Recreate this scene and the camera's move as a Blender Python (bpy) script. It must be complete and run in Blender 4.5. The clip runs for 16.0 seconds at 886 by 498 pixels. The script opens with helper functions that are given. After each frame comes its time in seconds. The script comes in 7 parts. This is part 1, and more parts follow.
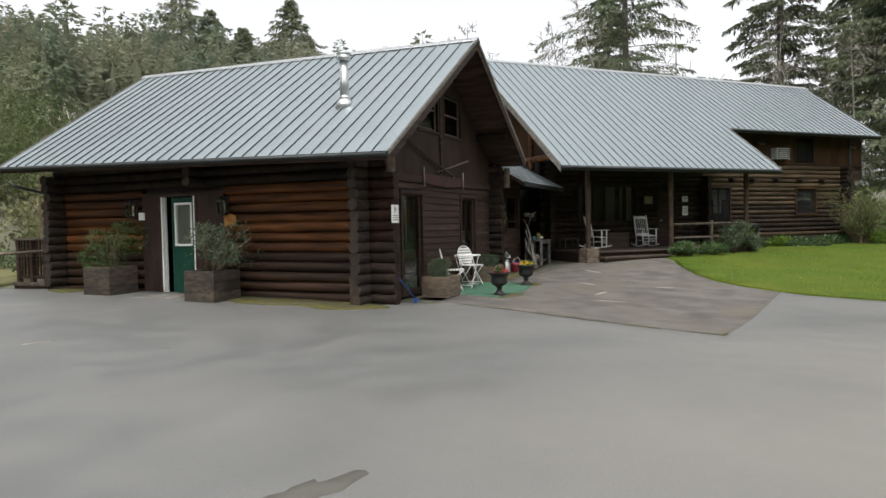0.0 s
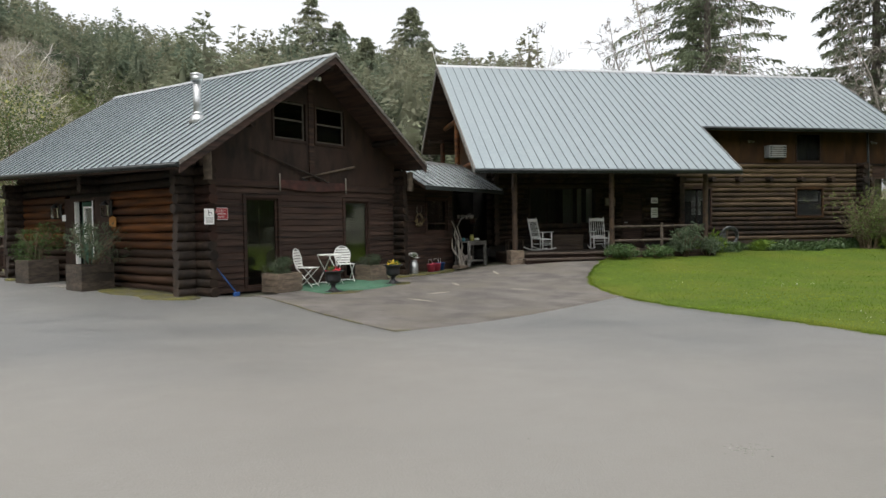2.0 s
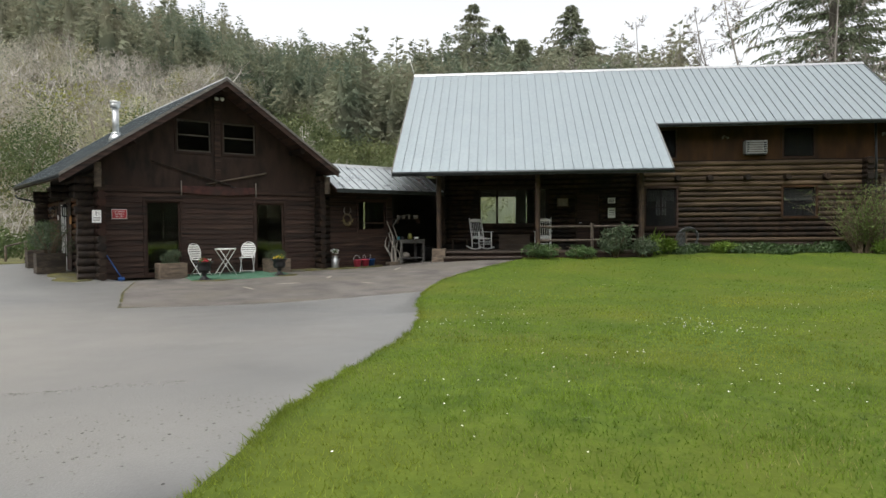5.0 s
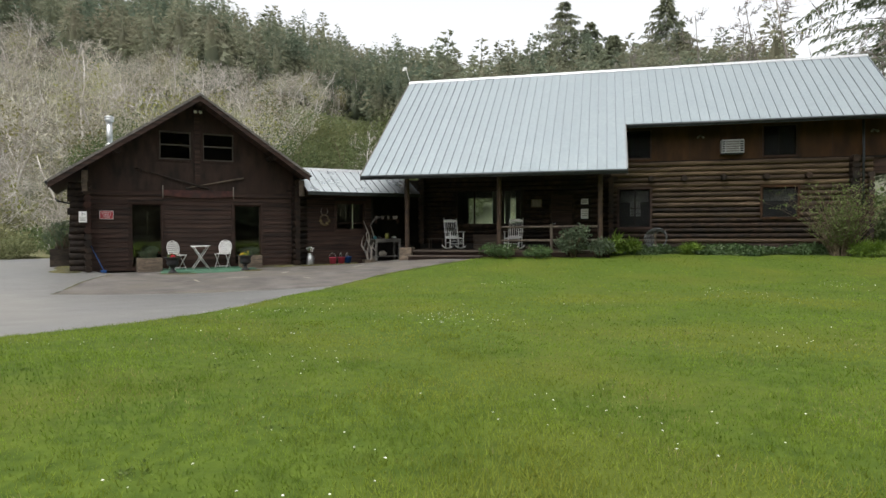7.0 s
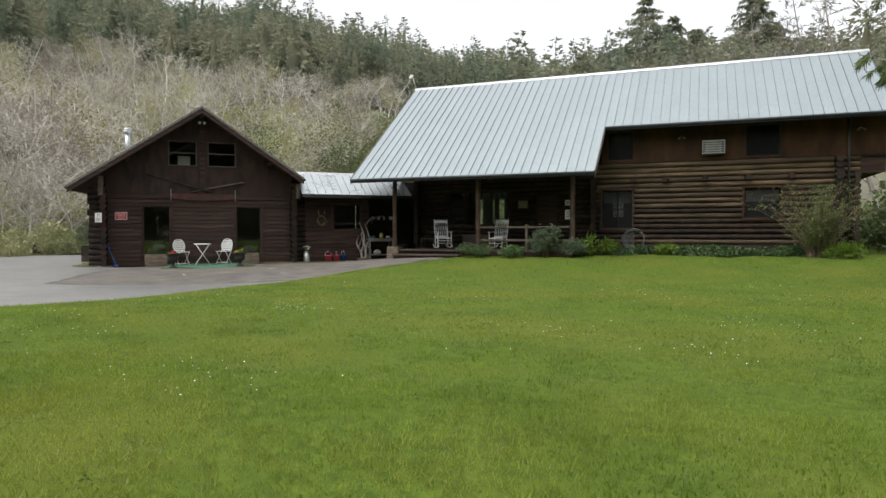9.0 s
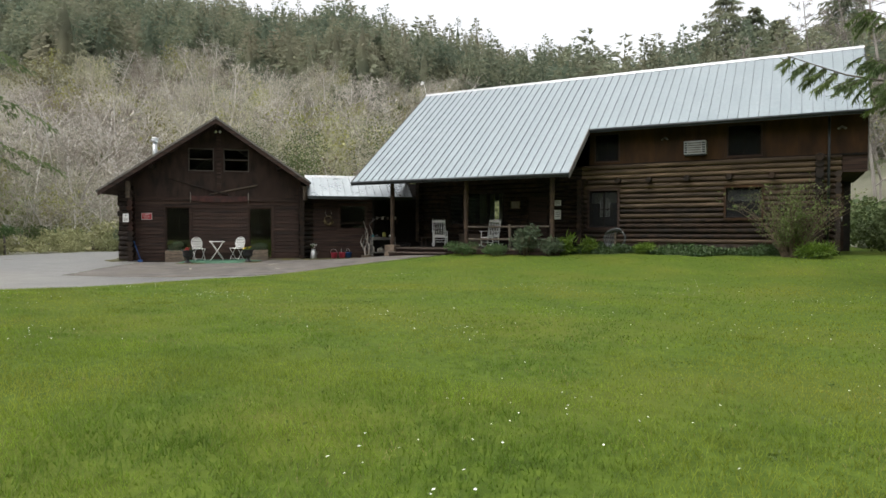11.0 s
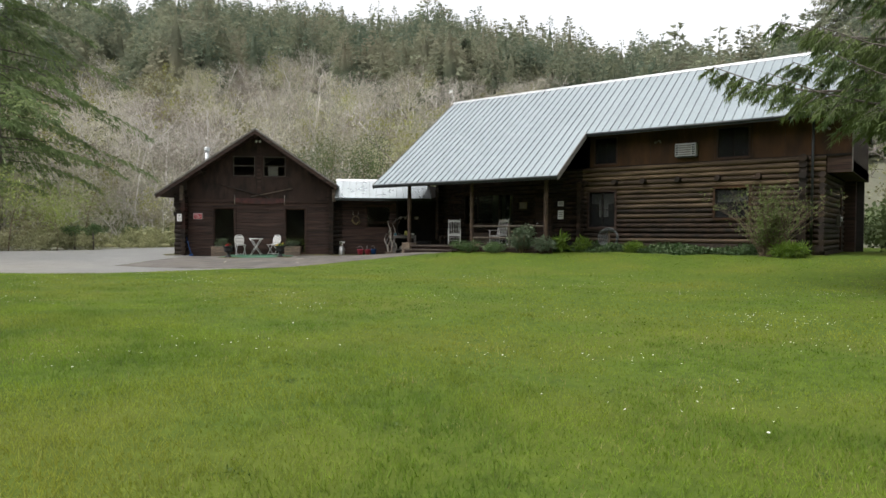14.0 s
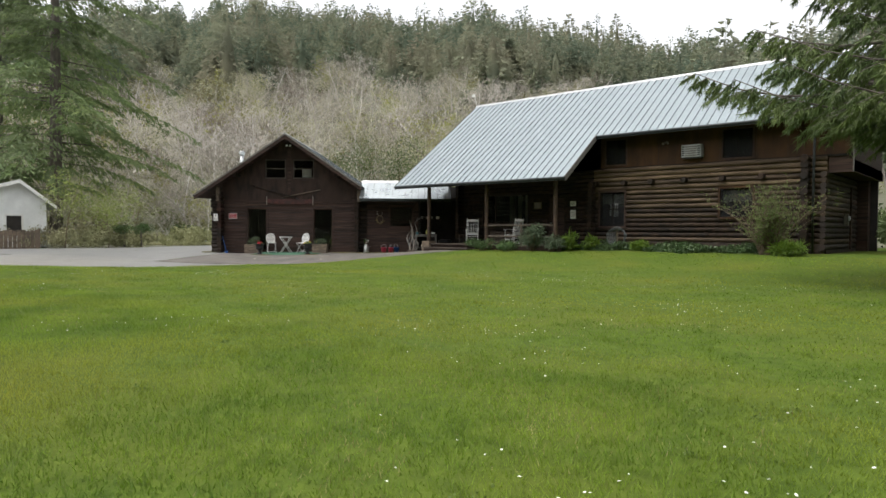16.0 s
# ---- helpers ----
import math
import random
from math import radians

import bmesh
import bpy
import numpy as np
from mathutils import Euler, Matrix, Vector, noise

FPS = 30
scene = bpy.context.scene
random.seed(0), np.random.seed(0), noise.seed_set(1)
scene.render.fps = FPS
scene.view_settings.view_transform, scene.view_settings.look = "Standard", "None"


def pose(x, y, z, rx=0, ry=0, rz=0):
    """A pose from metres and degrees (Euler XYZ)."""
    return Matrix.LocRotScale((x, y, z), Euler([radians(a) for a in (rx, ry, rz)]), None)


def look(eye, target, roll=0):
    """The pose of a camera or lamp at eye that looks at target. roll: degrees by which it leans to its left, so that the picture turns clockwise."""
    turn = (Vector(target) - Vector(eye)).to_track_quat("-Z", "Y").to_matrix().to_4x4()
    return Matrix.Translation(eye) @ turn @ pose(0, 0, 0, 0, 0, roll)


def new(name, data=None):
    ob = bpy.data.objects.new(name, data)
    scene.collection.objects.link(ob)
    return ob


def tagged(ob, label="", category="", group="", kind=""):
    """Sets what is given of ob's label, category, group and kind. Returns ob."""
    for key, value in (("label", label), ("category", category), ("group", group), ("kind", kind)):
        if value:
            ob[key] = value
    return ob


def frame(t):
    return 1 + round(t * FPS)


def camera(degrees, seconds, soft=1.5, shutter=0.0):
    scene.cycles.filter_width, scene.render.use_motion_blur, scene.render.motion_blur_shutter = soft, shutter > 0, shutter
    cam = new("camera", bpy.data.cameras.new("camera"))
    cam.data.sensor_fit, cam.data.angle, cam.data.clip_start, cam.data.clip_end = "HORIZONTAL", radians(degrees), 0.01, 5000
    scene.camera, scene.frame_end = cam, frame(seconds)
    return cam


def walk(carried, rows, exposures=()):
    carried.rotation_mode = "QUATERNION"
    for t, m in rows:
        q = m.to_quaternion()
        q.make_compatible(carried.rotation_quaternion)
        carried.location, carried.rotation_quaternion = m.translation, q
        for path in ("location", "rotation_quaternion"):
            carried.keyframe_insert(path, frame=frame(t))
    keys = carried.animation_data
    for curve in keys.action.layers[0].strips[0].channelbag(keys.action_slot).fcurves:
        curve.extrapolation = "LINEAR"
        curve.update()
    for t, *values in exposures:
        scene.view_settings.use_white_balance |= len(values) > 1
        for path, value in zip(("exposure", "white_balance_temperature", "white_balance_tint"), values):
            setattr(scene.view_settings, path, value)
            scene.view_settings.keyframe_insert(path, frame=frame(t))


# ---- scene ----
cam = camera(68.0, 16.0)
METRES, EYE, TILT, LEAN, TURN = 32.903, 1.45, -2.9, -0.33, -22.8
ROWS = [
    (0.0, 0.0, 0.0, 0.0, 0.02, 0.77, 1.42),
    (0.5, 0.0529, -0.0051, -0.0012, 2.97, 0.82, 1.19),
    (1.0, 0.1035, -0.0077, -0.0024, 5.88, 0.9, 0.99),
    (1.5, 0.1519, -0.0087, -0.003, 8.82, 0.94, 0.77),
    (2.0, 0.1984, -0.0077, -0.0038, 11.9, 1.01, 0.54),
    (2.5, 0.2433, -0.0048, -0.0045, 14.85, 1.04, 0.33),
    (3.0, 0.2878, 0.0, -0.0054, 17.63, 1.07, 0.13),
    (3.5, 0.3304, 0.0066, -0.006, 20.27, 1.08, -0.06),
    (4.0, 0.3711, 0.0145, -0.0065, 22.8, 1.09, -0.25),
    (6.5, 0.5533, 0.0674, -0.0071, 34.57, 0.97, -1.06),
    (7.0, 0.5848, 0.0796, -0.0068, 36.64, 0.93, -1.22),
    (7.5, 0.6142, 0.0913, -0.0066, 38.59, 0.89, -1.35),
    (8.0, 0.6416, 0.1029, -0.0063, 40.59, 0.84, -1.5),
    (8.5, 0.6675, 0.114, -0.006, 42.45, 0.81, -1.62),
    (11.0, 0.7897, 0.1706, -0.0048, 51.16, 0.53, -2.09),
    (11.5, 0.811, 0.1812, -0.0046, 52.76, 0.48, -2.2),
    (12.0, 0.8311, 0.1908, -0.0045, 54.32, 0.42, -2.29),
    (12.5, 0.8506, 0.2002, -0.0043, 55.7, 0.37, -2.37),
    (13.0, 0.8688, 0.2094, -0.004, 57.1, 0.31, -2.47),
    (13.5, 0.886, 0.2169, -0.004, 58.49, 0.24, -2.54),
    (14.0, 0.9016, 0.2242, -0.004, 59.8, 0.19, -2.6),
    (14.5, 0.916, 0.23, -0.0042, 60.98, 0.14, -2.68),
    (15.0, 0.9295, 0.235, -0.0043, 62.08, 0.09, -2.72),
    (15.5, 0.9421, 0.2388, -0.0044, 63.12, 0.05, -2.76),
    (16.0, 0.9537, 0.2415, -0.0047, 64.01, -0.0, -2.79),
]
walk(cam, [(t, pose(0, 0, EYE, TILT, LEAN, TURN) @ pose(METRES * x, METRES * y, METRES * z, 90 + pitch, roll, yaw)) for t, x, y, z, yaw, pitch, roll in ROWS], exposures=((0.0, 1.02), (8.5, 1.04), (12.0, 1.08), (16.0, 1.12)))

# ---- light ----
world = bpy.data.worlds.new("overcast_sky")
scene.world = world
world.use_nodes = True
_n = world.node_tree.nodes
_sky = _n.new("ShaderNodeTexSky")
_sky.sky_type, _sky.sun_disc = "NISHITA", False
_sky.sun_elevation, _sky.sun_rotation = radians(68), radians(205)
_sky.air_density, _sky.dust_density = 1.0, 4.0
_hue = _n.new("ShaderNodeHueSaturation")
_hue.inputs["Saturation"].default_value = 0.12
world.node_tree.links.new(_sky.outputs[0], _hue.inputs["Color"])
world.node_tree.links.new(_hue.outputs[0], _n["Background"].inputs["Color"])
_n["Background"].inputs["Strength"].default_value = 0.15
_sun = new("sun", bpy.data.lights.new("sun", "SUN"))
_sun.data.energy, _sun.data.angle, _sun.data.color = 0.75, radians(30), (1.0, 0.97, 0.92)
_sun.matrix_world = look((0, 0, 0), (0.16, 0.34, -0.93))


# ---- materials ----
def material(name, a, b, scale=6.0, rough=0.8, metal=0.0, bump=0.3, dist=0.02, fine=60.0, stretch=(1, 1, 1), c=None, stain=1.2, per=0.0, spec=0.4, coords="World", edges=(0.35, 0.65), leaf=0.0, spin=0.0):
    """Two colours mixed by a mid-size noise, a third by large stains, grain relief from a fine noise."""
    m = bpy.data.materials.new(name)
    m.use_nodes = True
    t = m.node_tree
    n, l = t.nodes, t.links
    p = n["Principled BSDF"]
    p.inputs["Metallic"].default_value = metal
    p.inputs["Specular IOR Level"].default_value = spec
    tc = n.new("ShaderNodeTexCoord")
    mp = n.new("ShaderNodeMapping")
    mp.inputs["Scale"].default_value = stretch
    src = n.new("ShaderNodeNewGeometry").outputs["Position"] if coords == "World" else tc.outputs[coords]
    if spin:
        vr = n.new("ShaderNodeVectorRotate")
        vr.rotation_type = "Z_AXIS"
        vr.inputs["Angle"].default_value = radians(spin)
        l.new(src, vr.inputs["Vector"])
        src = vr.outputs[0]
    l.new(src, mp.inputs["Vector"])
    n1, n2, n3 = (n.new("ShaderNodeTexNoise") for _ in range(3))
    for x, s, d in ((n1, scale, 6), (n2, stain, 4), (n3, fine, 5)):
        x.inputs["Scale"].default_value, x.inputs["Detail"].default_value = s, d
        l.new(mp.outputs[0], x.inputs["Vector"])
    r1 = n.new("ShaderNodeValToRGB")
    r1.color_ramp.elements[0].position, r1.color_ramp.elements[1].position = edges
    r1.color_ramp.elements[0].color, r1.color_ramp.elements[1].color = (*a, 1), (*b, 1)
    l.new(n1.outputs["Fac"], r1.inputs["Fac"])
    out = r1.outputs["Color"]
    if c:
        r2 = n.new("ShaderNodeMapRange")
        r2.inputs["From Min"].default_value, r2.inputs["From Max"].default_value = 0.45, 0.7
        l.new(n2.outputs["Fac"], r2.inputs["Value"])
        mx = n.new("ShaderNodeMix")
        mx.data_type = "RGBA"
        l.new(r2.outputs[0], mx.inputs["Factor"])
        l.new(out, mx.inputs["A"])
        mx.inputs["B"].default_value = (*c, 1)
        out = mx.outputs["Result"]
    hs = n.new("ShaderNodeHueSaturation")
    l.new(out, hs.inputs["Color"])
    fr = n.new("ShaderNodeMapRange")
    fr.inputs["To Min"].default_value, fr.inputs["To Max"].default_value = 0.8, 1.2
    l.new(n3.outputs["Fac"], fr.inputs["Value"])
    val = fr.outputs[0]
    if per:
        oi = n.new("ShaderNodeObjectInfo")
        ge = n.new("ShaderNodeNewGeometry")
        ad = n.new("ShaderNodeMath")
        ad.operation = "ADD"
        l.new(oi.outputs["Random"], ad.inputs[0])
        l.new(ge.outputs["Random Per Island"], ad.inputs[1])
        md = n.new("ShaderNodeMapRange")
        md.inputs["From Max"].default_value = 2.0
        md.inputs["To Min"].default_value, md.inputs["To Max"].default_value = 1 - per, 1 + per
        l.new(ad.outputs[0], md.inputs["Value"])
        mu = n.new("ShaderNodeMath")
        mu.operation = "MULTIPLY"
        l.new(val, mu.inputs[0])
        l.new(md.outputs[0], mu.inputs[1])
        val = mu.outputs[0]
    l.new(val, hs.inputs["Value"])
    l.new(hs.outputs[0], p.inputs["Base Color"])
    rr = n.new("ShaderNodeMapRange")
    rr.inputs["To Min"].default_value, rr.inputs["To Max"].default_value = max(0.03, rough - 0.12), min(1, rough + 0.12)
    l.new(n1.outputs["Fac"], rr.inputs["Value"])
    l.new(rr.outputs[0], p.inputs["Roughness"])
    if bump:
        bp = n.new("ShaderNodeBump")
        bp.inputs["Strength"].default_value, bp.inputs["Distance"].default_value = bump, dist
        l.new(n3.outputs["Fac"], bp.inputs["Height"])
        l.new(bp.outputs[0], p.inputs["Normal"])
    if leaf:
        tl = n.new("ShaderNodeBsdfTranslucent")
        l.new(hs.outputs[0], tl.inputs["Color"])
        sm = n.new("ShaderNodeMixShader")
        sm.inputs["Fac"].default_value = leaf
        l.new(p.outputs[0], sm.inputs[1])
        l.new(tl.outputs[0], sm.inputs[2])
        l.new(sm.outputs[0], n["Material Output"].inputs["Surface"])
    return m


def screened(name):
    """A fine dark insect screen: part of the light goes through."""
    m = material(name, (0.016, 0.017, 0.017), (0.024, 0.025, 0.025), 30, 0.9, bump=0, spec=0.1)
    t = m.node_tree
    mx, tr = t.nodes.new("ShaderNodeMixShader"), t.nodes.new("ShaderNodeBsdfTransparent")
    mx.inputs["Fac"].default_value = 0.58
    t.links.new(t.nodes["Principled BSDF"].outputs[0], mx.inputs[1])
    t.links.new(tr.outputs[0], mx.inputs[2])
    t.links.new(mx.outputs[0], t.nodes["Material Output"].inputs["Surface"])
    return m


def glass(name, tint=(0.9, 0.95, 0.93)):
    m = bpy.data.materials.new(name)
    m.use_nodes = True
    p = m.node_tree.nodes["Principled BSDF"]
    p.inputs["Base Color"].default_value = (*tint, 1)
    p.inputs["Roughness"].default_value = 0.03
    p.inputs["Transmission Weight"].default_value = 1.0
    p.inputs["IOR"].default_value = 1.5
    return m


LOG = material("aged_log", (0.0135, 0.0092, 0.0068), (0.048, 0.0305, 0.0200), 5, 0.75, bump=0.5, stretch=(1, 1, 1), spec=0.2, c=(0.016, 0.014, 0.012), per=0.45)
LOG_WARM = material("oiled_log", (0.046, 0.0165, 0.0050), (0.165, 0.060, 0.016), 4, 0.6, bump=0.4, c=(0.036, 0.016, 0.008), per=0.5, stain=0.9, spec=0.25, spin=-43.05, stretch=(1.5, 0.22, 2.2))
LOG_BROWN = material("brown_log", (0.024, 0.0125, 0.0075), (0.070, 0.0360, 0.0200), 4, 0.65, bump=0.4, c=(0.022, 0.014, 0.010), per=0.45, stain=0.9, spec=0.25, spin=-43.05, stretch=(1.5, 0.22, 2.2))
LOG_RED = material("reddened_log_end", (0.020, 0.0100, 0.0070), (0.046, 0.0210, 0.0140), 5, 0.7, bump=0.5, c=(0.020, 0.014, 0.011), per=0.4, spec=0.2)
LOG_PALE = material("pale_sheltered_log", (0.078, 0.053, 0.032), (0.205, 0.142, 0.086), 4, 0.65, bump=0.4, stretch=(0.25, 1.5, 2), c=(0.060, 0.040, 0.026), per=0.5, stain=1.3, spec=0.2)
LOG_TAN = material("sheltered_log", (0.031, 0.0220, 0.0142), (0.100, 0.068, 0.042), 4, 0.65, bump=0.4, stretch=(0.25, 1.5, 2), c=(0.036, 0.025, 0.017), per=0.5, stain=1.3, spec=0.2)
LOG_GREY = material("weathered_log_end", (0.016, 0.0115, 0.009), (0.056, 0.039, 0.027), 7, 0.85, bump=0.5, c=(0.03, 0.022, 0.018), per=0.3)
BOARD = material("dark_stained_board", (0.0165, 0.0112, 0.0090), (0.074, 0.0440, 0.0325), 5, 0.7, bump=0.35, spec=0.25, stretch=(0.25, 0.25, 4), c=(0.044, 0.0230, 0.0165), per=0.45)
PLY = material("dark_stained_plywood", (0.0165, 0.0112, 0.0088), (0.050, 0.0300, 0.0220), 3, 0.7, bump=0.25, spec=0.25, stretch=(1.6, 1.6, 0.6), c=(0.036, 0.0205, 0.0150), stain=0.8)
PLY_WARM = material("rust_brown_plywood", (0.032, 0.0160, 0.0078), (0.076, 0.036, 0.0145), 1.6, 0.7, bump=0.2, spec=0.2, stretch=(1.5, 1, 0.6), c=(0.024, 0.014, 0.009), stain=0.9)
NET = material("grey_net_curtain", (0.30, 0.30, 0.27), (0.40, 0.40, 0.36), 8, 0.9, stretch=(6, 1, 0.3), bump=0.2)
TRIM = material("grey_trim_board", (0.10, 0.092, 0.082), (0.19, 0.175, 0.155), 6, 0.8, bump=0.3, stretch=(1, 1, 4))
METAL = material("pale_roof_metal", (0.290, 0.338, 0.352), (0.312, 0.358, 0.372), 1.5, 0.34, metal=0.6, bump=0.03, fine=14, c=(0.296, 0.341, 0.354), per=0.03, spec=0.5)
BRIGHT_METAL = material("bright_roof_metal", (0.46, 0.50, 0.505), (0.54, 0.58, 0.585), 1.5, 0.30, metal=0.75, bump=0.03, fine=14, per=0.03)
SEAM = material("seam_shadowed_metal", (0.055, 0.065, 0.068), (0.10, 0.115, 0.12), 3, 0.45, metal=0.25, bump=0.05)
METAL_DARK = material("dark_drip_edge", (0.020, 0.024, 0.024), (0.04, 0.045, 0.045), 4, 0.45, metal=0.3, bump=0.05)
DAYLIT_SHEET = material("daylit_white_sheet", (0.80, 0.80, 0.78), (0.86, 0.86, 0.84), 8, 0.8, bump=0, leaf=0.75)
SASH = material("weathered_sash", (0.055, 0.047, 0.038), (0.11, 0.095, 0.078), 6, 0.8, bump=0.2)
GALV = material("galvanised_steel", (0.42, 0.43, 0.43), (0.62, 0.63, 0.63), 12, 0.35, metal=0.9, bump=0.05)
GLASS = glass("window_glass")
MIRROR_GLASS = glass("reflecting_glass", (0.8, 0.86, 0.82))
MIRROR_GLASS.node_tree.nodes["Principled BSDF"].inputs["IOR"].default_value = 1.75
# grey tint and low IOR keep the sky's reflection in these panes dim
DULL_GLASS = glass("dull_glass", (0.6, 0.62, 0.6))
DULL_GLASS.node_tree.nodes["Principled BSDF"].inputs["IOR"].default_value = 1.25
SCREEN = screened("insect_screen")
# near-black colour stands in for unlit rooms and the recess
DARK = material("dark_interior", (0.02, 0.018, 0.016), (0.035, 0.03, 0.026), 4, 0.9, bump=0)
WHITE = material("white_paint", (0.72, 0.72, 0.69), (0.82, 0.82, 0.80), 20, 0.55, bump=0.1, c=(0.62, 0.61, 0.57))
CURTAIN = material("pale_curtain", (0.42, 0.41, 0.36), (0.56, 0.55, 0.49), 8, 0.9, stretch=(6, 1, 0.3), bump=0.2)
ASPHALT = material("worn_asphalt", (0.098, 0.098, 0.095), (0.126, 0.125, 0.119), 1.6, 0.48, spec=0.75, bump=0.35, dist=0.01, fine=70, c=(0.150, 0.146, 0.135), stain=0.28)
PATIO = material("old_patio_asphalt", (0.064, 0.058, 0.052), (0.126, 0.114, 0.103), 1.7, 0.9, bump=0.5, dist=0.015, fine=60, c=(0.108, 0.096, 0.078), stain=0.75)
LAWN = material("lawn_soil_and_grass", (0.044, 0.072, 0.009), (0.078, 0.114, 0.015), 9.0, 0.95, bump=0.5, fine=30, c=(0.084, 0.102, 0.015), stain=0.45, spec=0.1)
HILL = material("forest_floor", (0.072, 0.076, 0.048), (0.125, 0.118, 0.082), 0.05, 0.95, bump=0.4, dist=0.3, fine=0.9, c=(0.082, 0.098, 0.044), stain=0.02)


def tinted_round(m, cx, cy, r0, r1, colour):
    """A paler tone mixed into a surface round a point, with a ragged soft edge."""
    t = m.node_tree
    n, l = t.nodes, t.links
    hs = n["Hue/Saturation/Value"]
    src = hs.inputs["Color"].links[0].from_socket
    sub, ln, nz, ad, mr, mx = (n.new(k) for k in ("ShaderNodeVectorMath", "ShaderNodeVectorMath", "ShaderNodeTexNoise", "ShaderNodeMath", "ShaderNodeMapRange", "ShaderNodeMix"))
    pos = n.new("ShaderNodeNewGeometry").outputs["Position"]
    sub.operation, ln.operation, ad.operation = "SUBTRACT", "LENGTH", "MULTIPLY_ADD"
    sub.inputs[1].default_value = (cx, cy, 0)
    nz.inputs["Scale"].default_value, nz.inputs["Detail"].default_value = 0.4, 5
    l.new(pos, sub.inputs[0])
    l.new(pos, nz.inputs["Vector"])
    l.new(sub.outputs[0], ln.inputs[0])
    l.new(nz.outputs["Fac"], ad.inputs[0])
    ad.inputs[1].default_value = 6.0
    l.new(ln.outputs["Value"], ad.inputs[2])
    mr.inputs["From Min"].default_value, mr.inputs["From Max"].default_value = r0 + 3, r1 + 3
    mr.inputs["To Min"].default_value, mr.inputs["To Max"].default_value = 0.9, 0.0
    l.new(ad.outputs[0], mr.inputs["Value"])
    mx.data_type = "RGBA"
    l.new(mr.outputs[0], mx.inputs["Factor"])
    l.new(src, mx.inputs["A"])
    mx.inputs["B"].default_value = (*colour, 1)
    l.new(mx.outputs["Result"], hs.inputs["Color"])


tinted_round(ASPHALT, 6.5, 1.2, 2.5, 6.5, (0.172, 0.161, 0.143))


# ---- mesh helpers ----
def box(bm, x0, x1, y0, y1, z0, z1):
    v = [bm.verts.new(p) for p in ((x0, y0, z0), (x1, y0, z0), (x1, y1, z0), (x0, y1, z0), (x0, y0, z1), (x1, y0, z1), (x1, y1, z1), (x0, y1, z1))]
    for f in ((0, 3, 2, 1), (4, 5, 6, 7), (0, 1, 5, 4), (1, 2, 6, 5), (2, 3, 7, 6), (3, 0, 4, 7)):
        bm.faces.new([v[i] for i in f])
    return bm


def soft_box(bm, x0, x1, y0, y1, z0, z1, r=0.006):
    """A box with its upright and top edges chamfered."""
    lv = []
    for z, s in ((z0, 0), (z1 - r, 0), (z1, r)):
        pts = [(x0 + r + s, y0 + s), (x1 - r - s, y0 + s), (x1 - s, y0 + r + s), (x1 - s, y1 - r - s), (x1 - r - s, y1 - s), (x0 + r + s, y1 - s), (x0 + s, y1 - r - s), (x0 + s, y0 + r + s)]
        lv.append([bm.verts.new((x, y, z)) for x, y in pts])
    for a, b in zip(lv, lv[1:]):
        for i in range(8):
            bm.faces.new((a[i], a[(i + 1) % 8], b[(i + 1) % 8], b[i]))
    bm.faces.new(lv[-1])
    bm.faces.new(lv[0][::-1])
    return bm


def tube(bm, pts, radii, seg=8, caps=True, flat=1.0):
    """A round bar through the points, with a radius at each."""
    pts = [Vector(p) for p in pts]
    rings = []
    for i, p in enumerate(pts):
        d = (pts[min(i + 1, len(pts) - 1)] - pts[max(i - 1, 0)]).normalized()
        u = d.orthogonal().normalized() if abs(d.z) > 0.95 else d.cross(Vector((0, 0, 1))).normalized()
        w = u.cross(d)
        r = radii[i] if hasattr(radii, "__len__") else radii
        rings.append([bm.verts.new(p + r * (math.cos(k * math.tau / seg) * u + flat * math.sin(k * math.tau / seg) * w)) for k in range(seg)])
    for a, b in zip(rings, rings[1:]):
        for k in range(seg):
            f = bm.faces.new((a[k], b[k], b[(k + 1) % seg], a[(k + 1) % seg]))
            f.smooth = True
    if caps:
        bm.faces.new(rings[0])
        bm.faces.new(rings[-1][::-1])
    return bm


def prism(bm, poly, axis, d0, d1):
    """A polygon of (a, b) pairs pushed along an axis; the other two axes in order take a and b."""
    def at(a, b, d):
        return {"x": (d, a, b), "y": (a, d, b), "z": (a, b, d)}[axis]
    lo = [bm.verts.new(at(a, b, d0)) for a, b in poly]
    hi = [bm.verts.new(at(a, b, d1)) for a, b in poly]
    k = len(poly)
    bm.faces.new(lo)
    bm.faces.new(hi[::-1])
    for i in range(k):
        bm.faces.new((lo[i], hi[i], hi[(i + 1) % k], lo[(i + 1) % k]))
    return bm


def lathe(bm, profile, seg=20, cx=0, cy=0):
    rings = [[bm.verts.new((cx + r * math.cos(k * math.tau / seg), cy + r * math.sin(k * math.tau / seg), z)) for k in range(seg)] for r, z in profile]
    for a, b in zip(rings, rings[1:]):
        for k in range(seg):
            bm.faces.new((a[k], a[(k + 1) % seg], b[(k + 1) % seg], b[k])).smooth = True
    bm.faces.new(rings[0][::-1])
    bm.faces.new(rings[-1])
    return bm


def data_of(name, bm, mat):
    bmesh.ops.recalc_face_normals(bm, faces=bm.faces)
    me = bpy.data.meshes.new(name)
    bm.to_mesh(me)
    bm.free()
    for x in (mat if isinstance(mat, (list, tuple)) else [mat]):
        me.materials.append(x)
    return me


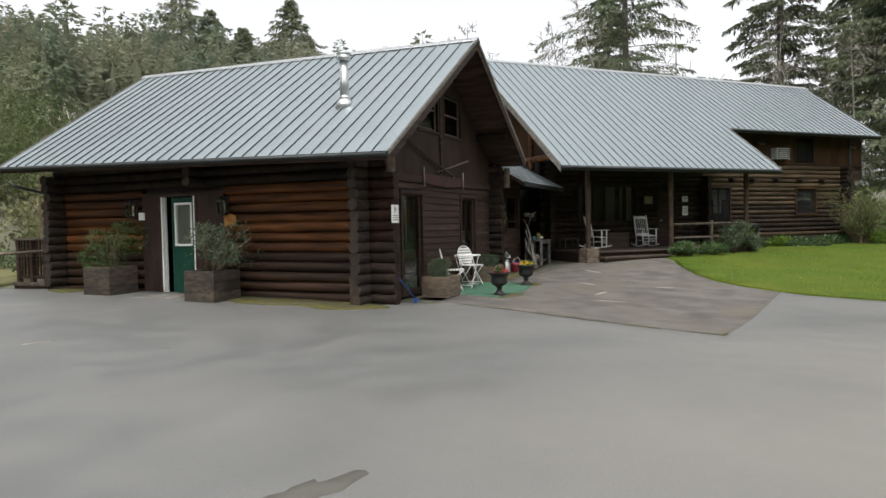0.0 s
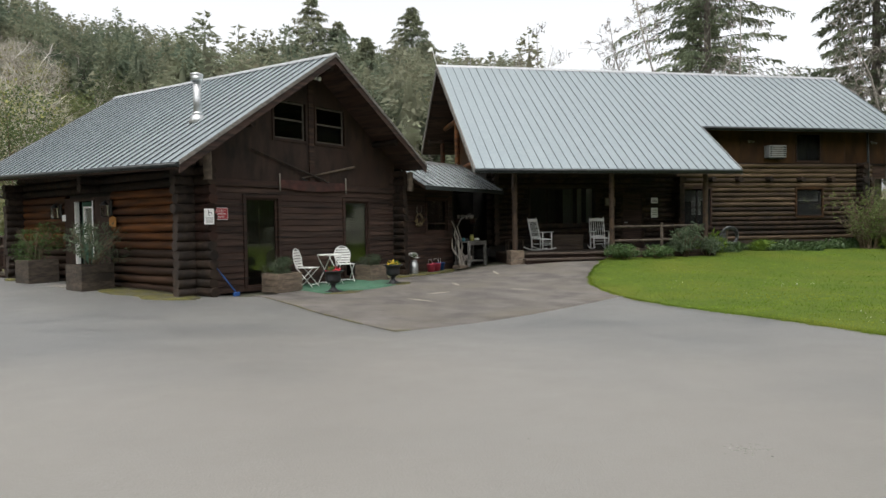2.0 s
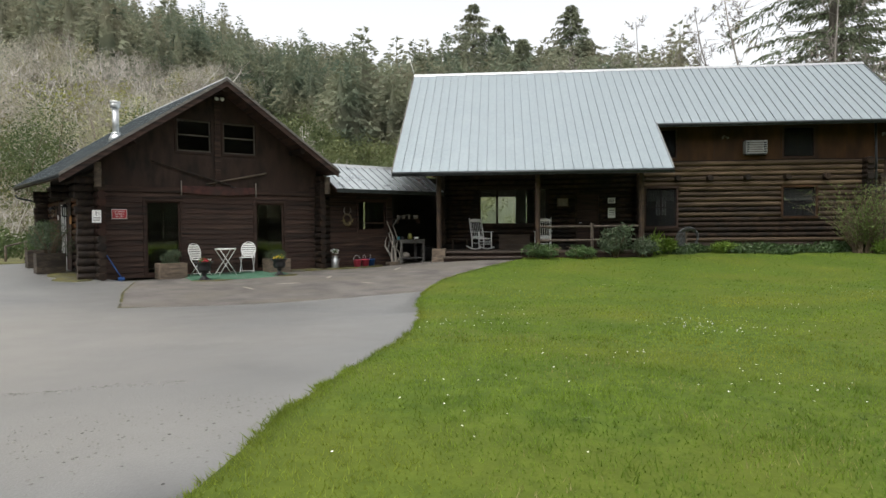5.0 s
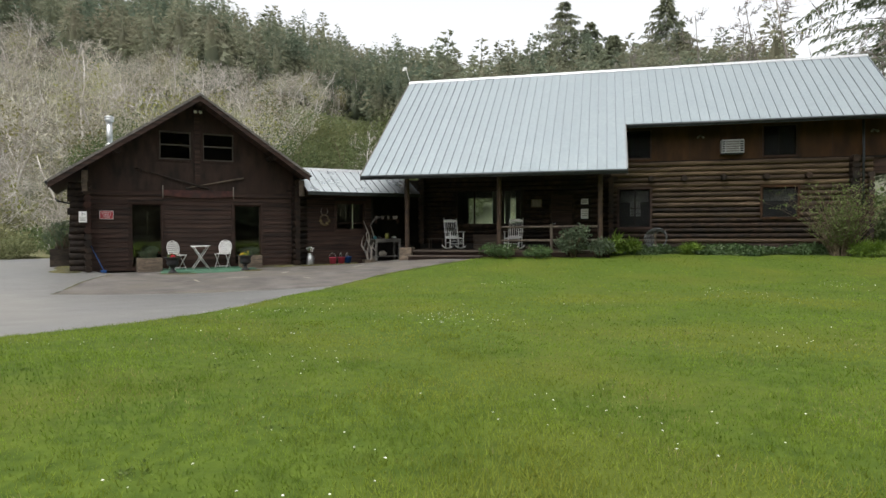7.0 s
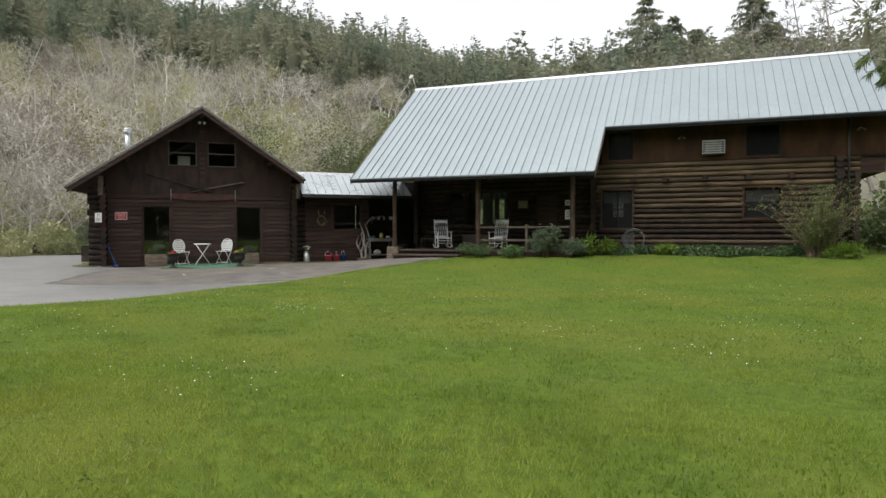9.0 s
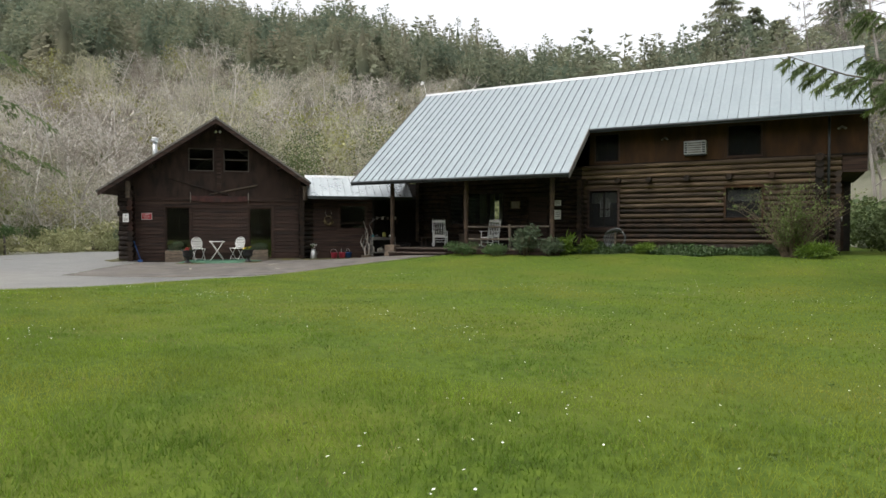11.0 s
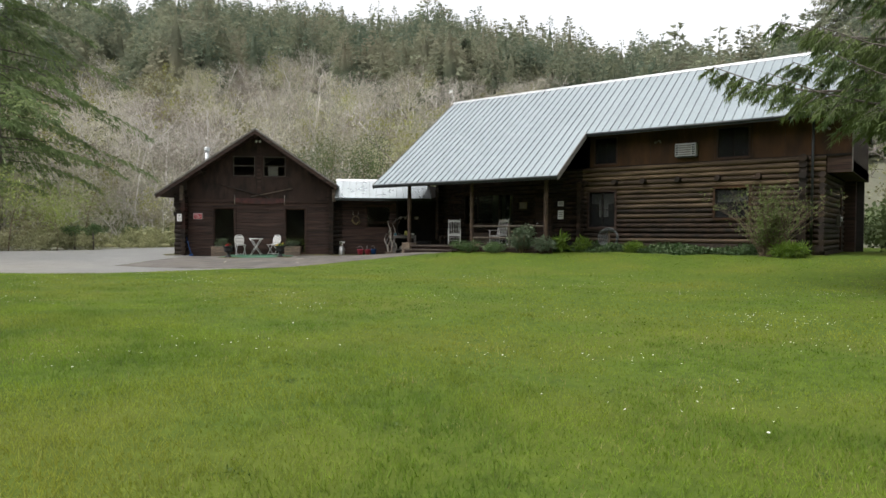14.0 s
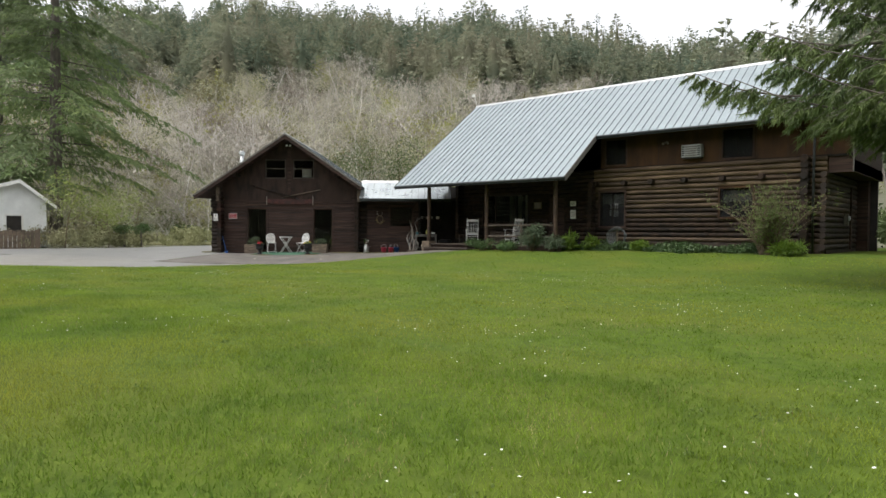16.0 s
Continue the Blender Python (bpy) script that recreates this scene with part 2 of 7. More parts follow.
def part(name, bm, mat, parent=None, label=""):
    """One mesh object under a thing or under a part. bm may be a bmesh or mesh data that is shared."""
    me = bm if isinstance(bm, bpy.types.Mesh) else data_of(name, bm, mat)
    ob = new(name, me)
    ob.parent = parent
    return tagged(ob, label)


def placed(name, bm, mat, m, parent, label=""):
    ob = part(name, bm, mat, parent, label)
    ob.matrix_local = m
    return ob


def thing(name, m, label, category, group="", kind=""):
    ob = new(name)
    ob.matrix_world = m
    ob.empty_display_size = 0.2
    return tagged(ob, label, category, group, kind)


def solid(name, bm, mat, label, category, group="", kind="", m=None):
    ob = part(name, bm, mat, None, label)
    if m is not None:
        ob.matrix_world = m
    return tagged(ob, label, category, group, kind)


def from_arrays(name, verts, faces, mat):
    me = bpy.data.meshes.new(name)
    me.from_pydata([tuple(v) for v in verts], [], faces)
    me.materials.append(mat)
    me.update()
    return me


def B():
    return bmesh.new()


# ---- ground ----
def ramp(t):
    t = min(1.0, max(0.0, t))
    return t * t * (3 - 2 * t)


def hill(x, y):
    """The valley side north and west of the houses: a slope up to a ridge, then a fall behind it; low rises elsewhere."""
    dx, dy = x - 14, y - 4
    r, az = math.hypot(dx, dy), math.degrees(math.atan2(dy, dx)) % 360
    side = ramp((az - 50) / 30) * (1 - ramp((az - 190) / 40))
    top = float(np.interp(az, [60, 85, 92, 99, 106, 112, 120, 126, 134, 140, 147, 157, 175, 200], [34, 38, 40, 44, 51, 60, 71, 77, 83, 87, 84, 74, 63, 55]))
    far = float(np.interp(az, [80, 90, 100, 110, 120, 130], [215, 225, 240, 255, 275, 290]))
    t = max(0.0, (r - 50) / (far - 50))
    h = top * (t ** 1.15 if t < 1 else max(0.4, 1 - 0.10 * (t - 1)))
    h += 2.2 * ramp(t * 3) * (math.sin(x * 0.043 + 1.1) * math.sin(y * 0.037) + 0.6 * math.sin(az * 0.61))
    return side * h + (1 - side) * 14 * ramp((r - 60) / 300)


def level(x, y):
    g = -0.09 * ramp((y + 2) / 4) * ramp((x - 3) / 6)
    g += 0.45 * ramp((y - 11) / 8) * ramp((x - 9) / 5) + 0.10 * ramp((y - 11) / 5) * (1 - ramp((x - 9) / 5))
    g += 0.17 * math.exp(-((x - 13.5) / 3) ** 2 - (y / 3) ** 2)
    a, c = 0.835 * (x - 9.6) + 0.55 * (y - 8.5), 0.835 * (y - 8.5) - 0.55 * (x - 9.6)
    g -= 0.15 * math.exp(-(a / 4.5) ** 2 - (c / 2.6) ** 2)
    return g + hill(x, y)


def sheet(name, xs, ys, lift, mat, inside=None):
    verts, faces, ids = [], [], {}
    for i, x in enumerate(xs):
        for j, y in enumerate(ys):
            ids[i, j] = len(verts)
            verts.append((x, y, level(x, y) + lift))
    for i in range(len(xs) - 1):
        for j in range(len(ys) - 1):
            faces.append((ids[i, j], ids[i + 1, j], ids[i + 1, j + 1], ids[i, j + 1]))
    me = from_arrays(name, verts, faces, mat)
    for p in me.polygons:
        p.use_smooth = True
    return new(name, me)


def spread(lo, hi, near, far, k):
    """Steps fine between near and far, growing outwards."""
    a = list(np.arange(near, far + 1e-6, k))
    s, v = k, far
    while v < hi:
        s *= 1.25
        v += s
        a.append(v)
    s, v = k, near
    while v > lo:
        s *= 1.25
        v -= s
        a.insert(0, v)
    return a


def outline_sheet(name, poly, lift, mat, step=0.6):
    """A flat-lying sheet with a drawn outline, cut into cells that follow the ground."""
    bm = B()
    f = bm.faces.new([bm.verts.new((x, y, 0)) for x, y in poly])
    xs, ys = [p[0] for p in poly], [p[1] for p in poly]
    for ax, lo, hi in ((0, min(xs), max(xs)), (1, min(ys), max(ys))):
        d = lo + step
        while d < hi:
            co, no = ((d, 0, 0), (1, 0, 0)) if ax == 0 else ((0, d, 0), (0, 1, 0))
            bmesh.ops.bisect_plane(bm, geom=bm.verts[:] + bm.edges[:] + bm.faces[:], plane_co=co, plane_no=no)
            d += step
    bmesh.ops.triangulate(bm, faces=[f for f in bm.faces if len(f.verts) > 4])
    edge = [e for e in bm.edges if e.is_boundary]
    for v in bm.verts:
        v.co.z = level(v.co.x, v.co.y) + lift
    r = bmesh.ops.extrude_edge_only(bm, edges=edge)
    for v in r["geom"]:
        if isinstance(v, bmesh.types.BMVert):
            v.co.z -= lift + 0.08
    bmesh.ops.recalc_face_normals(bm, faces=bm.faces)
    for f in bm.faces:
        f.smooth = True
    me = data_of(name, bm, mat)
    return new(name, me)


def smooth_line(pts, n=6):
    """Catmull-Rom through the points."""
    out = []
    for i in range(len(pts) - 1):
        p = [Vector((*pts[max(0, min(len(pts) - 1, k))], 0)) for k in (i - 1, i, i + 1, i + 2)]
        for k in range(n):
            t = k / n
            v = 0.5 * (2 * p[1] + (p[2] - p[0]) * t + (2 * p[0] - 5 * p[1] + 4 * p[2] - p[3]) * t * t + (3 * p[1] - p[0] - 3 * p[2] + p[3]) * t ** 3)
            out.append((v.x, v.y))
    return out + [pts[-1]]


tagged(sheet("ground", spread(-700, 700, -40, 60, 2.5), spread(-500, 800, -30, 60, 2.5), -0.06, HILL), "wooded valley floor and hillside earth with scrub", "ground", kind="structure")
LAWN_EDGE = smooth_line([(14.55, 16.15), (13.35, 14.2), (12.6, 12.5), (12.35, 10.4), (12.5, 7.7), (12.85, 5.0), (12.93, 3.0), (12.83, 0.6), (12.78, -0.5), (12.75, -1.2), (12.65, -2.6), (12.2, -5.0), (11.0, -8.5), (9.5, -14.0)])
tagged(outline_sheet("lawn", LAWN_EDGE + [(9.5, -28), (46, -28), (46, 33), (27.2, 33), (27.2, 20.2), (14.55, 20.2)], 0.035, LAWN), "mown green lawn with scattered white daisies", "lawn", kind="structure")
ROAD = [(-9.5, -28), (9.5, -28)] + LAWN_EDGE[::-1] + [(14.6, 16.6), (11.0, 17.2), (8.6, 15.4), (4.5, 11.2), (2.6, 12.6), (-1.6, 17.2), (-3.6, 18.6), (-5.2, 15.5), (-6.1, 12.4), (-7.2, 8.8), (-8.4, 4.5)]
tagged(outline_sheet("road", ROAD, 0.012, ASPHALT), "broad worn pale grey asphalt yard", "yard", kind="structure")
PATIO_LINE = smooth_line([(4.8, 11.2), (5.45, 9.8), (5.85, 8.9), (6.3, 8.1), (6.95, 6.95)], 4) + smooth_line([(7.02, 6.80), (8.0, 7.42), (9.4, 8.36), (10.9, 9.38), (12.3, 10.3)], 3)
tagged(outline_sheet("pavement", PATIO_LINE + [(12.34, 10.45), (12.56, 12.45), (13.3, 14.2), (14.5, 16.2), (14.5, 16.55), (11.0, 17.15), (8.6, 15.35), (4.5, 11.25)], 0.017, PATIO), "darker old asphalt patio with mossy cracks", "patio", kind="structure")


# ---- building parts ----
def unit_log(seed):
    rnd = random.Random(seed)
    bm = B()
    n = 9
    seg, rings = 10, []
    bow = rnd.uniform(-0.12, 0.12)
    for i in range(n + 1):
        cy, cz = rnd.uniform(-0.04, 0.04), rnd.uniform(-0.04, 0.04) + bow * math.sin(math.pi * i / n)
        r = rnd.uniform(0.95, 1.05)
        rings.append([bm.verts.new((i / n, cy + r * math.cos(k * math.tau / seg) * rnd.uniform(0.97, 1.03), cz + r * math.sin(k * math.tau / seg) * rnd.uniform(0.97, 1.03))) for k in range(seg)])
    for a, b in zip(rings, rings[1:]):
        for k in range(seg):
            bm.faces.new((a[k], b[k], b[(k + 1) % seg], a[(k + 1) % seg])).smooth = True
    bm.faces.new(rings[0])
    bm.faces.new(rings[-1][::-1])
    return bm


LOGS = {}


def log(parent, p, q, r, mat, name="log", label=""):
    """A log from p to q; alike logs share one of four meshes per material."""
    p, q = Vector(p), Vector(q)
    key = (mat.name, random.randrange(4))
    if key not in LOGS:
        LOGS[key] = data_of("log", unit_log(key[1] + 3), mat)
    d = q - p
    m = Matrix.Translation(p) @ d.to_track_quat("X", "Z").to_matrix().to_4x4() @ Matrix.Diagonal((d.length, r, r, 1))
    return placed(name, LOGS[key], None, m, parent, label)


def spans(a, b, z, holes):
    """The stretches of a to b at height z that no hole takes."""
    cuts = sorted((h[0], h[1]) for h in holes if h[2] < z < h[3])
    out, s = [], a
    for c, d in cuts:
        if c > s:
            out.append((s, min(c, b)))
        s = max(s, d)
    if s < b:
        out.append((s, b))
    return [o for o in out if o[1] - o[0] > 0.02]


def log_wall(parent, a, b, z0, z1, pitch, r, fix, axis, holes, mats):
    """Courses of logs along x (axis 'x') or y, at the other coordinate fix."""
    k = int(round((z1 - z0) / pitch))
    for i in range(k):
        z = z0 + (i + 0.5) * (z1 - z0) / k
        for s, e in spans(a, b, z, holes):
            p, q = ((s, fix, z), (e, fix, z)) if axis == "x" else ((fix, s, z), (fix, e, z))
            log(parent, p, q, r * random.uniform(0.97, 1.06), mats(i / k, s))


def backing(bm, a, b, z0, z1, d0, d1, axis, holes):
    """A plain wall with its openings left free, in upright and level strips."""
    xs = sorted({a, b, *[min(max(v, a), b) for h in holes for v in h[:2]]})
    for x0, x1 in zip(xs, xs[1:]):
        zs = [(max(h[2], z0), min(h[3], z1)) for h in holes if h[0] < (x0 + x1) / 2 < h[1]]
        s = z0
        for u, v in sorted(zs) + [(z1, z1)]:
            if u > s:
                if axis == "x":
                    box(bm, x0, x1, d0, d1, s, u)
                else:
                    box(bm, d0, d1, x0, x1, s, u)
            s = max(s, v)
    return bm


def frame_of(bm, a, b, z0, z1, d0, d1, w, axis="x"):
    for p, q, r, s in ((a, a + w, z0, z1), (b - w, b, z0, z1), (a + w, b - w, z0, z0 + w), (a + w, b - w, z1 - w, z1)):
        if axis == "x":
            box(bm, p, q, d0, d1, r, s)
        else:
            box(bm, d0, d1, p, q, r, s)
    return bm


def window_in(parent, a, b, z0, z1, face, axis="x", out=-1, trim=0.07, mat=None, bars=(), name="window", trim_mat=None, sash=None, screen=False, pane=None):
    """A window: a casing proud of the wall, a sash with bars, panes of glass, perhaps a curtain behind."""
    mat = mat or BOARD
    bm = frame_of(B(), a - trim, b + trim, z0 - trim, z1 + trim, min(face + out * 0.03, face - out * 0.12), max(face + out * 0.03, face - out * 0.12), trim, axis)
    w = part(name, bm, trim_mat or mat, parent)
    s0, s1 = sorted((face - out * 0.04, face - out * 0.08))
    part("sash", frame_of(B(), a, b, z0, z1, s0, s1, 0.045, axis), sash or mat, w)
    cells = [(a + 0.045, b - 0.045, z0 + 0.045, z1 - 0.045)]
    for kind, at in bars:
        bm = B()
        if kind == "h":
            if axis == "x":
                box(bm, a + 0.045, b - 0.045, s0 - 0.003, s1, at - 0.02, at + 0.02)
            else:
                box(bm, s0 - 0.003, s1, a + 0.045, b - 0.045, at - 0.02, at + 0.02)
        else:
            if axis == "x":
                box(bm, at - 0.03, at + 0.03, s0 - 0.003, s1, z0 + 0.045, z1 - 0.045)
            else:
                box(bm, s0 - 0.003, s1, at - 0.03, at + 0.03, z0 + 0.045, z1 - 0.045)
        part("glazing_bar", bm, sash or mat, w)
        new_cells = []
        for c in cells:
            if kind == "h":
                new_cells += [(c[0], c[1], c[2], at - 0.02), (c[0], c[1], at + 0.02, c[3])]
            elif c[0] < at < c[1]:
                new_cells += [(c[0], at - 0.03, c[2], c[3]), (at + 0.03, c[1], c[2], c[3])]
            else:
                new_cells.append(c)
        cells = new_cells
    mid = (s0 + s1) / 2
    # screen added over the panes to dim their sky reflection
    if screen:
        part("insect_screen", box(B(), a, b, s0 - 0.012, s0 - 0.009, z0, z1), SCREEN, w).visible_shadow = False
    for c in cells:
        bm = B()
        if axis == "x":
            box(bm, c[0], c[1], mid - 0.003, mid + 0.003, c[2], c[3])
        else:
            box(bm, mid - 0.003, mid + 0.003, c[0], c[1], c[2], c[3])
        part("pane", bm, pane or GLASS, w).visible_shadow = False
    return w


def drape(parent, a, b, z0, z1, face, mat=None, name="curtain", waves=14, depth=0.02, axis="x"):
    """A hanging curtain with folds."""
    bm = B()
    n = waves * 4
    rows = []
    for z in (z0, z1):
        rows.append([bm.verts.new((a + (b - a) * i / n, face + depth * math.sin(i * math.tau / 4 * 1.0 + 0.3 * math.sin(i)), z) if axis == "x" else (face + depth * math.sin(i * math.tau / 4), a + (b - a) * i / n, z)) for i in range(n + 1)])
    for i in range(n):
        bm.faces.new((rows[0][i], rows[0][i + 1], rows[1][i + 1], rows[1][i])).smooth = True
    bmesh.ops.solidify(bm, geom=bm.faces[:], thickness=0.004)
    return part(name, bm, mat or CURTAIN, parent)


def panel_mesh(w, length, metal=None):
    """A standing-seam roof panel: a pan with a raised rib along one side, a slight sag and a turned-down foot."""
    bm = B()
    rib = 0.030
    prof = [(0, 0), (0, rib), (0.012, rib), (0.018, 0.004), (w * 0.5, 0.0), (w - 0.004, 0.004), (w - 0.004, -0.012), (0, -0.012)]
    prism(bm, prof, "y", 0, length)
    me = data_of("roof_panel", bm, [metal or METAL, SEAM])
    # rib sides take a darker metal that paints the shade along each seam
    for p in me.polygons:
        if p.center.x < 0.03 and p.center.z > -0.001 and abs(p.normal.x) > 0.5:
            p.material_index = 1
    return me


def roof_slope(parent, x0, x1, ridge, eave, pitch=0.304, name="roof_panel"):
    """Panels laid side by side along x from x0 to x1; ridge and eave are (y, z)."""
    n = max(1, round((x1 - x0) / pitch))
    w = (x1 - x0) / n
    dy, dz = eave[0] - ridge[0], eave[1] - ridge[1]
    ln = math.hypot(dy, dz)
    me = panel_mesh(w, ln)
    v = Vector((0, dy / ln, dz / ln))
    u = Vector((1, 0, 0))
    nrm = u.cross(v)
    if nrm.z < 0:
        u, nrm = -u, -nrm
    rot = Matrix((u, v, nrm)).transposed().to_4x4()
    for i in range(n):
        x = x0 + i * w if u.x > 0 else x1 - i * w
        placed(name, me, None, Matrix.Translation((x, ridge[0], ridge[1])) @ rot, parent)


def slab(bm, x0, x1, ridge, eave, up, down):
    """A sloping slab under the panels: up and down are its top and bottom offsets along z."""
    prism(bm, [(ridge[0], ridge[1] + up), (eave[0], eave[1] + up), (eave[0], eave[1] + down), (ridge[0], ridge[1] + down)], "x", x0, x1)
    return bm


# ---- the lodge ----
lodge = thing("lodge", pose(0, 0, 0), "dark brown two-storey log lodge with a pale metal roof and porch", "lodge")
RY, RZ = 22.2, 7.56
EY, EZ = 16.25, 3.11
NY, NZ = 18.58, RZ - (RZ - EZ) / (RY - EY) * (RY - 18.58)
BY, BZ = 2 * RY - 18.3, NZ - 0.1
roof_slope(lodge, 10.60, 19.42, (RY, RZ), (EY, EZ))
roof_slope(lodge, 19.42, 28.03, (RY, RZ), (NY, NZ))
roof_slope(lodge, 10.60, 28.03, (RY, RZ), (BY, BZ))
bm = slab(B(), 10.62, 19.41, (RY, RZ), (EY + 0.02, EZ + 0.01), -0.015, -0.16)
slab(bm, 19.41, 28.01, (RY, RZ), (NY + 0.02, NZ + 0.01), -0.015, -0.16)
slab(bm, 10.62, 28.01, (RY, RZ), (BY - 0.02, BZ + 0.01), -0.015, -0.16)
part("roof_deck", bm, BOARD, lodge, "dark stained boards under the roof metal")
part("eave_gutter", tube(box(B(), 10.58, 19.44, EY - 0.03, EY, EZ - 0.14, EZ - 0.01), [(10.6, EY - 0.045, EZ - 0.06), (19.42, EY - 0.045, EZ - 0.06)], 0.045, 8), METAL_DARK, lodge)
part("eave_gutter", tube(box(B(), 19.44, 28.04, NY - 0.03, NY, NZ - 0.14, NZ - 0.01), [(19.46, NY - 0.045, NZ - 0.06), (28.03, NY - 0.045, NZ - 0.06)], 0.045, 8), METAL_DARK, lodge)
part("ridge_cap", prism(B(), [(RY - 0.11, RZ - 0.052), (RY - 0.10, RZ - 0.028), (RY, RZ + 0.055), (RY + 0.10, RZ - 0.028), (RY + 0.11, RZ - 0.052), (RY, RZ + 0.03)], "x", 10.57, 28.06), GALV, lodge)
for x0 in (10.57, 28.03):
    part("rake_trim", slab(B(), x0, x0 + 0.03, (RY, RZ), (EY, EZ) if x0 < 15 else (NY, NZ), 0.035, -0.19), TRIM if x0 < 15 else METAL_DARK, lodge)
    part("rake_trim", slab(B(), x0, x0 + 0.03, (RY, RZ), (BY, BZ), 0.035, -0.19), TRIM if x0 < 15 else METAL_DARK, lodge)
part("rake_trim", slab(B(), 19.421, 19.45, (NY, NZ), (EY, EZ), 0.036, -0.19), TRIM, lodge)

FY = 19.40  # centre of the front log wall
PORCH_WIN, PORCH_DOOR = (13.30, 15.75, 1.42, 2.72), (16.75, 17.65, 0.5, 2.55)
LOW_A, LOW_B = (19.24, 20.30, 1.30, 2.66), (23.95, 25.05, 1.62, 2.64)
UP_A, UP_B = (19.45, 20.30, 3.75, 4.72), (24.00, 25.00, 3.72, 4.72)
HOLES = [PORCH_WIN, PORCH_DOOR, LOW_A, LOW_B]


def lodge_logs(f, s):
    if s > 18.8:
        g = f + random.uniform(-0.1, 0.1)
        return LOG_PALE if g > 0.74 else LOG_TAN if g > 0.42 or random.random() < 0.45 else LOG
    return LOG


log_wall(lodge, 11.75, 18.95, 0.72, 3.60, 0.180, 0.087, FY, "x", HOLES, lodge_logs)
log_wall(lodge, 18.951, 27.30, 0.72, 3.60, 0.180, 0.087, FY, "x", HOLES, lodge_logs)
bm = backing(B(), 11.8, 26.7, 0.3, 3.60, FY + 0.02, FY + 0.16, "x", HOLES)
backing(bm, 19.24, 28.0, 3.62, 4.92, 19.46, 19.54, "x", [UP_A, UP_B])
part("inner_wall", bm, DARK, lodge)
for a, b in ((19.22, 20.42), (20.42, 21.62), (21.62, 22.84), (22.84, 23.88), (23.88, 25.1), (25.1, 26.1), (26.1, 28.0)):
    hs = [h for h in (UP_A, UP_B) if h[0] < b and h[1] > a]
    part("wall_panel", backing(B(), a, b, 3.60, 5.0, 19.40, 19.44, "x", hs), PLY_WARM, lodge, "rust-brown plywood panel")
for x in (20.42, 21.62, 22.84, 23.88, 25.1, 26.1):
    part("wall_batten", box(B(), x, x + 0.012, 19.392, 19.40, 3.62, 4.9), PLY, lodge)
part("belt_board", box(B(), 19.22, 28.0, 19.36, 19.40, 3.56, 3.63), LOG, lodge)
# end walls, back wall, floors
log_wall(lodge, 19.2, 24.6, 0.52, 3.08, 0.183, 0.095, 27.22, "y", [], lambda f, s: LOG_GREY if random.random() < 0.6 else LOG_TAN)
log_wall(lodge, 18.95, 25.3, 0.72, 3.60, 0.180, 0.098, 12.0, "y", [], lambda f, s: LOG)
log_wall(lodge, 19.02, 19.3, 0.72, 3.10, 0.180, 0.098, 18.95, "y", [], lambda f, s: LOG)
bm = B()
backing(bm, 12.05, 27.9, 0.3, 5.22, 25.1, 25.25, "x", [(12.5, 15.3, 1.35, 2.75)])
box(bm, 11.9, 12.0, 19.5, 25.2, 0.3, 3.6)
box(bm, 27.02, 27.12, 19.5, 25.2, 0.3, 3.07)
box(bm, 12.0, 26.7, 19.6, 25.2, 0.3, 0.5)
box(bm, 12.0, 28.0, 19.55, 25.2, 3.3, 3.45)
part("inner_wall", bm, DARK, lodge)
prism(bm := B(), [(19.48, 3.06), (25.25, 3.06), (25.25, 5.1), (RY, RZ - 0.17), (19.45, NZ + 0.47)], "x", 27.9, 28.0)
part("gable_wall", bm, PLY, lodge)
part("gable_wall", prism(B(), [(18.3, 3.62), (25.6, 3.62), (25.6, 5.0), (RY, RZ - 0.2), (18.3, 4.5)], "x", 12.0, 12.1), PLY_WARM, lodge)
for x, y in ((11.35, RY), (11.35, 19.2), (11.35, 25.2)):
    log(lodge, (x, y, 3.4 if y == RY else 3.2), (x, y, RZ - 0.25 if y == RY else RZ - 0.2 - 0.75 * abs(y - RY)), 0.10, LOG_WARM, "gable_post", "warm brown peeled log post")
log(lodge, (11.35, 17.2, 3.55), (11.35, 26.6, 3.55), 0.11, LOG_WARM, "tie_beam")
log(lodge, (11.35, 19.9, 5.5), (11.35, 24.5, 5.5), 0.10, LOG_WARM, "tie_beam")
for y, dz in ((RY, -0.28), (19.2, -0.28), (17.0, -0.28), (25.2, -0.28)):
    log(lodge, (10.75, y, RZ - 0.75 * abs(y - RY) + dz), (19.3 if y < 18 else 12.2, y, RZ - 0.75 * abs(y - RY) + dz), 0.10, LOG, "purlin")
bm = box(B(), 18.9, 26.78, 19.34, 19.44, 0.1, 0.72)
box(bm, 27.14, 27.30, 19.4, 24.6, 0.1, 0.52)
box(bm, 26.78, 27.14, 19.34, 19.44, 0.1, 0.72)
part("foundation", bm, LOG_GREY, lodge, "dark stained footing under the logs")
# the overhang on the far end and its posts
part("end_panel", box(B(), 26.9, 27.66, 24.62, 25.4, 0.30, 3.08), BOARD, lodge, "dark boarded closet under the overhang")
part("door_post", box(B(), 27.30, 27.36, 23.2, 23.36, 0.5, 2.75), BOARD, lodge)
part("corner_trim", box(B(), 28.001, 28.03, 19.36, 19.46, 3.04, 4.75), TRIM, lodge)
part("downpipe", tube(B(), [(26.95, 19.2, 4.8), (26.95, 19.14, 3.5), (26.95, 19.14, 0.4)], 0.04, 8), METAL_DARK, lodge)
part("end_floor", box(B(), 27.35, 28.0, 19.5, 25.6, 3.08, 3.40), BOARD, lodge)
part("wall_panel", box(B(), 27.32, 28.0, 19.42, 19.47, 3.04, 3.60), BOARD, lodge)
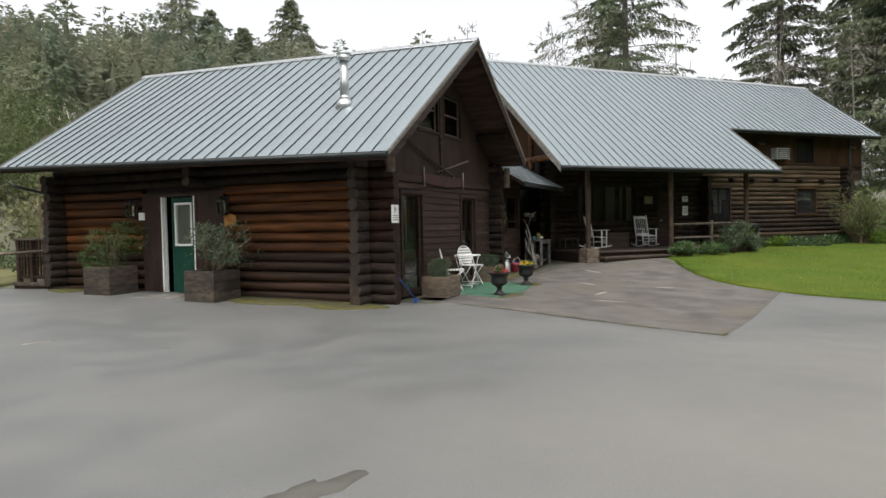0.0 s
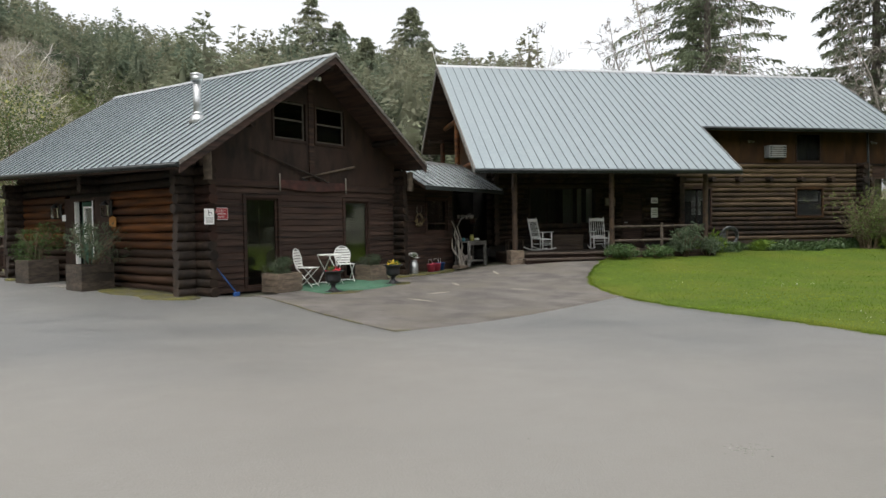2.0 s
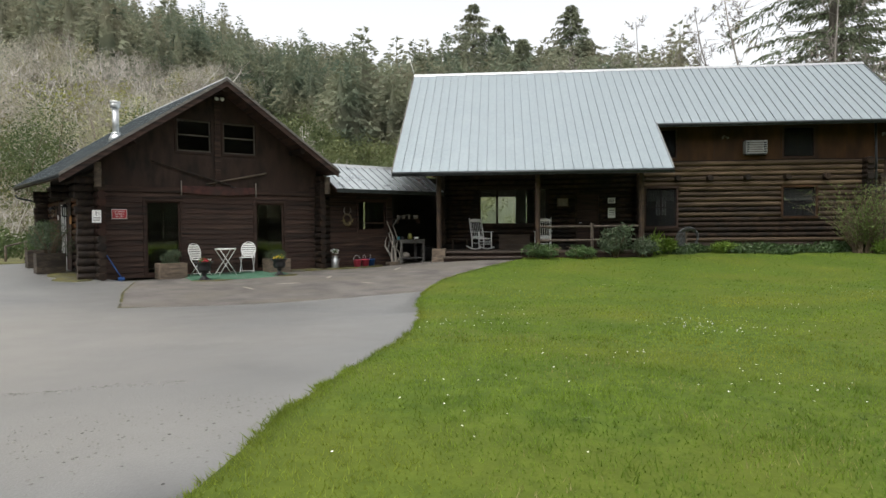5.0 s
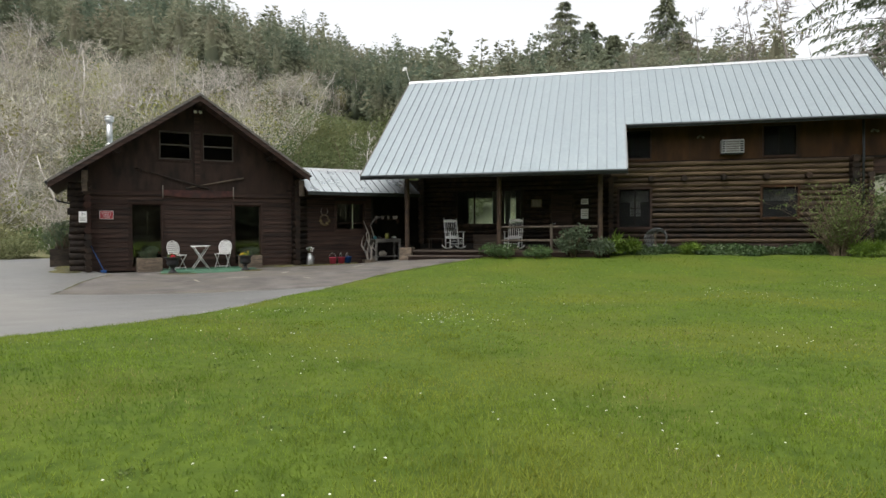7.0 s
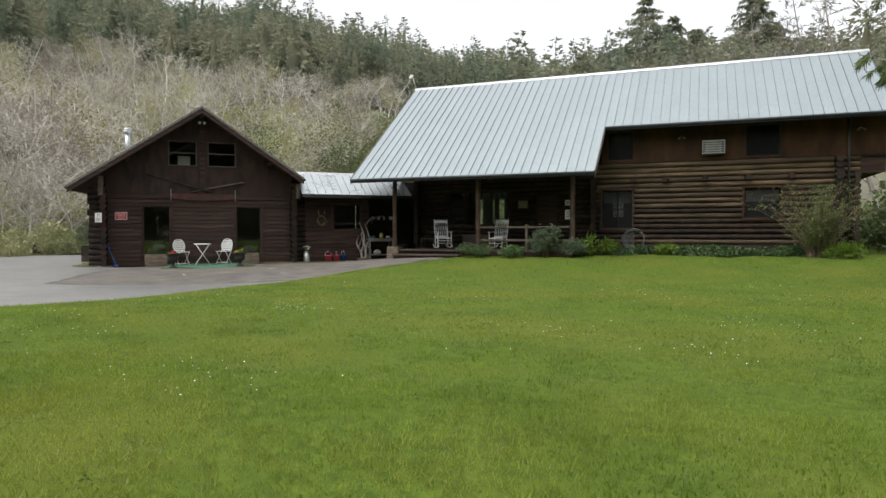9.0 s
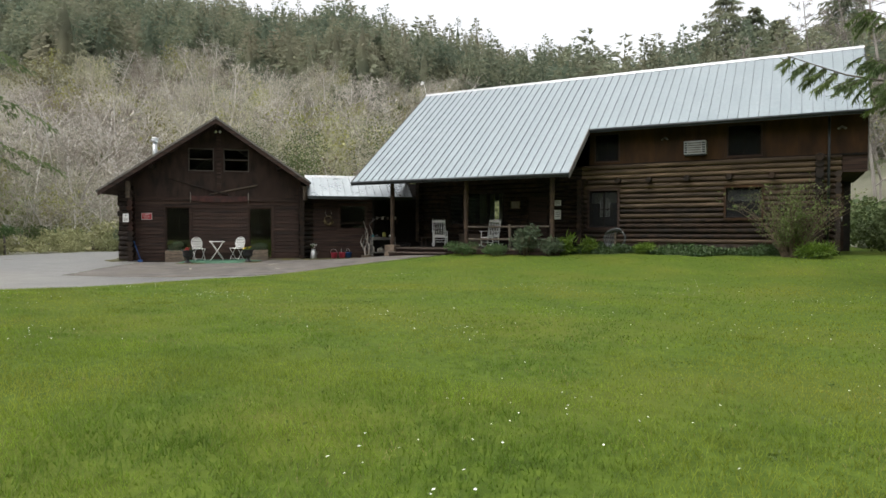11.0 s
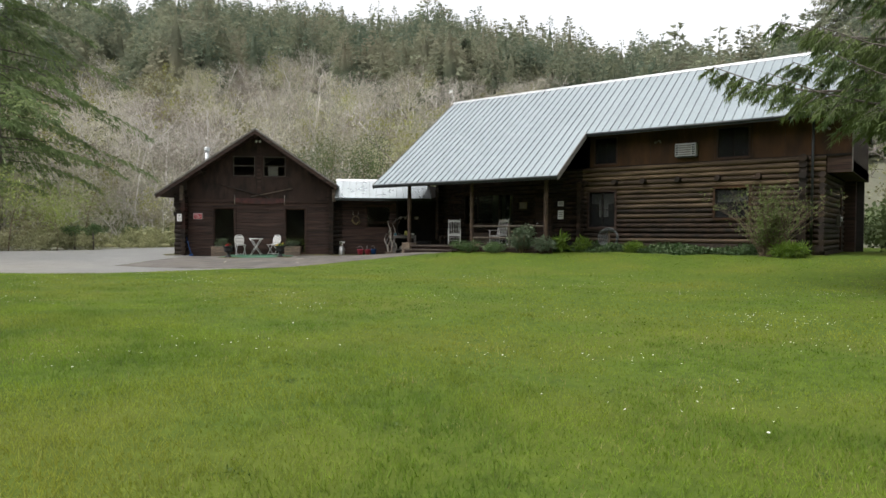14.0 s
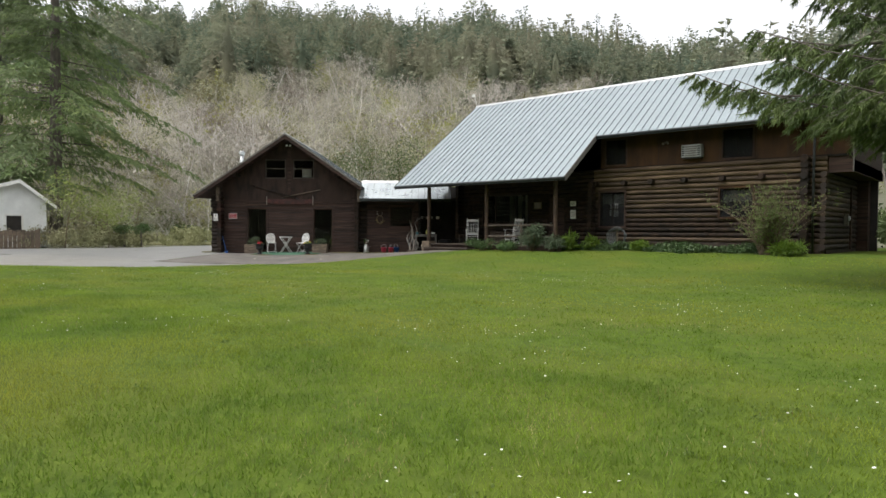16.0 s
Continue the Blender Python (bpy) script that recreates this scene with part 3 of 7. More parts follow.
# crossing log ends
for i in range(16):
    z = 0.81 + 0.18 * i
    log(lodge, (26.70, 18.98 + random.uniform(-0.05, 0.05), z), (26.70, 19.4, z), 0.125, LOG, "log_end", "dark rough crossing log end")
    if z < 3.1:
        log(lodge, (18.95, 18.98 + random.uniform(-0.03, 0.03), z), (18.95, 19.4, z), 0.10, LOG, "log_end")
for x in (19.1, 20.32, 21.42, 22.70, 24.05, 25.35):
    log(lodge, (x, 19.08, 3.0), (x, 19.5, 3.0), 0.10, LOG, "joist_end", "dark round joist end standing out of the wall")
window_in(lodge, *PORCH_WIN, 19.34, bars=(("v", 13.95), ("v", 15.05)), mat=LOG)
drape(lodge, 14.62, 15.0, 1.45, 2.7, 19.56, mat=NET)
window_in(lodge, 12.5, 15.3, 1.35, 2.75, 25.25, out=1, bars=(("v", 13.9),), mat=LOG)
drape(lodge, 15.10, 15.30, 1.45, 2.7, 19.52)
drape(lodge, 15.5, 15.7, 1.45, 2.7, 19.52)
window_in(lodge, *LOW_A, 19.32, bars=(("v", 19.78), ("h", 1.98)), screen=True)
window_in(lodge, *LOW_B, 19.32, bars=(("h", 2.1),), trim_mat=PLY_WARM, screen=True)
window_in(lodge, *UP_A, 19.40, bars=(("v", 19.88),), trim=0.05, screen=True)
window_in(lodge, *UP_B, 19.40, bars=(("v", 24.5),), trim=0.05, screen=True)
# lattice and pale sheet stand in for the far window seen through the room
bm = B()
for i in range(4):
    box(bm, 19.62 + 0.11 * i, 19.645 + 0.11 * i, 19.44, 19.455, 1.70, 2.36)
for i in range(5):
    box(bm, 19.645, 19.95, 19.443, 19.452, 1.70 + 0.16 * i, 1.725 + 0.16 * i)
part('lattice', bm, WHITE, lodge, 'white lattice standing in for the window across the room')
part('lattice_sheet', box(B(), 19.64, 19.96, 19.47, 19.475, 1.72, 2.34), NET, lodge)
for a, b, z0, z1 in (LOW_A, LOW_B):
    drape(lodge, a + 0.05, b - 0.05, z1 - 0.46, z1 - 0.06, 19.47, name="valance")
door = part("door", box(B(), 16.82, 17.58, 19.38, 19.43, 0.53, 2.48), BOARD, lodge, "dark wooden porch door")
part("door_frame", frame_of(B(), 16.75, 17.65, 0.45, 2.55, 19.33, 19.46, 0.07), LOG, door)
part("door_handle", tube(B(), [(16.9, 19.36, 1.45), (16.9, 19.33, 1.45), (17.0, 19.33, 1.45)], 0.012, 6), GALV, door)
# porch
DECK = material("worn_porch_plank", (0.050, 0.036, 0.027), (0.095, 0.070, 0.050), 5, 0.8, bump=0.3, stretch=(0.3, 3, 1), c=(0.040, 0.030, 0.024), per=0.25)
for i in range(16):
    y = 16.78 + i * 0.155
    placed("porch_plank", soft_box(B(), 0, 6.85 if i > 0 else 3.0, 0, 0.148, -0.045, 0, 0.004), DECK, pose(12.05, y, 0.52), lodge)
bm = box(B(), 12.05, 18.9, 16.86, 16.92, 0.1, 0.47)
box(bm, 12.05, 12.12, 16.9, 19.3, 0.1, 0.47)
part("porch_skirt", bm, BOARD, lodge)
step = thing("porch_step", pose(0, 0, 0), "long worn wooden step in front of the porch", "step")
part("tread", soft_box(B(), 12.2, 14.75, 16.36, 16.80, 0.315, 0.365), DECK, step)
part("riser", box(B(), 12.22, 14.73, 16.42, 16.48, 0.05, 0.315), BOARD, step)
for x in (12.25, 14.65):
    part("stringer", box(B(), x, x + 0.06, 16.48, 16.78, 0.05, 0.315), BOARD, step)
POST = material("brown_porch_post", (0.032, 0.020, 0.013), (0.075, 0.046, 0.028), 6, 0.75, bump=0.4, per=0.2)
for x, z in ((12.03, 0.60), (15.28, 0.42), (18.60, 0.35)):
    log(lodge, (x, 16.98, z), (x, 16.98, 3.25), 0.085, POST, "porch_post", "brown round porch post")
stump = thing("post_block", pose(0, 0, 0), "pale sawn timber block under the porch post", "block")
BLOCK = material("weathered_timber", (0.105, 0.080, 0.058), (0.19, 0.145, 0.105), 6, 0.85, bump=0.4, stretch=(1, 1, 3), c=(0.08, 0.066, 0.05), per=0.2)
PLANTER = material("dark_weathered_plank", (0.034, 0.026, 0.020), (0.085, 0.066, 0.048), 6, 0.85, bump=0.5, stretch=(1, 1, 3), c=(0.028, 0.024, 0.018), per=0.35)
RAIL = material("grey_brown_pole", (0.065, 0.052, 0.040), (0.13, 0.105, 0.080), 6, 0.85, bump=0.4, per=0.2)
part("timber", soft_box(B(), 11.80, 12.26, 16.72, 17.2, 0.05, 0.34, 0.012), BLOCK, stump)
part("timber", soft_box(B(), 11.81, 12.25, 16.73, 17.19, 0.345, 0.62, 0.012), BLOCK, stump)
rail = thing("porch_rail", pose(0, 0, 0), "rustic pole railing along the porch", "railing")
for z in (1.31, 0.86):
    log(rail, (15.3, 16.98, z), (18.6, 16.98, z + 0.01), 0.04, RAIL, "rail")
log(rail, (17.02, 16.98, 0.4), (17.02, 16.98, 1.42), 0.05, RAIL, "rail_post")

# ---- the cabin ----
CAB = Matrix.Translation((3.66, 11.41, 0)) @ Matrix.Rotation(radians(43.05), 4, "Z")
cabin = thing("cabin", CAB, "small dark log cabin with board gable and pale metal roof", "cabin")
CRX, CRZ, SL = 3.26, 5.52, 0.682
CL, CR, CF, CBK = -0.90, 6.76, -0.60, 9.45
LIFT = 0.025  # rise of the roof per metre towards the back
LZ, RZ2 = CRZ - SL * (CRX - CL), CRZ - SL * (CR - CRX)
turn = Matrix.Rotation(radians(90), 4, "Z")


def cabin_slope(x_eave, z_eave):
    n = round((CBK - CF) / 0.304)
    w = (CBK - CF) / n
    dx, dz = x_eave - CRX, z_eave - CRZ
    ln = math.hypot(dx, dz)
    me = panel_mesh(w, ln)
    v = Vector((dx / ln, 0, dz / ln))
    u = Vector((0, 1, 0))
    nrm = u.cross(v)
    if nrm.z < 0:
        u, nrm = -u, -nrm
    for q in me.vertices:
        q.co += LIFT * q.co.x * u.y * Vector((0, v.z, nrm.z))
    rot = Matrix((u, v, nrm)).transposed().to_4x4()
    for i in range(n):
        y = CF + i * w if u.y > 0 else CBK - i * w
        placed("roof_panel", me, None, Matrix.Translation((CRX, y, CRZ + LIFT * (y - CF))) @ rot, cabin)


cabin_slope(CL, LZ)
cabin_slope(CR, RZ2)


def cslab(bm, x, z, y0, y1, up, down):
    return prism(bm, [(CRX, CRZ + up), (x, z + up), (x, z + down), (CRX, CRZ + down)], "y", y0, y1)


bm = cslab(B(), CL + 0.02, LZ + 0.01, CF + 0.02, CBK - 0.02, -0.015, -0.15)
cslab(bm, CR - 0.02, RZ2 + 0.01, CF + 0.02, CBK - 0.02, -0.015, -0.15)
part("roof_deck", bm, BOARD, cabin)
for x, z in ((CL, LZ), (CR, RZ2)):
    part("rake_trim", cslab(B(), x, z, CF - 0.03, CF, 0.03, -0.05), TRIM, cabin, "grey rake trim along the gable")
    part("rake_board", cslab(B(), x, z, CF - 0.012, CF + 0.02, -0.05, -0.22), BOARD, cabin)
    part("rake_trim", cslab(B(), x, z, CBK, CBK + 0.03, 0.03, -0.2), TRIM, cabin)
    s = -1 if x < 0 else 1
    part("eave_gutter", tube(box(B(), min(x, x + s * 0.03), max(x, x + s * 0.03), CF, CBK, z - 0.10, z), [(x + s * 0.04, CF + 0.02, z - 0.05), (x + s * 0.04, CBK - 0.02, z - 0.05)], 0.036, 8), METAL_DARK, cabin)
part("ridge_cap", prism(B(), [(CRX - 0.12, CRZ - 0.052), (CRX - 0.11, CRZ - 0.028), (CRX, CRZ + 0.05), (CRX + 0.11, CRZ - 0.028), (CRX + 0.12, CRZ - 0.052), (CRX, CRZ + 0.025)], "y", CF - 0.04, CBK + 0.03), GALV, cabin)
for ob in cabin.children:
    if ob.name.split(".")[0] in ("roof_deck", "rake_trim", "rake_board", "eave_gutter", "ridge_cap"):
        for q in ob.data.vertices:
            q.co.z += LIFT * (q.co.y - CF)
SDOOR = (3.75, 6.05, 0.0, 2.24)


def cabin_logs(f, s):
    """Sheltered middle courses keep their oil, the lowest have darkened; dark topmost ones paint the eave's shade."""
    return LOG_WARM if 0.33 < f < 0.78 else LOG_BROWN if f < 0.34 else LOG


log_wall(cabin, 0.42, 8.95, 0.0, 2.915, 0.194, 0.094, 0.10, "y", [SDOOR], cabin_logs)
log_wall(cabin, -0.02, 8.95, 0.0, 3.0, 0.194, 0.104, 6.50, "y", [], lambda f, s: LOG)
log_wall(cabin, 0.0, 6.6, 0.0, 2.7, 0.194, 0.104, 8.65, "x", [], lambda f, s: LOG)
bm = backing(B(), 0.4, 8.6, -0.05, 3.18, 0.14, 0.24, "y", [SDOOR])
backing(bm, 0.4, 8.6, -0.05, 3.1, 6.36, 6.46, "y", [])
box(bm, 0.2, 6.4, 8.5, 8.6, -0.05, 3.0)
box(bm, 0.2, 6.4, 0.5, 8.6, -0.1, 0.02)
box(bm, 0.25, 6.4, 4.0, 4.1, 0.0, 3.0)
part("inner_wall", bm, DARK, cabin)
roof_at = lambda x: CRZ + 0.05 - SL * abs(x - CRX)
for x0, x1, z0 in ((0.1, 2.4, 2.6), (2.4, 2.95, 4.76), (2.95, CRX, 2.6), (CRX, 6.4, 2.6)):
    part("back_gable", prism(B(), [(x0, z0), (x1, z0), (x1, roof_at(x1)), (x0, roof_at(x0))], "y", 8.52, 8.62), PLY, cabin)
part("back_gable", box(B(), 2.4, 2.95, 8.52, 8.62, 2.6, 4.24), PLY, cabin)
# translucent white sheet added so the back window reads as bright daylight
part("back_window_sheet", box(B(), 2.4, 2.95, 8.53, 8.535, 4.24, 4.76), DAYLIT_SHEET, cabin, "white sheet for the daylight in the small back window")
part("loft_floor", box(B(), 0.25, 6.35, 0.46, 8.5, 2.62, 2.70), DARK, cabin)
for i in range(14):
    z = 0.097 + 0.194 * i
    for y in (0.42, 8.65):
        log(cabin, (-0.40 + random.uniform(-0.04, 0.04), y, z), (0.12, y, z), 0.112, LOG_GREY, "log_end", "weathered grey crossing log end")
    log(cabin, (0.10, -0.18 + random.uniform(-0.03, 0.03), z), (0.10, 0.43, z), 0.106, LOG_RED if 5 < i < 12 else LOG, "log_end")
    if i > 11:
        log(cabin, (-0.45, 4.3, z), (0.05, 4.3, z), 0.1, LOG_GREY, "log_end")
G_HOLES = [(1.29, 2.20, 0.08, 2.10), (4.42, 5.32, 0.08, 2.10)]
UPW = [(2.14, 3.10, 3.53, 4.43), (3.46, 4.44, 3.53, 4.43)]
nb = 16
for i in range(nb):
    z0, z1 = i * 2.35 / nb, (i + 1) * 2.35 / nb
    for s, e in spans(0.18, 6.36, (z0 + z1) / 2, [(h[0] - 0.08, h[1] + 0.08, 0, 2.2) for h in G_HOLES]):
        bm = prism(B(), [(0.345, z0), (0.318, z0 + 0.004), (0.334, z1 - 0.005), (0.345, z1)], "x", s, e)
        part("gable_board", bm, BOARD, cabin)
part("belt_board", soft_box(B(), 0.15, 6.40, 0.28, 0.345, 2.35, 2.50), BOARD, cabin)
bm = backing(B(), 0.18, 6.40, 0.0, 2.6, 0.346, 0.45, "x", G_HOLES)
part("inner_wall", bm, DARK, cabin)
xs = [0.15, UPW[0][0], UPW[0][1], UPW[1][0], UPW[1][1], 6.45]
top = lambda x: CRZ - 0.13 - SL * abs(x - CRX)
for x0, x1 in zip(xs, xs[1:]):
    hole = [h for h in UPW if h[0] <= (x0 + x1) / 2 <= h[1]]
    z0, bm = 2.50, B()
    if hole:
        part("gable_panel", box(B(), x0, x1, 0.325, 0.40, z0, hole[0][2]), PLY, cabin)
        z0 = hole[0][3]
    poly = [(x0, z0), (x1, z0), (x1, top(x1)), (x0, top(x0))]
    if x0 < CRX < x1:
        poly.insert(3, (CRX, top(CRX)))
    prism(bm, poly, "y", 0.325, 0.40)
    part("gable_panel", bm, PLY, cabin)
part("gable_batten", box(B(), 3.20, 3.36, 0.29, 0.324, 2.5, top(CRX) - 0.05), BOARD, cabin)
for h in UPW:
    window_in(cabin, *h, 0.325, bars=(("h", 4.0),), trim=0.06, mat=BOARD, sash=SASH, trim_mat=PLY, pane=DULL_GLASS)
for h in G_HOLES:
    window_in(cabin, *h, 0.325, bars=(), trim=0.08, mat=BOARD, name="glass_door", pane=MIRROR_GLASS)
# blinds behind the left glass door
for i in range(34):
    part("blind_slat", box(B(), 1.33, 2.16, 0.50, 0.535, 0.25 + i * 0.052, 0.253 + i * 0.052), RAIL, cabin)
part("blind_wand", tube(B(), [(1.78, 0.49, 1.05), (1.78, 0.49, 1.85)], 0.012, 6), RAIL, cabin)
for x in (-0.02, 6.56):
    log(cabin, (x + 0.06, -0.12, 2.42), (x + 0.06, -0.12, 3.05 if x < 1 else 2.95), 0.09, BLOCK, "eave_bracket", "pale rounded log bracket under the eave")
for i in range(14):
    z = 0.097 + 0.194 * i
    log(cabin, (6.50, -0.05 + random.uniform(-0.03, 0.03), z), (6.50, 0.4, z), 0.10, LOG, "log_end")
    log(cabin, (6.2, 0.42, z), (6.95, 0.42, z), 0.10, LOG, "log_end")
for x, dz in ((CRX, -0.27), (0.9, -0.26), (5.6, -0.26)):
    log(cabin, (x, CF + 0.1, CRZ - SL * abs(x - CRX) + dz), (x, 0.5, CRZ - SL * abs(x - CRX) + dz), 0.09, LOG, "purlin")

# ---- the link between cabin and lodge ----
link = thing("breezeway", CAB, "low board passage with pale metal roof between the two houses", "breezeway")
n, w = 14, 0.304
ln = math.hypot(1.62, 0.90)
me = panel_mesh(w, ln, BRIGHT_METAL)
v = Vector((0, -1.62 / ln, -0.90 / ln))
u = Vector((-1, 0, 0))
nrm = u.cross(v)
if nrm.z < 0:
    u, nrm = -u, -nrm
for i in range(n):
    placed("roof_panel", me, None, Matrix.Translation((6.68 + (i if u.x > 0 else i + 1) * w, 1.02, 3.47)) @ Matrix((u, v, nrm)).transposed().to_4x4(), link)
me = panel_mesh(w, ln)
v = Vector((0, 1.62 / ln, -0.90 / ln))
u = Vector((1, 0, 0))
for i in range(n):
    placed("roof_panel", me, None, Matrix.Translation((6.68 + i * w, 1.02, 3.47)) @ Matrix((u, v, u.cross(v))).transposed().to_4x4(), link)
part("ridge_cap", prism(B(), [(0.87, 3.40), (1.02, 3.52), (1.17, 3.40), (1.02, 3.47)], "x", 6.66, 10.9), GALV, link)
bm = slab(B(), 6.7, 10.9, (1.02, 3.47), (-0.58, 2.58), -0.015, -0.12)
slab(bm, 6.7, 10.9, (1.02, 3.47), (2.62, 2.58), -0.015, -0.12)
part("roof_deck", bm, BOARD, link)
part("eave_gutter", box(B(), 6.7, 10.95, -0.63, -0.60, 2.45, 2.57), METAL_DARK, link)
LWIN = (8.05, 9.15, 1.25, 2.25)
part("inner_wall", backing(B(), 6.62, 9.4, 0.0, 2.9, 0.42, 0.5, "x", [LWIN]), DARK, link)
# dark closing walls and a cover, added to keep light out of the recess
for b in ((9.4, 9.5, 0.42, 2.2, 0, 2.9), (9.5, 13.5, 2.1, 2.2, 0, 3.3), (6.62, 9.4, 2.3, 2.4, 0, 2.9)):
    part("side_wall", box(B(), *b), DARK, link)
part("recess_light_stop", box(B(), 9.5, 12.2, 0.42, 2.1, 2.62, 2.68), DARK, link)
for i in range(16):
    z0, z1 = i * 2.72 / 16, (i + 1) * 2.72 / 16
    for s, e in spans(6.62, 9.42, (z0 + z1) / 2, [(LWIN[0] - 0.07, LWIN[1] + 0.07, LWIN[2] - 0.07, LWIN[3] + 0.07)]):
        part("wall_board", prism(B(), [(0.42, z0), (0.393, z0 + 0.004), (0.409, z1 - 0.005), (0.42, z1)], "x", s, e), BOARD, link)
window_in(link, *LWIN, 0.40, bars=(("h", 1.5),), mat=BOARD)

# ---- things at the cabin ----
def cab(x, y, z=0, rz=0):
    """A pose in the cabin's own directions; z 0 is the ground at that spot."""
    p = CAB @ Vector((x, y, 0))
    return Matrix.Translation((p.x, p.y, level(p.x, p.y) + z)) @ Matrix.Rotation(radians(43.05 + rz), 4, "Z")


GREEN_PAINT = material("dark_green_paint", (0.006, 0.045, 0.030), (0.010, 0.062, 0.042), 8, 0.4, bump=0.05)
BLACK = material("black_iron", (0.012, 0.012, 0.013), (0.03, 0.03, 0.031), 14, 0.5, bump=0.15)
RED_SIGN = material("red_sign_paint", (0.36, 0.035, 0.045), (0.44, 0.05, 0.06), 8, 0.5, bump=0)
BLUE = material("blue_plastic", (0.015, 0.06, 0.21), (0.02, 0.085, 0.28), 8, 0.4, bump=0)
ROSE = material("rose_red_plastic", (0.50, 0.05, 0.09), (0.62, 0.08, 0.13), 8, 0.4, bump=0)
CARPET = material("green_outdoor_carpet", (0.035, 0.10, 0.060), (0.060, 0.145, 0.090), 5, 0.95, bump=0.6, dist=0.01, fine=160, c=(0.06, 0.11, 0.075))
MOSS = material("yellow_green_moss", (0.048, 0.050, 0.012), (0.108, 0.094, 0.020), 7, 0.95, bump=0.7, dist=0.02, fine=80, c=(0.066, 0.060, 0.048), stain=2.6)
SIGN_WOOD = material("amber_wood_sign", (0.30, 0.13, 0.03), (0.42, 0.20, 0.05), 5, 0.6, bump=0.2, stretch=(1, 1, 4))
DRIFT = material("silver_driftwood", (0.24, 0.215, 0.185), (0.40, 0.365, 0.32), 6, 0.9, bump=0.5, stretch=(2, 2, 0.4), c=(0.2, 0.17, 0.14), per=0.2)
DRIFT_DARK = material("grey_bench_wood", (0.10, 0.095, 0.088), (0.20, 0.19, 0.175), 6, 0.9, bump=0.5, stretch=(1, 1, 3), c=(0.08, 0.075, 0.065), per=0.2)
FLOWER_RED = material("red_flower", (0.5, 0.02, 0.04), (0.65, 0.05, 0.07), 20, 0.6, bump=0)
FLOWER_YEL = material("yellow_flower", (0.6, 0.42, 0.02), (0.7, 0.5, 0.05), 20, 0.6, bump=0)
FLOWER_WHT = material("white_petal", (0.75, 0.75, 0.72), (0.85, 0.85, 0.83), 20, 0.6, bump=0)
LEAF = material("mid_green_leaf", (0.035, 0.075, 0.018), (0.075, 0.135, 0.032), 5, 0.55, bump=0, per=0.35, leaf=0.3)
LEAF_GREY = material("grey_green_leaf", (0.055, 0.085, 0.045), (0.12, 0.155, 0.090), 5, 0.6, bump=0, per=0.35, leaf=0.3)
LEAF_LIME = material("fresh_green_leaf", (0.085, 0.15, 0.018), (0.16, 0.24, 0.03), 5, 0.6, bump=0, per=0.3, leaf=0.3)
LEAF_SAGE = material("sage_green_leaf", (0.10, 0.155, 0.035), (0.20, 0.265, 0.075), 5, 0.6, bump=0, per=0.35, leaf=0.35)
IVY = material("ivy_leaf", (0.04, 0.085, 0.025), (0.10, 0.155, 0.055), 4, 0.5, bump=0, per=0.4, leaf=0.3)
DRIED = material("dried_yellow_leaf", (0.20, 0.15, 0.06), (0.33, 0.26, 0.11), 9, 0.8, bump=0, per=0.3)
STEM = material("brown_stem", (0.09, 0.065, 0.04), (0.17, 0.13, 0.085), 9, 0.9, bump=0.3)
SOIL = material("potting_soil", (0.03, 0.022, 0.016), (0.06, 0.045, 0.03), 20, 0.95, bump=0.6)


def leaves(points, size, seed, narrow=0.5, up=0.2):
    """Leaf blades (two triangles folded on the midrib) at the given points: verts and faces."""
    rnd = np.random.RandomState(seed)
    verts, faces = [], []
    for p in points:
        d = rnd.normal(size=3)
        d[2] += up
        d /= np.linalg.norm(d) + 1e-9
        s = np.cross(d, rnd.normal(size=3))
        s /= np.linalg.norm(s) + 1e-9
        ln = size * rnd.uniform(0.6, 1.3)
        q = np.array(p)
        n = np.cross(d, s)
        k = len(verts)
        verts += [q, q + d * ln * 0.5 + s * ln * narrow * 0.5 + n * ln * 0.08, q + d * ln, q + d * ln * 0.5 - s * ln * narrow * 0.5 + n * ln * 0.08]
        faces += [(k, k + 1, k + 2), (k, k + 2, k + 3)]
    return verts, faces


def cloud(n, c, r, seed, shell=0.4, lumps=7):
    """Points in an uneven bush: several lumps within an ellipsoid."""
    rnd = np.random.RandomState(seed)
    cs = rnd.normal(size=(lumps, 3))
    cs /= np.linalg.norm(cs, axis=1)[:, None] + 1e-9
    cs *= rnd.uniform(0.25, 0.62, (lumps, 1))
    rs = rnd.uniform(0.32, 0.55, lumps)
    i = rnd.randint(0, lumps, n)
    d = rnd.normal(size=(n, 3))
    d /= np.linalg.norm(d, axis=1)[:, None]
    p = cs[i] + d * (rs[i] * rnd.uniform(shell, 1, n) ** 0.5)[:, None]
    return p * np.array(r) + np.array(c)


def foliage(name, pts, size, mat, parent, seed, narrow=0.5, up=0.2, label=""):
    v, f = leaves(pts, size, seed, narrow, up)
    ob = new(name, from_arrays(name, v, f, mat))
    ob.parent = parent
    return tagged(ob, label)


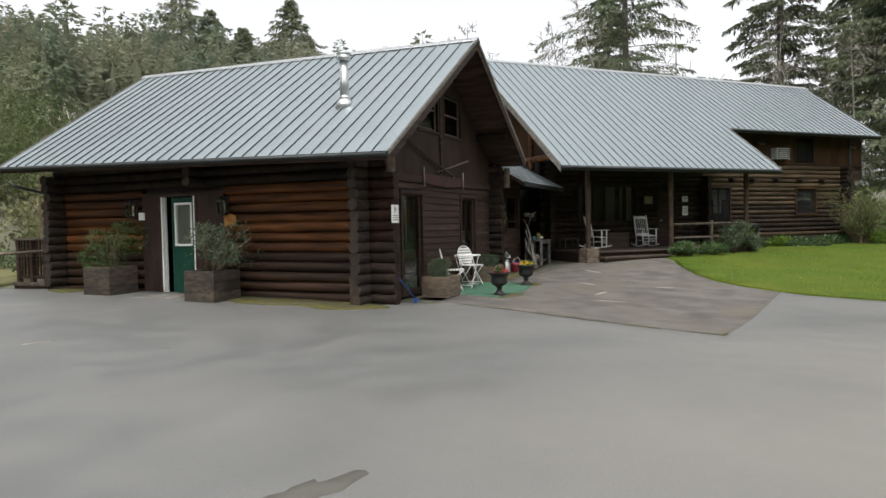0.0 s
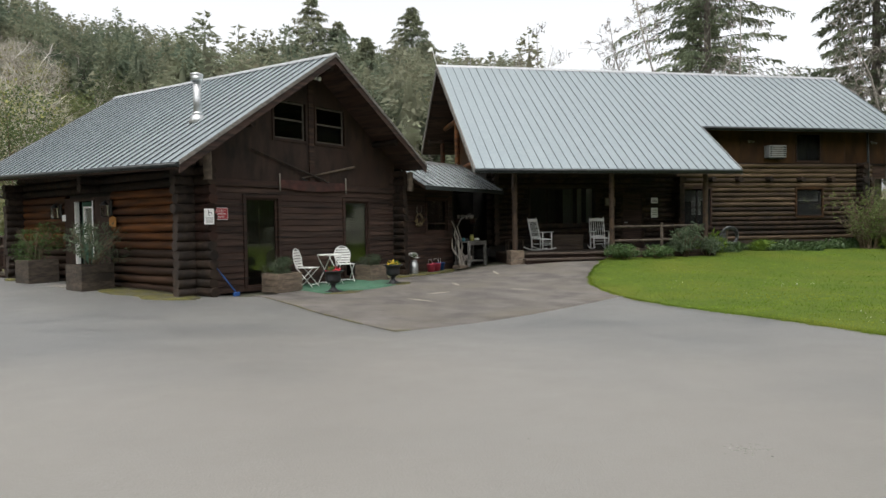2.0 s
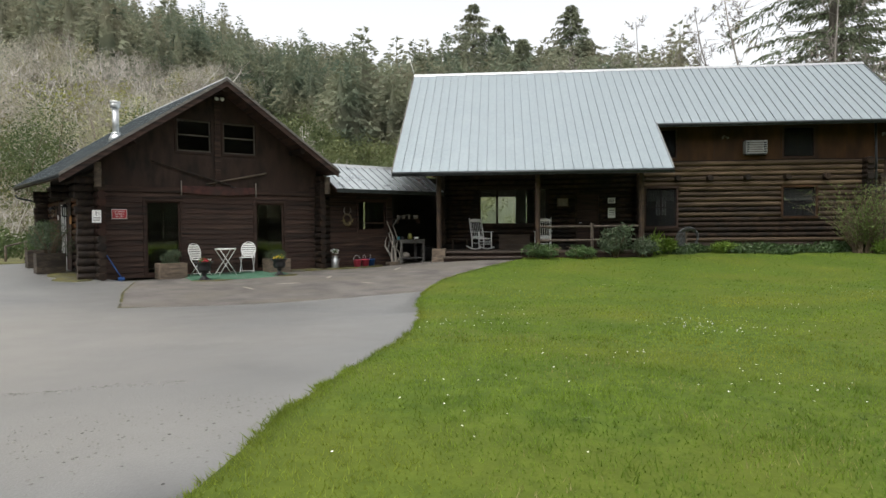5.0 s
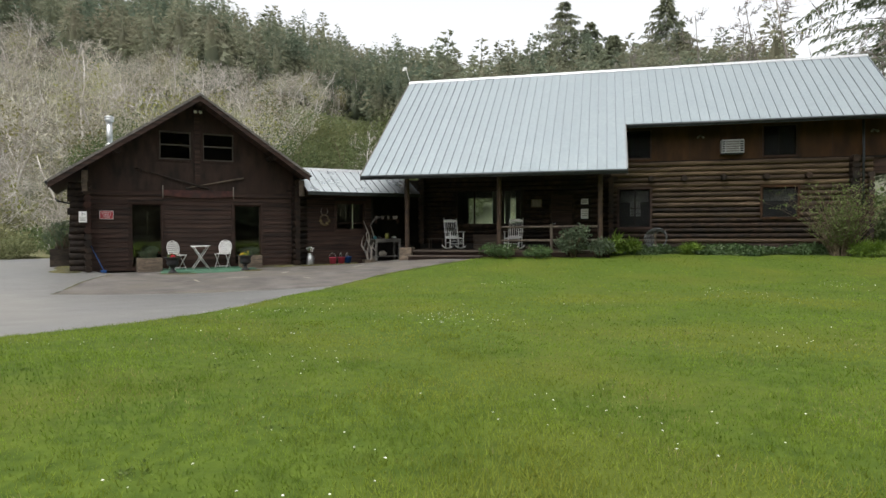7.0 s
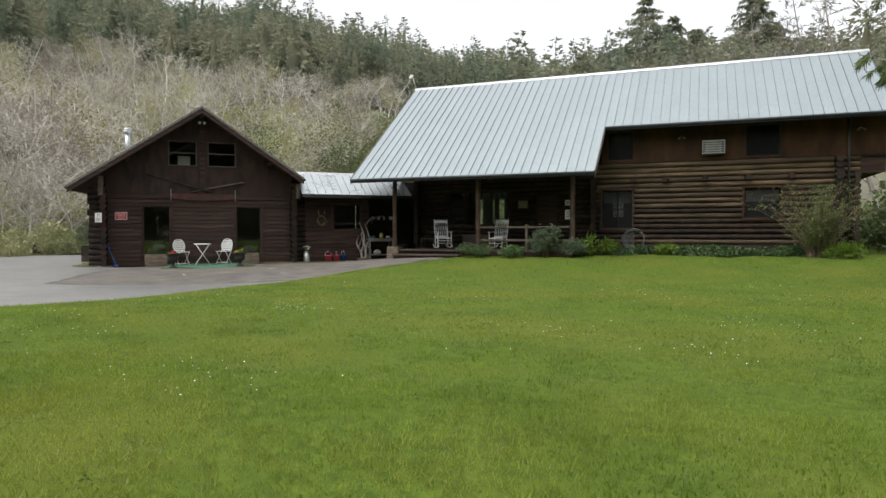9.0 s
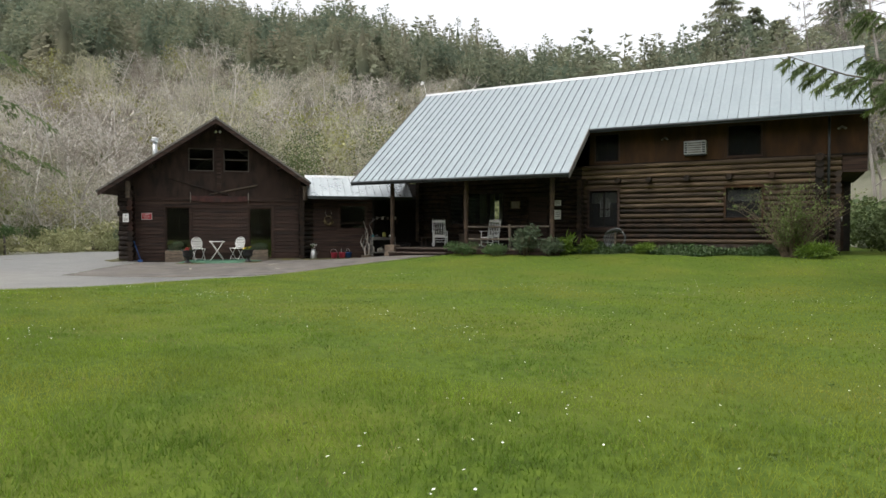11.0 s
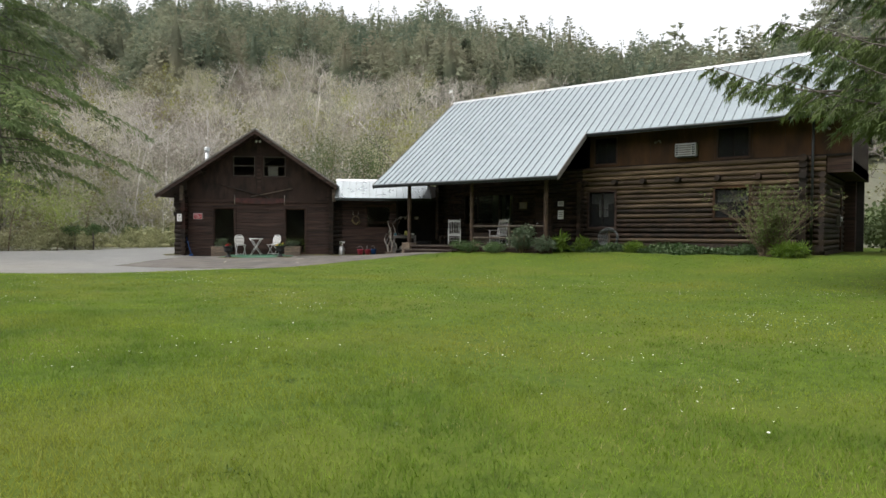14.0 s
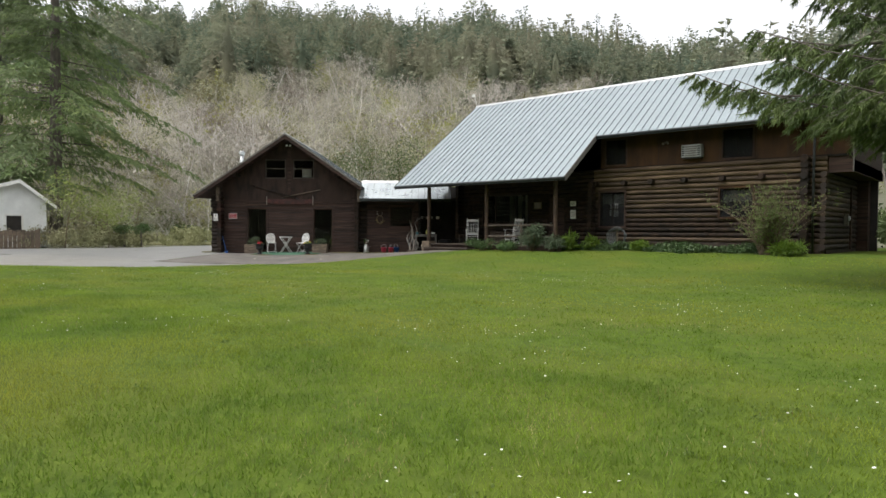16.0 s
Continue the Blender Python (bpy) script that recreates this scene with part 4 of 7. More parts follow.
def planter(m, w, d, h, label, group="", wood=None):
    """A box of stacked planks with corner joints, filled with soil."""
    ob = thing("planter_box", m, label, "planter", group)
    n = 3
    for i in range(n):
        z0, z1 = i * h / n + 0.004, (i + 1) * h / n - 0.004
        part("plank", soft_box(B(), -w / 2, w / 2, -d / 2, -d / 2 + 0.04, z0, z1), wood or PLANTER, ob)
        part("plank", soft_box(B(), -w / 2, w / 2, d / 2 - 0.04, d / 2, z0, z1), wood or PLANTER, ob)
        part("plank", soft_box(B(), -w / 2 + 0.001, -w / 2 + 0.04, -d / 2 + 0.041, d / 2 - 0.041, z0, z1), wood or PLANTER, ob)
        part("plank", soft_box(B(), w / 2 - 0.04, w / 2 - 0.001, -d / 2 + 0.041, d / 2 - 0.041, z0, z1), wood or PLANTER, ob)
    part("soil", box(B(), -w / 2 + 0.041, w / 2 - 0.041, -d / 2 + 0.041, d / 2 - 0.041, h * 0.2, h - 0.06), SOIL, ob)
    return ob


def potted(name, m, h, c, r, n, size, mat, label, seed, stems=6, narrow=0.5, extra=None):
    """A shrub with stems from z 0 and a leafy crown centred at c with radii r."""
    ob = thing(name, m, label, "plant")
    rnd = random.Random(seed)
    bm = B()
    for k in range(stems):
        a = rnd.uniform(0, math.tau)
        e = Vector((c[0] + r[0] * 0.6 * math.cos(a), c[1] + r[1] * 0.6 * math.sin(a), c[2] + r[2] * rnd.uniform(0, 0.5)))
        tube(bm, [(0.05 * math.cos(a), 0.05 * math.sin(a), -0.08), e * 0.5 + Vector((rnd.uniform(-0.05, 0.05), rnd.uniform(-0.05, 0.05), h * 0.08)), e], [0.014, 0.010, 0.004], 5)
    part("stem", bm, STEM, ob)
    foliage("foliage", cloud(n, c, r, seed), size, mat, ob, seed, narrow)
    if extra:
        foliage("blossom", cloud(extra[0], c, [q * 1.02 for q in r], seed + 1, 0.9), extra[1], extra[2], ob, seed + 1, 0.9)
    return ob


# side entrance
part("entrance_board", backing(B(), 3.75, 6.05, 0.02, 2.24, 0.0, 0.05, "y", [(4.52, 5.50, 0, 2.16)]), PLY, cabin)
part("door_frame", frame_of(B(), 4.47, 5.53, 0.03, 2.20, -0.02, 0.10, 0.05, "y"), BOARD, cabin, "dark door frame")
part("door_jamb", box(B(), -0.02, 0.04, 5.445, 5.475, 0.06, 2.15), WHITE, cabin, "white painted jamb")
part("door_jamb", box(B(), 0.0, 0.06, 5.385, 5.40, 0.06, 2.15), WHITE, cabin, "white painted jamb")
part("door_jamb", box(B(), -0.035, 0.045, 4.522, 4.548, 0.06, 2.15), WHITE, cabin, "white painted jamb")
entry = placed("side_door", B(), GREEN_PAINT, Matrix.Translation((0.05, 4.56, 0.1)) @ Matrix.Rotation(radians(-3), 4, "Z"), cabin, "dark green door with a white-framed light")
bm = bmesh.new()
bm.from_mesh(entry.data)
backing(bm, 0.0, 0.70, 0.0, 2.03, -0.02, 0.022, "y", [(0.11, 0.59, 1.02, 1.90)])
bm.to_mesh(entry.data)
bm.free()
part("light_frame", frame_of(B(), 0.09, 0.61, 1.0, 1.92, -0.03, 0.03, 0.045, "y"), WHITE, entry)
part("pane", box(B(), -0.003, 0.003, 0.135, 0.565, 1.045, 1.875), GLASS, entry).visible_shadow = False
placed("lace_curtain", drape(None, 0.13, 0.57, 1.05, 1.87, 0.035, waves=8, depth=0.008, axis="y").data, None, Matrix.Identity(4), entry)
part("door_knob", tube(B(), [(-0.02, 0.65, 1.0), (-0.05, 0.65, 1.0), (-0.065, 0.65, 1.0)], [0.012, 0.025, 0.02], 8), BLACK, entry)
for ob in [o for o in bpy.data.objects if o.name.startswith("curtain") and o.parent is None]:
    bpy.data.objects.remove(ob)
part("door_slab", soft_box(B(), -0.85, -0.04, 4.35, 5.6, -0.12, 0.10, 0.02), TRIM, cabin, "grey slab before the door")


def lantern(y):
    ob = thing("wall_lantern", CAB @ pose(-0.03, y, 1.72), "black iron wall lantern with clear panes", "lantern", "lanterns beside the door")
    part("back_plate", soft_box(B(), 0.0, 0.02, -0.05, 0.05, 0.05, 0.4), BLACK, ob)
    part("bracket", tube(B(), [(0.0, 0, 0.34), (-0.08, 0, 0.42), (-0.13, 0, 0.36)], 0.01, 6), BLACK, ob)
    part("glass_body", prism(B(), [(-0.20, -0.055), (-0.08, -0.055), (-0.08, 0.055), (-0.20, 0.055)], "z", 0.04, 0.28), GLASS, ob)
    for sx in (-0.205, -0.075):
        for sy in (-0.06, 0.06):
            part("corner_bar", box(B(), sx - 0.006, sx + 0.006, sy - 0.006, sy + 0.006, 0.03, 0.29), BLACK, ob)
    part("cap", lathe(B(), [(0.11, 0.29), (0.10, 0.31), (0.03, 0.37), (0.012, 0.40)], 10, -0.14), BLACK, ob)
    part("base", lathe(B(), [(0.03, 0.0), (0.09, 0.02), (0.09, 0.035)], 10, -0.14), BLACK, ob)


lantern(6.22)
lantern(3.66)
ob = thing("notice_plate", CAB @ pose(-0.02, 6.04, 1.75), "small white notice on the log wall", "notice")
part("plate", box(B(), -0.012, 0.0, -0.09, 0.09, -0.08, 0.08), WHITE, ob)
ob = thing("wooden_sign", CAB @ pose(-0.03, 3.56, 1.62), "small amber wooden sign hanging under the lantern", "sign")
part("board", soft_box(B(), -0.02, 0.0, -0.16, 0.16, -0.12, 0.10, 0.01), SIGN_WOOD, ob)
part("top_edge", prism(B(), [(-0.10, 0.10), (0.10, 0.10), (0.0, 0.14)], "x", -0.02, 0.0), SIGN_WOOD, ob)

planter(cab(-0.62, 3.52), 0.74, 0.74, 0.60, "weathered square wooden planter box beside the green door", "door planters")
potted("rhododendron", cab(-0.62, 3.52, 0.52), 1, (0.1, -0.22, 0.55), (0.85, 1.05, 0.74), 1500, 0.080, LEAF_GREY, "sprawling grey-green shrub growing in the planter box", 11, 26, 0.35, (40, 0.03, LEAF_GREY))
planter(cab(-0.55, 6.42), 0.72, 0.78, 0.60, "weathered square wooden planter box on mossy asphalt", "door planters")
potted("evergreen_bush", cab(-0.55, 6.42, 0.52), 1, (0, 0, 0.56), (0.70, 0.82, 0.76), 1900, 0.062, LEAF, "loose rounded evergreen bush in the planter box", 12, 22, 0.4)

# flue
flue = thing("stove_pipe", CAB @ pose(0.78, 1.28, 3.80), "galvanised stove pipe with a round cap on the roof", "flue")
part("flashing", lathe(B(), [(0.20, -0.04), (0.17, 0.10), (0.10, 0.20)], 16), GALV, flue)
part("pipe", lathe(B(), [(0.088, 0.0), (0.088, 0.96)], 16), GALV, flue)
part("collar", lathe(B(), [(0.115, 0.17), (0.12, 0.20), (0.115, 0.23)], 16), GALV, flue)
part("cap", lathe(B(), [(0.13, 0.93), (0.135, 1.02), (0.12, 1.03), (0.145, 1.06), (0.145, 1.09), (0.06, 1.12)], 16), GALV, flue)
part("downpipe", tube(B(), [(-0.92, 9.1, 2.6), (-0.86, 9.05, 2.5), (-0.2, 8.9, 2.35), (-0.12, 8.9, 2.2), (-0.12, 8.9, 0.1)], 0.035, 8), METAL_DARK, cabin)

# gable front
part("light_bracket", lathe(B(), [(0.05, 0), (0.06, 0.05), (0.03, 0.08)], 10, 3.27, 0.2), BLACK, cabin).location.z = 5.06
for x in (3.20, 3.36):
    part("flood_lamp", tube(B(), [(x, 0.2, 5.12), (x, 0.12, 5.08), (x, 0.04, 5.05)], [0.02, 0.045, 0.05], 10), WHITE, cabin)
SAW = material("rust_red_saw_steel", (0.052, 0.020, 0.017), (0.095, 0.036, 0.029), 8, 0.6, metal=0.3, bump=0.2, c=(0.045, 0.026, 0.022), stain=3)
saw = thing("crosscut_saw", CAB @ pose(3.31, 0.26, 2.45), "long rusty two-handed crosscut saw hung on the gable", "saw")
poly = [(-1.08 + 2.16 * i / 24, 0.10) for i in range(25)] + [(1.08 - 2.16 * i / 48, -0.10 - 0.06 * math.sin(math.pi * i / 48) + (0.022 if i % 2 else 0)) for i in range(49)]
part("blade", prism(B(), poly, "y", -0.006, 0.006), SAW, saw)
for x in (-1.09, 1.09):
    part("handle", tube(B(), [(x, -0.01, -0.17), (x, -0.01, 0.24)], [0.02, 0.016], 8), DRIFT, saw)
for p, q in (((1.45, 0.27, 3.20), (3.62, 0.25, 2.60)), ((2.92, 0.27, 2.62), (4.74, 0.25, 3.00))):
    ob = thing("logging_pole", CAB, "old wooden logging pole crossed over another on the gable", "pole", "crossed poles")
    mid = (Vector(p) + Vector(q)) / 2
    part("shaft", tube(B(), [p, mid, q], [0.016, 0.024, 0.028], 7), BLOCK if p[0] > 2 else LOG_GREY, ob)
    part("hook", tube(B(), [Vector(q if p[0] < 2 else p) + Vector(o) for o in ((0, -0.02, 0), (0.06, -0.03, -0.06), (0.16, -0.03, -0.05))], 0.012, 6), BLACK, ob)


def text_on(body, m, size, mat, parent, name="lettering"):
    cu = bpy.data.curves.new(name, "FONT")
    cu.body, cu.size, cu.align_x, cu.align_y, cu.extrude = body, size, "CENTER", "CENTER", 0.001
    tmp = bpy.data.objects.new(name, cu)
    scene.collection.objects.link(tmp)
    me = bpy.data.meshes.new_from_object(tmp)
    bpy.data.objects.remove(tmp)
    me.materials.clear()
    me.materials.append(mat)
    return placed(name, me, None, m, parent)


sign = thing("security_sign", CAB @ pose(0.615, 0.30, 1.735), "red security camera sign with white lettering on the boards", "sign")
part("plate", soft_box(B(), -0.19, 0.19, -0.004, 0.010, -0.13, 0.13, 0.004), WHITE, sign)
part("red_field", box(B(), -0.176, 0.176, -0.008, -0.004, -0.116, 0.116), RED_SIGN, sign)
for i, w in enumerate(("SECURITY", "CAMERA", "IN USE")):
    text_on(w, pose(0, -0.0095, 0.066 - 0.068 * i, 90), 0.062, WHITE, sign)
sign = thing("access_sign", CAB @ pose(-0.03, -0.235, 1.66, 0, 0, -8), "white wheelchair access notice on the log corner", "sign")
part("plate", soft_box(B(), -0.105, 0.105, -0.004, 0.010, -0.16, 0.16, 0.004), WHITE, sign)
bm = B()
tube(bm, [(0.02 + 0.04 * math.cos(k * 0.5), -0.006, 0.05 + 0.04 * math.sin(k * 0.5)) for k in range(10)], 0.006, 4)
box(bm, -0.02, -0.005, -0.0075, -0.0045, 0.05, 0.13)
part("pictogram", bm, BLACK, sign)
for z in (-0.03, -0.07, -0.11):
    part("text_bar", box(B(), -0.08, 0.08, -0.007, -0.0045, z - 0.008, z + 0.008), TRIM, sign)

broom = thing("push_broom", cab(0.27, 0.08), "blue push broom leaning against the wall", "broom")
part("handle", tube(B(), [(0.22, -0.42, 0.08), (-0.20, 0.16, 1.02)], 0.014, 8), BLUE, broom)
part("head", soft_box(B(), 0.14, 0.30, -0.46, -0.41, 0.045, 0.08, 0.01), BLUE, broom)
part("bristles", box(B(), 0.145, 0.295, -0.455, -0.415, 0.0, 0.046), BLUE, broom)

carpet = outline_sheet("outdoor_carpet", [tuple((CAB @ Vector((x, y, 0))).to_2d()) for x, y in ((2.1, 0.2), (1.95, -1.45), (3.4, -1.6), (4.75, -1.42), (4.95, -0.2), (4.9, 0.2))], 0.032, CARPET, 0.4)
tagged(carpet, "worn green outdoor carpet under the bistro set", "carpet")

planter(cab(1.74, -0.32), 0.70, 0.56, 0.42, "weathered low wooden planter box by the glass door", "gable planters", BLOCK)
potted("herb_bush", cab(1.74, -0.32, 0.38), 1, (0, 0, 0.16), (0.40, 0.34, 0.30), 2600, 0.05, LEAF_GREY, "low bushy grey-green herb in the planter box", 13, 6, 0.3)
planter(cab(4.82, -0.22), 0.66, 0.56, 0.42, "weathered low wooden planter box on mossy ground", "gable planters", BLOCK)
potted("lavender_clump", cab(4.82, -0.22, 0.38), 1, (0, 0, 0.16), (0.36, 0.28, 0.26), 1200, 0.07, LEAF_GREY, "sparse silver-grey clump in the planter box", 14, 8, 0.2)


def urn(m, label):
    ob = thing("garden_urn", m, label, "urn", "urns on the patio")
    part("plinth", soft_box(B(), -0.14, 0.14, -0.14, 0.14, 0, 0.05, 0.01), BLACK, ob)
    part("stem", lathe(B(), [(0.13, 0.05), (0.10, 0.08), (0.055, 0.12), (0.05, 0.17), (0.075, 0.19), (0.06, 0.205)], 20), BLACK, ob)
    part("bowl", lathe(B(), [(0.06, 0.205), (0.15, 0.25), (0.175, 0.31), (0.165, 0.36), (0.165, 0.42), (0.20, 0.46), (0.245, 0.485), (0.245, 0.50), (0.21, 0.495), (0.19, 0.46)], 24), BLACK, ob)
    part("soil", lathe(B(), [(0.19, 0.44), (0.17, 0.475), (0.05, 0.49)], 16), SOIL, ob)
    return ob


urn(cab(2.28, -1.38), "black footed garden urn with red flowers on the carpet")
potted("red_begonia", cab(2.28, -1.38, 0.47), 1, (0, 0, 0.05), (0.17, 0.17, 0.10), 300, 0.06, LEAF, "low red flowering plant in the urn", 15, 4, 0.6, (120, 0.05, FLOWER_RED))
urn(cab(4.42, -1.30), "black footed garden urn with yellow flowers")
potted("yellow_pansies", cab(4.42, -1.30, 0.47), 1, (0, 0, 0.05), (0.18, 0.18, 0.09), 300, 0.06, LEAF, "low yellow flowering plant in the urn", 16, 4, 0.6, (110, 0.05, FLOWER_YEL))


def bistro_chair(m):
    """A folding garden chair: oval slatted back, slatted seat, two crossing leg frames. Faces +x."""
    ob = thing("bistro_chair", m, "white folding bistro chair with an oval slatted back", "chair", "bistro set")
    lean = lambda z: -0.20 - 0.22 * (z - 0.45)
    oval = lambda t: (0.21 * math.cos(t), 0.66 + 0.23 * math.sin(t))
    bm = B()
    tube(bm, [(lean(oval(k * math.tau / 24)[1]), oval(k * math.tau / 24)[0], oval(k * math.tau / 24)[1]) for k in range(25)], 0.011, 6)
    part("back_frame", bm, WHITE, ob)
    for i in range(6):
        z = 0.50 + i * 0.064
        w = 0.21 * math.sqrt(max(0.05, 1 - ((z - 0.66) / 0.23) ** 2))
        part("back_slat", soft_box(B(), lean(z) - 0.008, lean(z) + 0.008, -w, w, z - 0.024, z + 0.024, 0.003), WHITE, ob)
    for i in range(7):
        x = -0.18 + i * 0.062
        part("seat_slat", soft_box(B(), x - 0.025, x + 0.025, -0.20, 0.20, 0.435, 0.452, 0.003), WHITE, ob)
    for y in (-0.185, 0.185):
        part("leg", tube(B(), [(lean(0.80) + 0.01, y * 0.9, 0.62), (-0.19, y, 0.44), (0.20, y, 0.0)], 0.011, 6), WHITE, ob)
        part("leg", tube(B(), [(0.20, y * 0.93, 0.43), (-0.22, y * 0.93, 0.0)], 0.011, 6), WHITE, ob)
    part("stretcher", tube(B(), [(-0.18, -0.17, 0.04), (-0.18, 0.17, 0.04)], 0.009, 6), WHITE, ob)
    part("stretcher", tube(B(), [(0.16, -0.18, 0.05), (0.16, 0.18, 0.05)], 0.009, 6), WHITE, ob)
    return ob


bistro_chair(cab(2.56, -0.25, 0.034, -67))
bistro_chair(cab(3.96, -0.10, 0.034, 240))
tbl = thing("bistro_table", cab(3.24, -0.30, 0.034), "white round folding bistro table", "table", "bistro set")
part("tabletop", lathe(B(), [(0.27, 0.705), (0.30, 0.71), (0.30, 0.728), (0.285, 0.733)], 32), WHITE, tbl)
for y in (-0.2, 0.2):
    part("leg", tube(B(), [(-0.22, y, 0.705), (0.0, y, 0.36), (0.24, y, 0.0)], 0.012, 6), WHITE, tbl)
    part("leg", tube(B(), [(0.22, y * 0.9, 0.705), (0.0, y * 0.9, 0.36), (-0.24, y * 0.9, 0.0)], 0.012, 6), WHITE, tbl)
for x in (-0.2, 0.2):
    part("stretcher", tube(B(), [(x, -0.2, 0.06), (x, 0.2, 0.06)], 0.009, 6), WHITE, tbl)

# ---- things at the link ----
can = thing("milk_can", cab(6.95, 0.05), "galvanised can holding white flowers", "can")
part("body", lathe(B(), [(0.12, 0), (0.125, 0.02), (0.125, 0.30), (0.09, 0.36), (0.09, 0.40), (0.105, 0.42)], 18), GALV, can)
part("handle", tube(B(), [(0.12, 0, 0.30), (0.17, 0, 0.32), (0.16, 0, 0.22), (0.125, 0, 0.2)], 0.008, 6), GALV, can)
potted("white_flowers", cab(6.95, 0.05, 0.42), 1, (0, 0, 0.14), (0.14, 0.12, 0.10), 80, 0.05, LEAF, "small white flowers standing in the can", 17, 7, 0.4, (90, 0.05, FLOWER_WHT))
wreath = thing("wreath", CAB @ pose(7.57, 0.36, 1.62), "dried twig wreath hung on the boards", "wreath")
bm = B()
for k in range(5):
    rr = 0.15 + 0.02 * math.sin(k * 2.1)
    tube(bm, [(rr * math.cos(a * math.tau / 16 + k) * (1 + 0.08 * math.sin(a * 3 + k)), -0.02 - 0.01 * k, rr * 1.15 * math.sin(a * math.tau / 16 + k)) for a in range(17)], 0.012, 5)
part("ring", bm, STEM, wreath)
for q in (-1, 1):
    part("prong", tube(B(), [(0.04 * q, -0.04, 0.14), (0.13 * q, -0.05, 0.27), (0.10 * q, -0.06, 0.40)], [0.016, 0.013, 0.005], 6), DRIFT, wreath)
foliage("dried_leaves", [(0.16 * math.cos(a), -0.05, 0.19 * math.sin(a)) for a in np.linspace(3.3, 6.0, 60)], 0.08, DRIED, wreath, 5)


def bucket(m, mat, label):
    ob = thing("bucket", m, label, "bucket", "buckets by the wall")
    part("body", lathe(B(), [(0.10, 0), (0.135, 0.24), (0.143, 0.245), (0.143, 0.26), (0.128, 0.255), (0.10, 0.03)], 20), mat, ob)
    part("handle", tube(B(), [(0.14 * math.cos(a), 0.03, 0.25 + 0.16 * math.sin(a)) for a in np.linspace(0, math.pi, 9)], 0.005, 5), WHITE, ob)
    return ob


bucket(cab(7.78, 0.05, 0, 10), ROSE, "rose-red plastic bucket on the mossy ground")
bucket(cab(8.12, 0.10, 0, 80), ROSE, "rose-red plastic bucket with a pale label")
bucket(cab(8.38, 0.14, 0, 50), BLUE, "dark blue plastic bucket with garden tools")
bench = thing("potting_bench", cab(9.85, -0.02), "grey weathered potting bench with a lower shelf", "bench")
for i in range(4):
    part("top_board", soft_box(B(), -0.58, 0.45, -0.32 + i * 0.145, -0.32 + i * 0.145 + 0.14, 0.76, 0.80), DRIFT_DARK, bench)
part("shelf", soft_box(B(), -0.52, 0.40, -0.28, 0.22, 0.14, 0.17), DRIFT_DARK, bench)
for x in (-0.54, 0.40):
    for y in (-0.29, 0.20):
        part("leg", box(B(), x - 0.035, x + 0.035, y - 0.035, y + 0.035, 0.0, 0.76), DRIFT_DARK, bench)
part("apron", box(B(), -0.50, 0.36, -0.315, -0.29, 0.68, 0.758), DRIFT_DARK, bench)
POT_TEAL = material("teal_glaze", (0.02, 0.10, 0.12), (0.03, 0.15, 0.17), 8, 0.3, bump=0)
POT_OLIVE = material("olive_glaze", (0.20, 0.20, 0.04), (0.28, 0.27, 0.06), 8, 0.4, bump=0)
for x, r, h, mt, lb in ((-0.48, 0.06, 0.14, POT_TEAL, "small teal glazed jar on the bench"), (-0.30, 0.07, 0.12, BLACK, "small black pot on the bench"), (0.0, 0.08, 0.2, POT_OLIVE, "olive watering jug on the bench"), (0.28, 0.09, 0.06, WHITE, "shallow pale dish on the bench")):
    ob = thing("pot", cab(9.85 + x, -0.06, 0.80), lb, "pot", "pots on the bench")
    part("body", lathe(B(), [(r * 0.7, 0), (r, h * 0.3), (r * 0.95, h * 0.75), (r * 0.7, h * 0.9), (r * 0.8, h)], 16), mt, ob)
    part("rim", lathe(B(), [(r * 0.82, h - 0.008), (r * 0.85, h), (r * 0.82, h + 0.006)], 16), mt, ob)
ob = thing("storage_bag", cab(9.7, 0.0, 0.17), "pale lumpy sack on the bench shelf", "sack")
part("body", lathe(B(), [(0.10, 0), (0.16, 0.06), (0.14, 0.14), (0.05, 0.20)], 10), DRIFT, ob)
drift = thing("driftwood_stack", cab(9.15, 0.0), "pale twisted driftwood poles stood against the wall", "driftwood")
rnd = random.Random(7)
for k in range(7):
    x, h = -0.16 + k * 0.055, (0.95, 1.1, 1.5, 1.2, 1.0, 1.35, 0.8)[k]
    pts = [(x + 0.30 * (x + 0.02) * i / 6 + 0.085 * math.sin(i * 1.15 + 1.9 * k), 0.02 * math.sin(i * 2 + k) - 0.18 + 0.05 * i, h * i / 6) for i in range(7)]
    part("driftwood_pole", tube(B(), pts, [0.040, 0.034, 0.030, 0.034, 0.026, 0.020, 0.012], 7), DRIFT_DARK if k % 3 == 1 else DRIFT, drift)
part("driftwood_arm", tube(B(), [(0.08, 0.05, 1.35), (0.25, 0.06, 1.55), (0.45, 0.06, 1.66), (0.75, 0.06, 1.70)], [0.024, 0.026, 0.018, 0.008], 6), DRIFT_DARK, drift)
for j in range(5):
    part("driftwood_twig", tube(B(), [(0.2 + 0.12 * j, 0.06, 1.5 + 0.05 * j), (0.24 + 0.13 * j, 0.02, 1.62 + 0.03 * j), (0.3 + 0.13 * j, 0.0, 1.64 + 0.05 * (j % 2))], [0.014, 0.012, 0.006], 5), DRIFT_DARK, drift)
part("foot_trough", soft_box(B(), -0.25, 0.25, -0.22, 0.05, 0.0, 0.10), BLOCK, drift)
shelf = thing("wall_shelf", CAB @ pose(9.95, 0.30, 1.62), "dark shelf with small pale pots in the recess", "shelf")
part("board", soft_box(B(), -0.5, 0.6, -0.12, 0.1, 0.0, 0.03), BOARD, shelf)
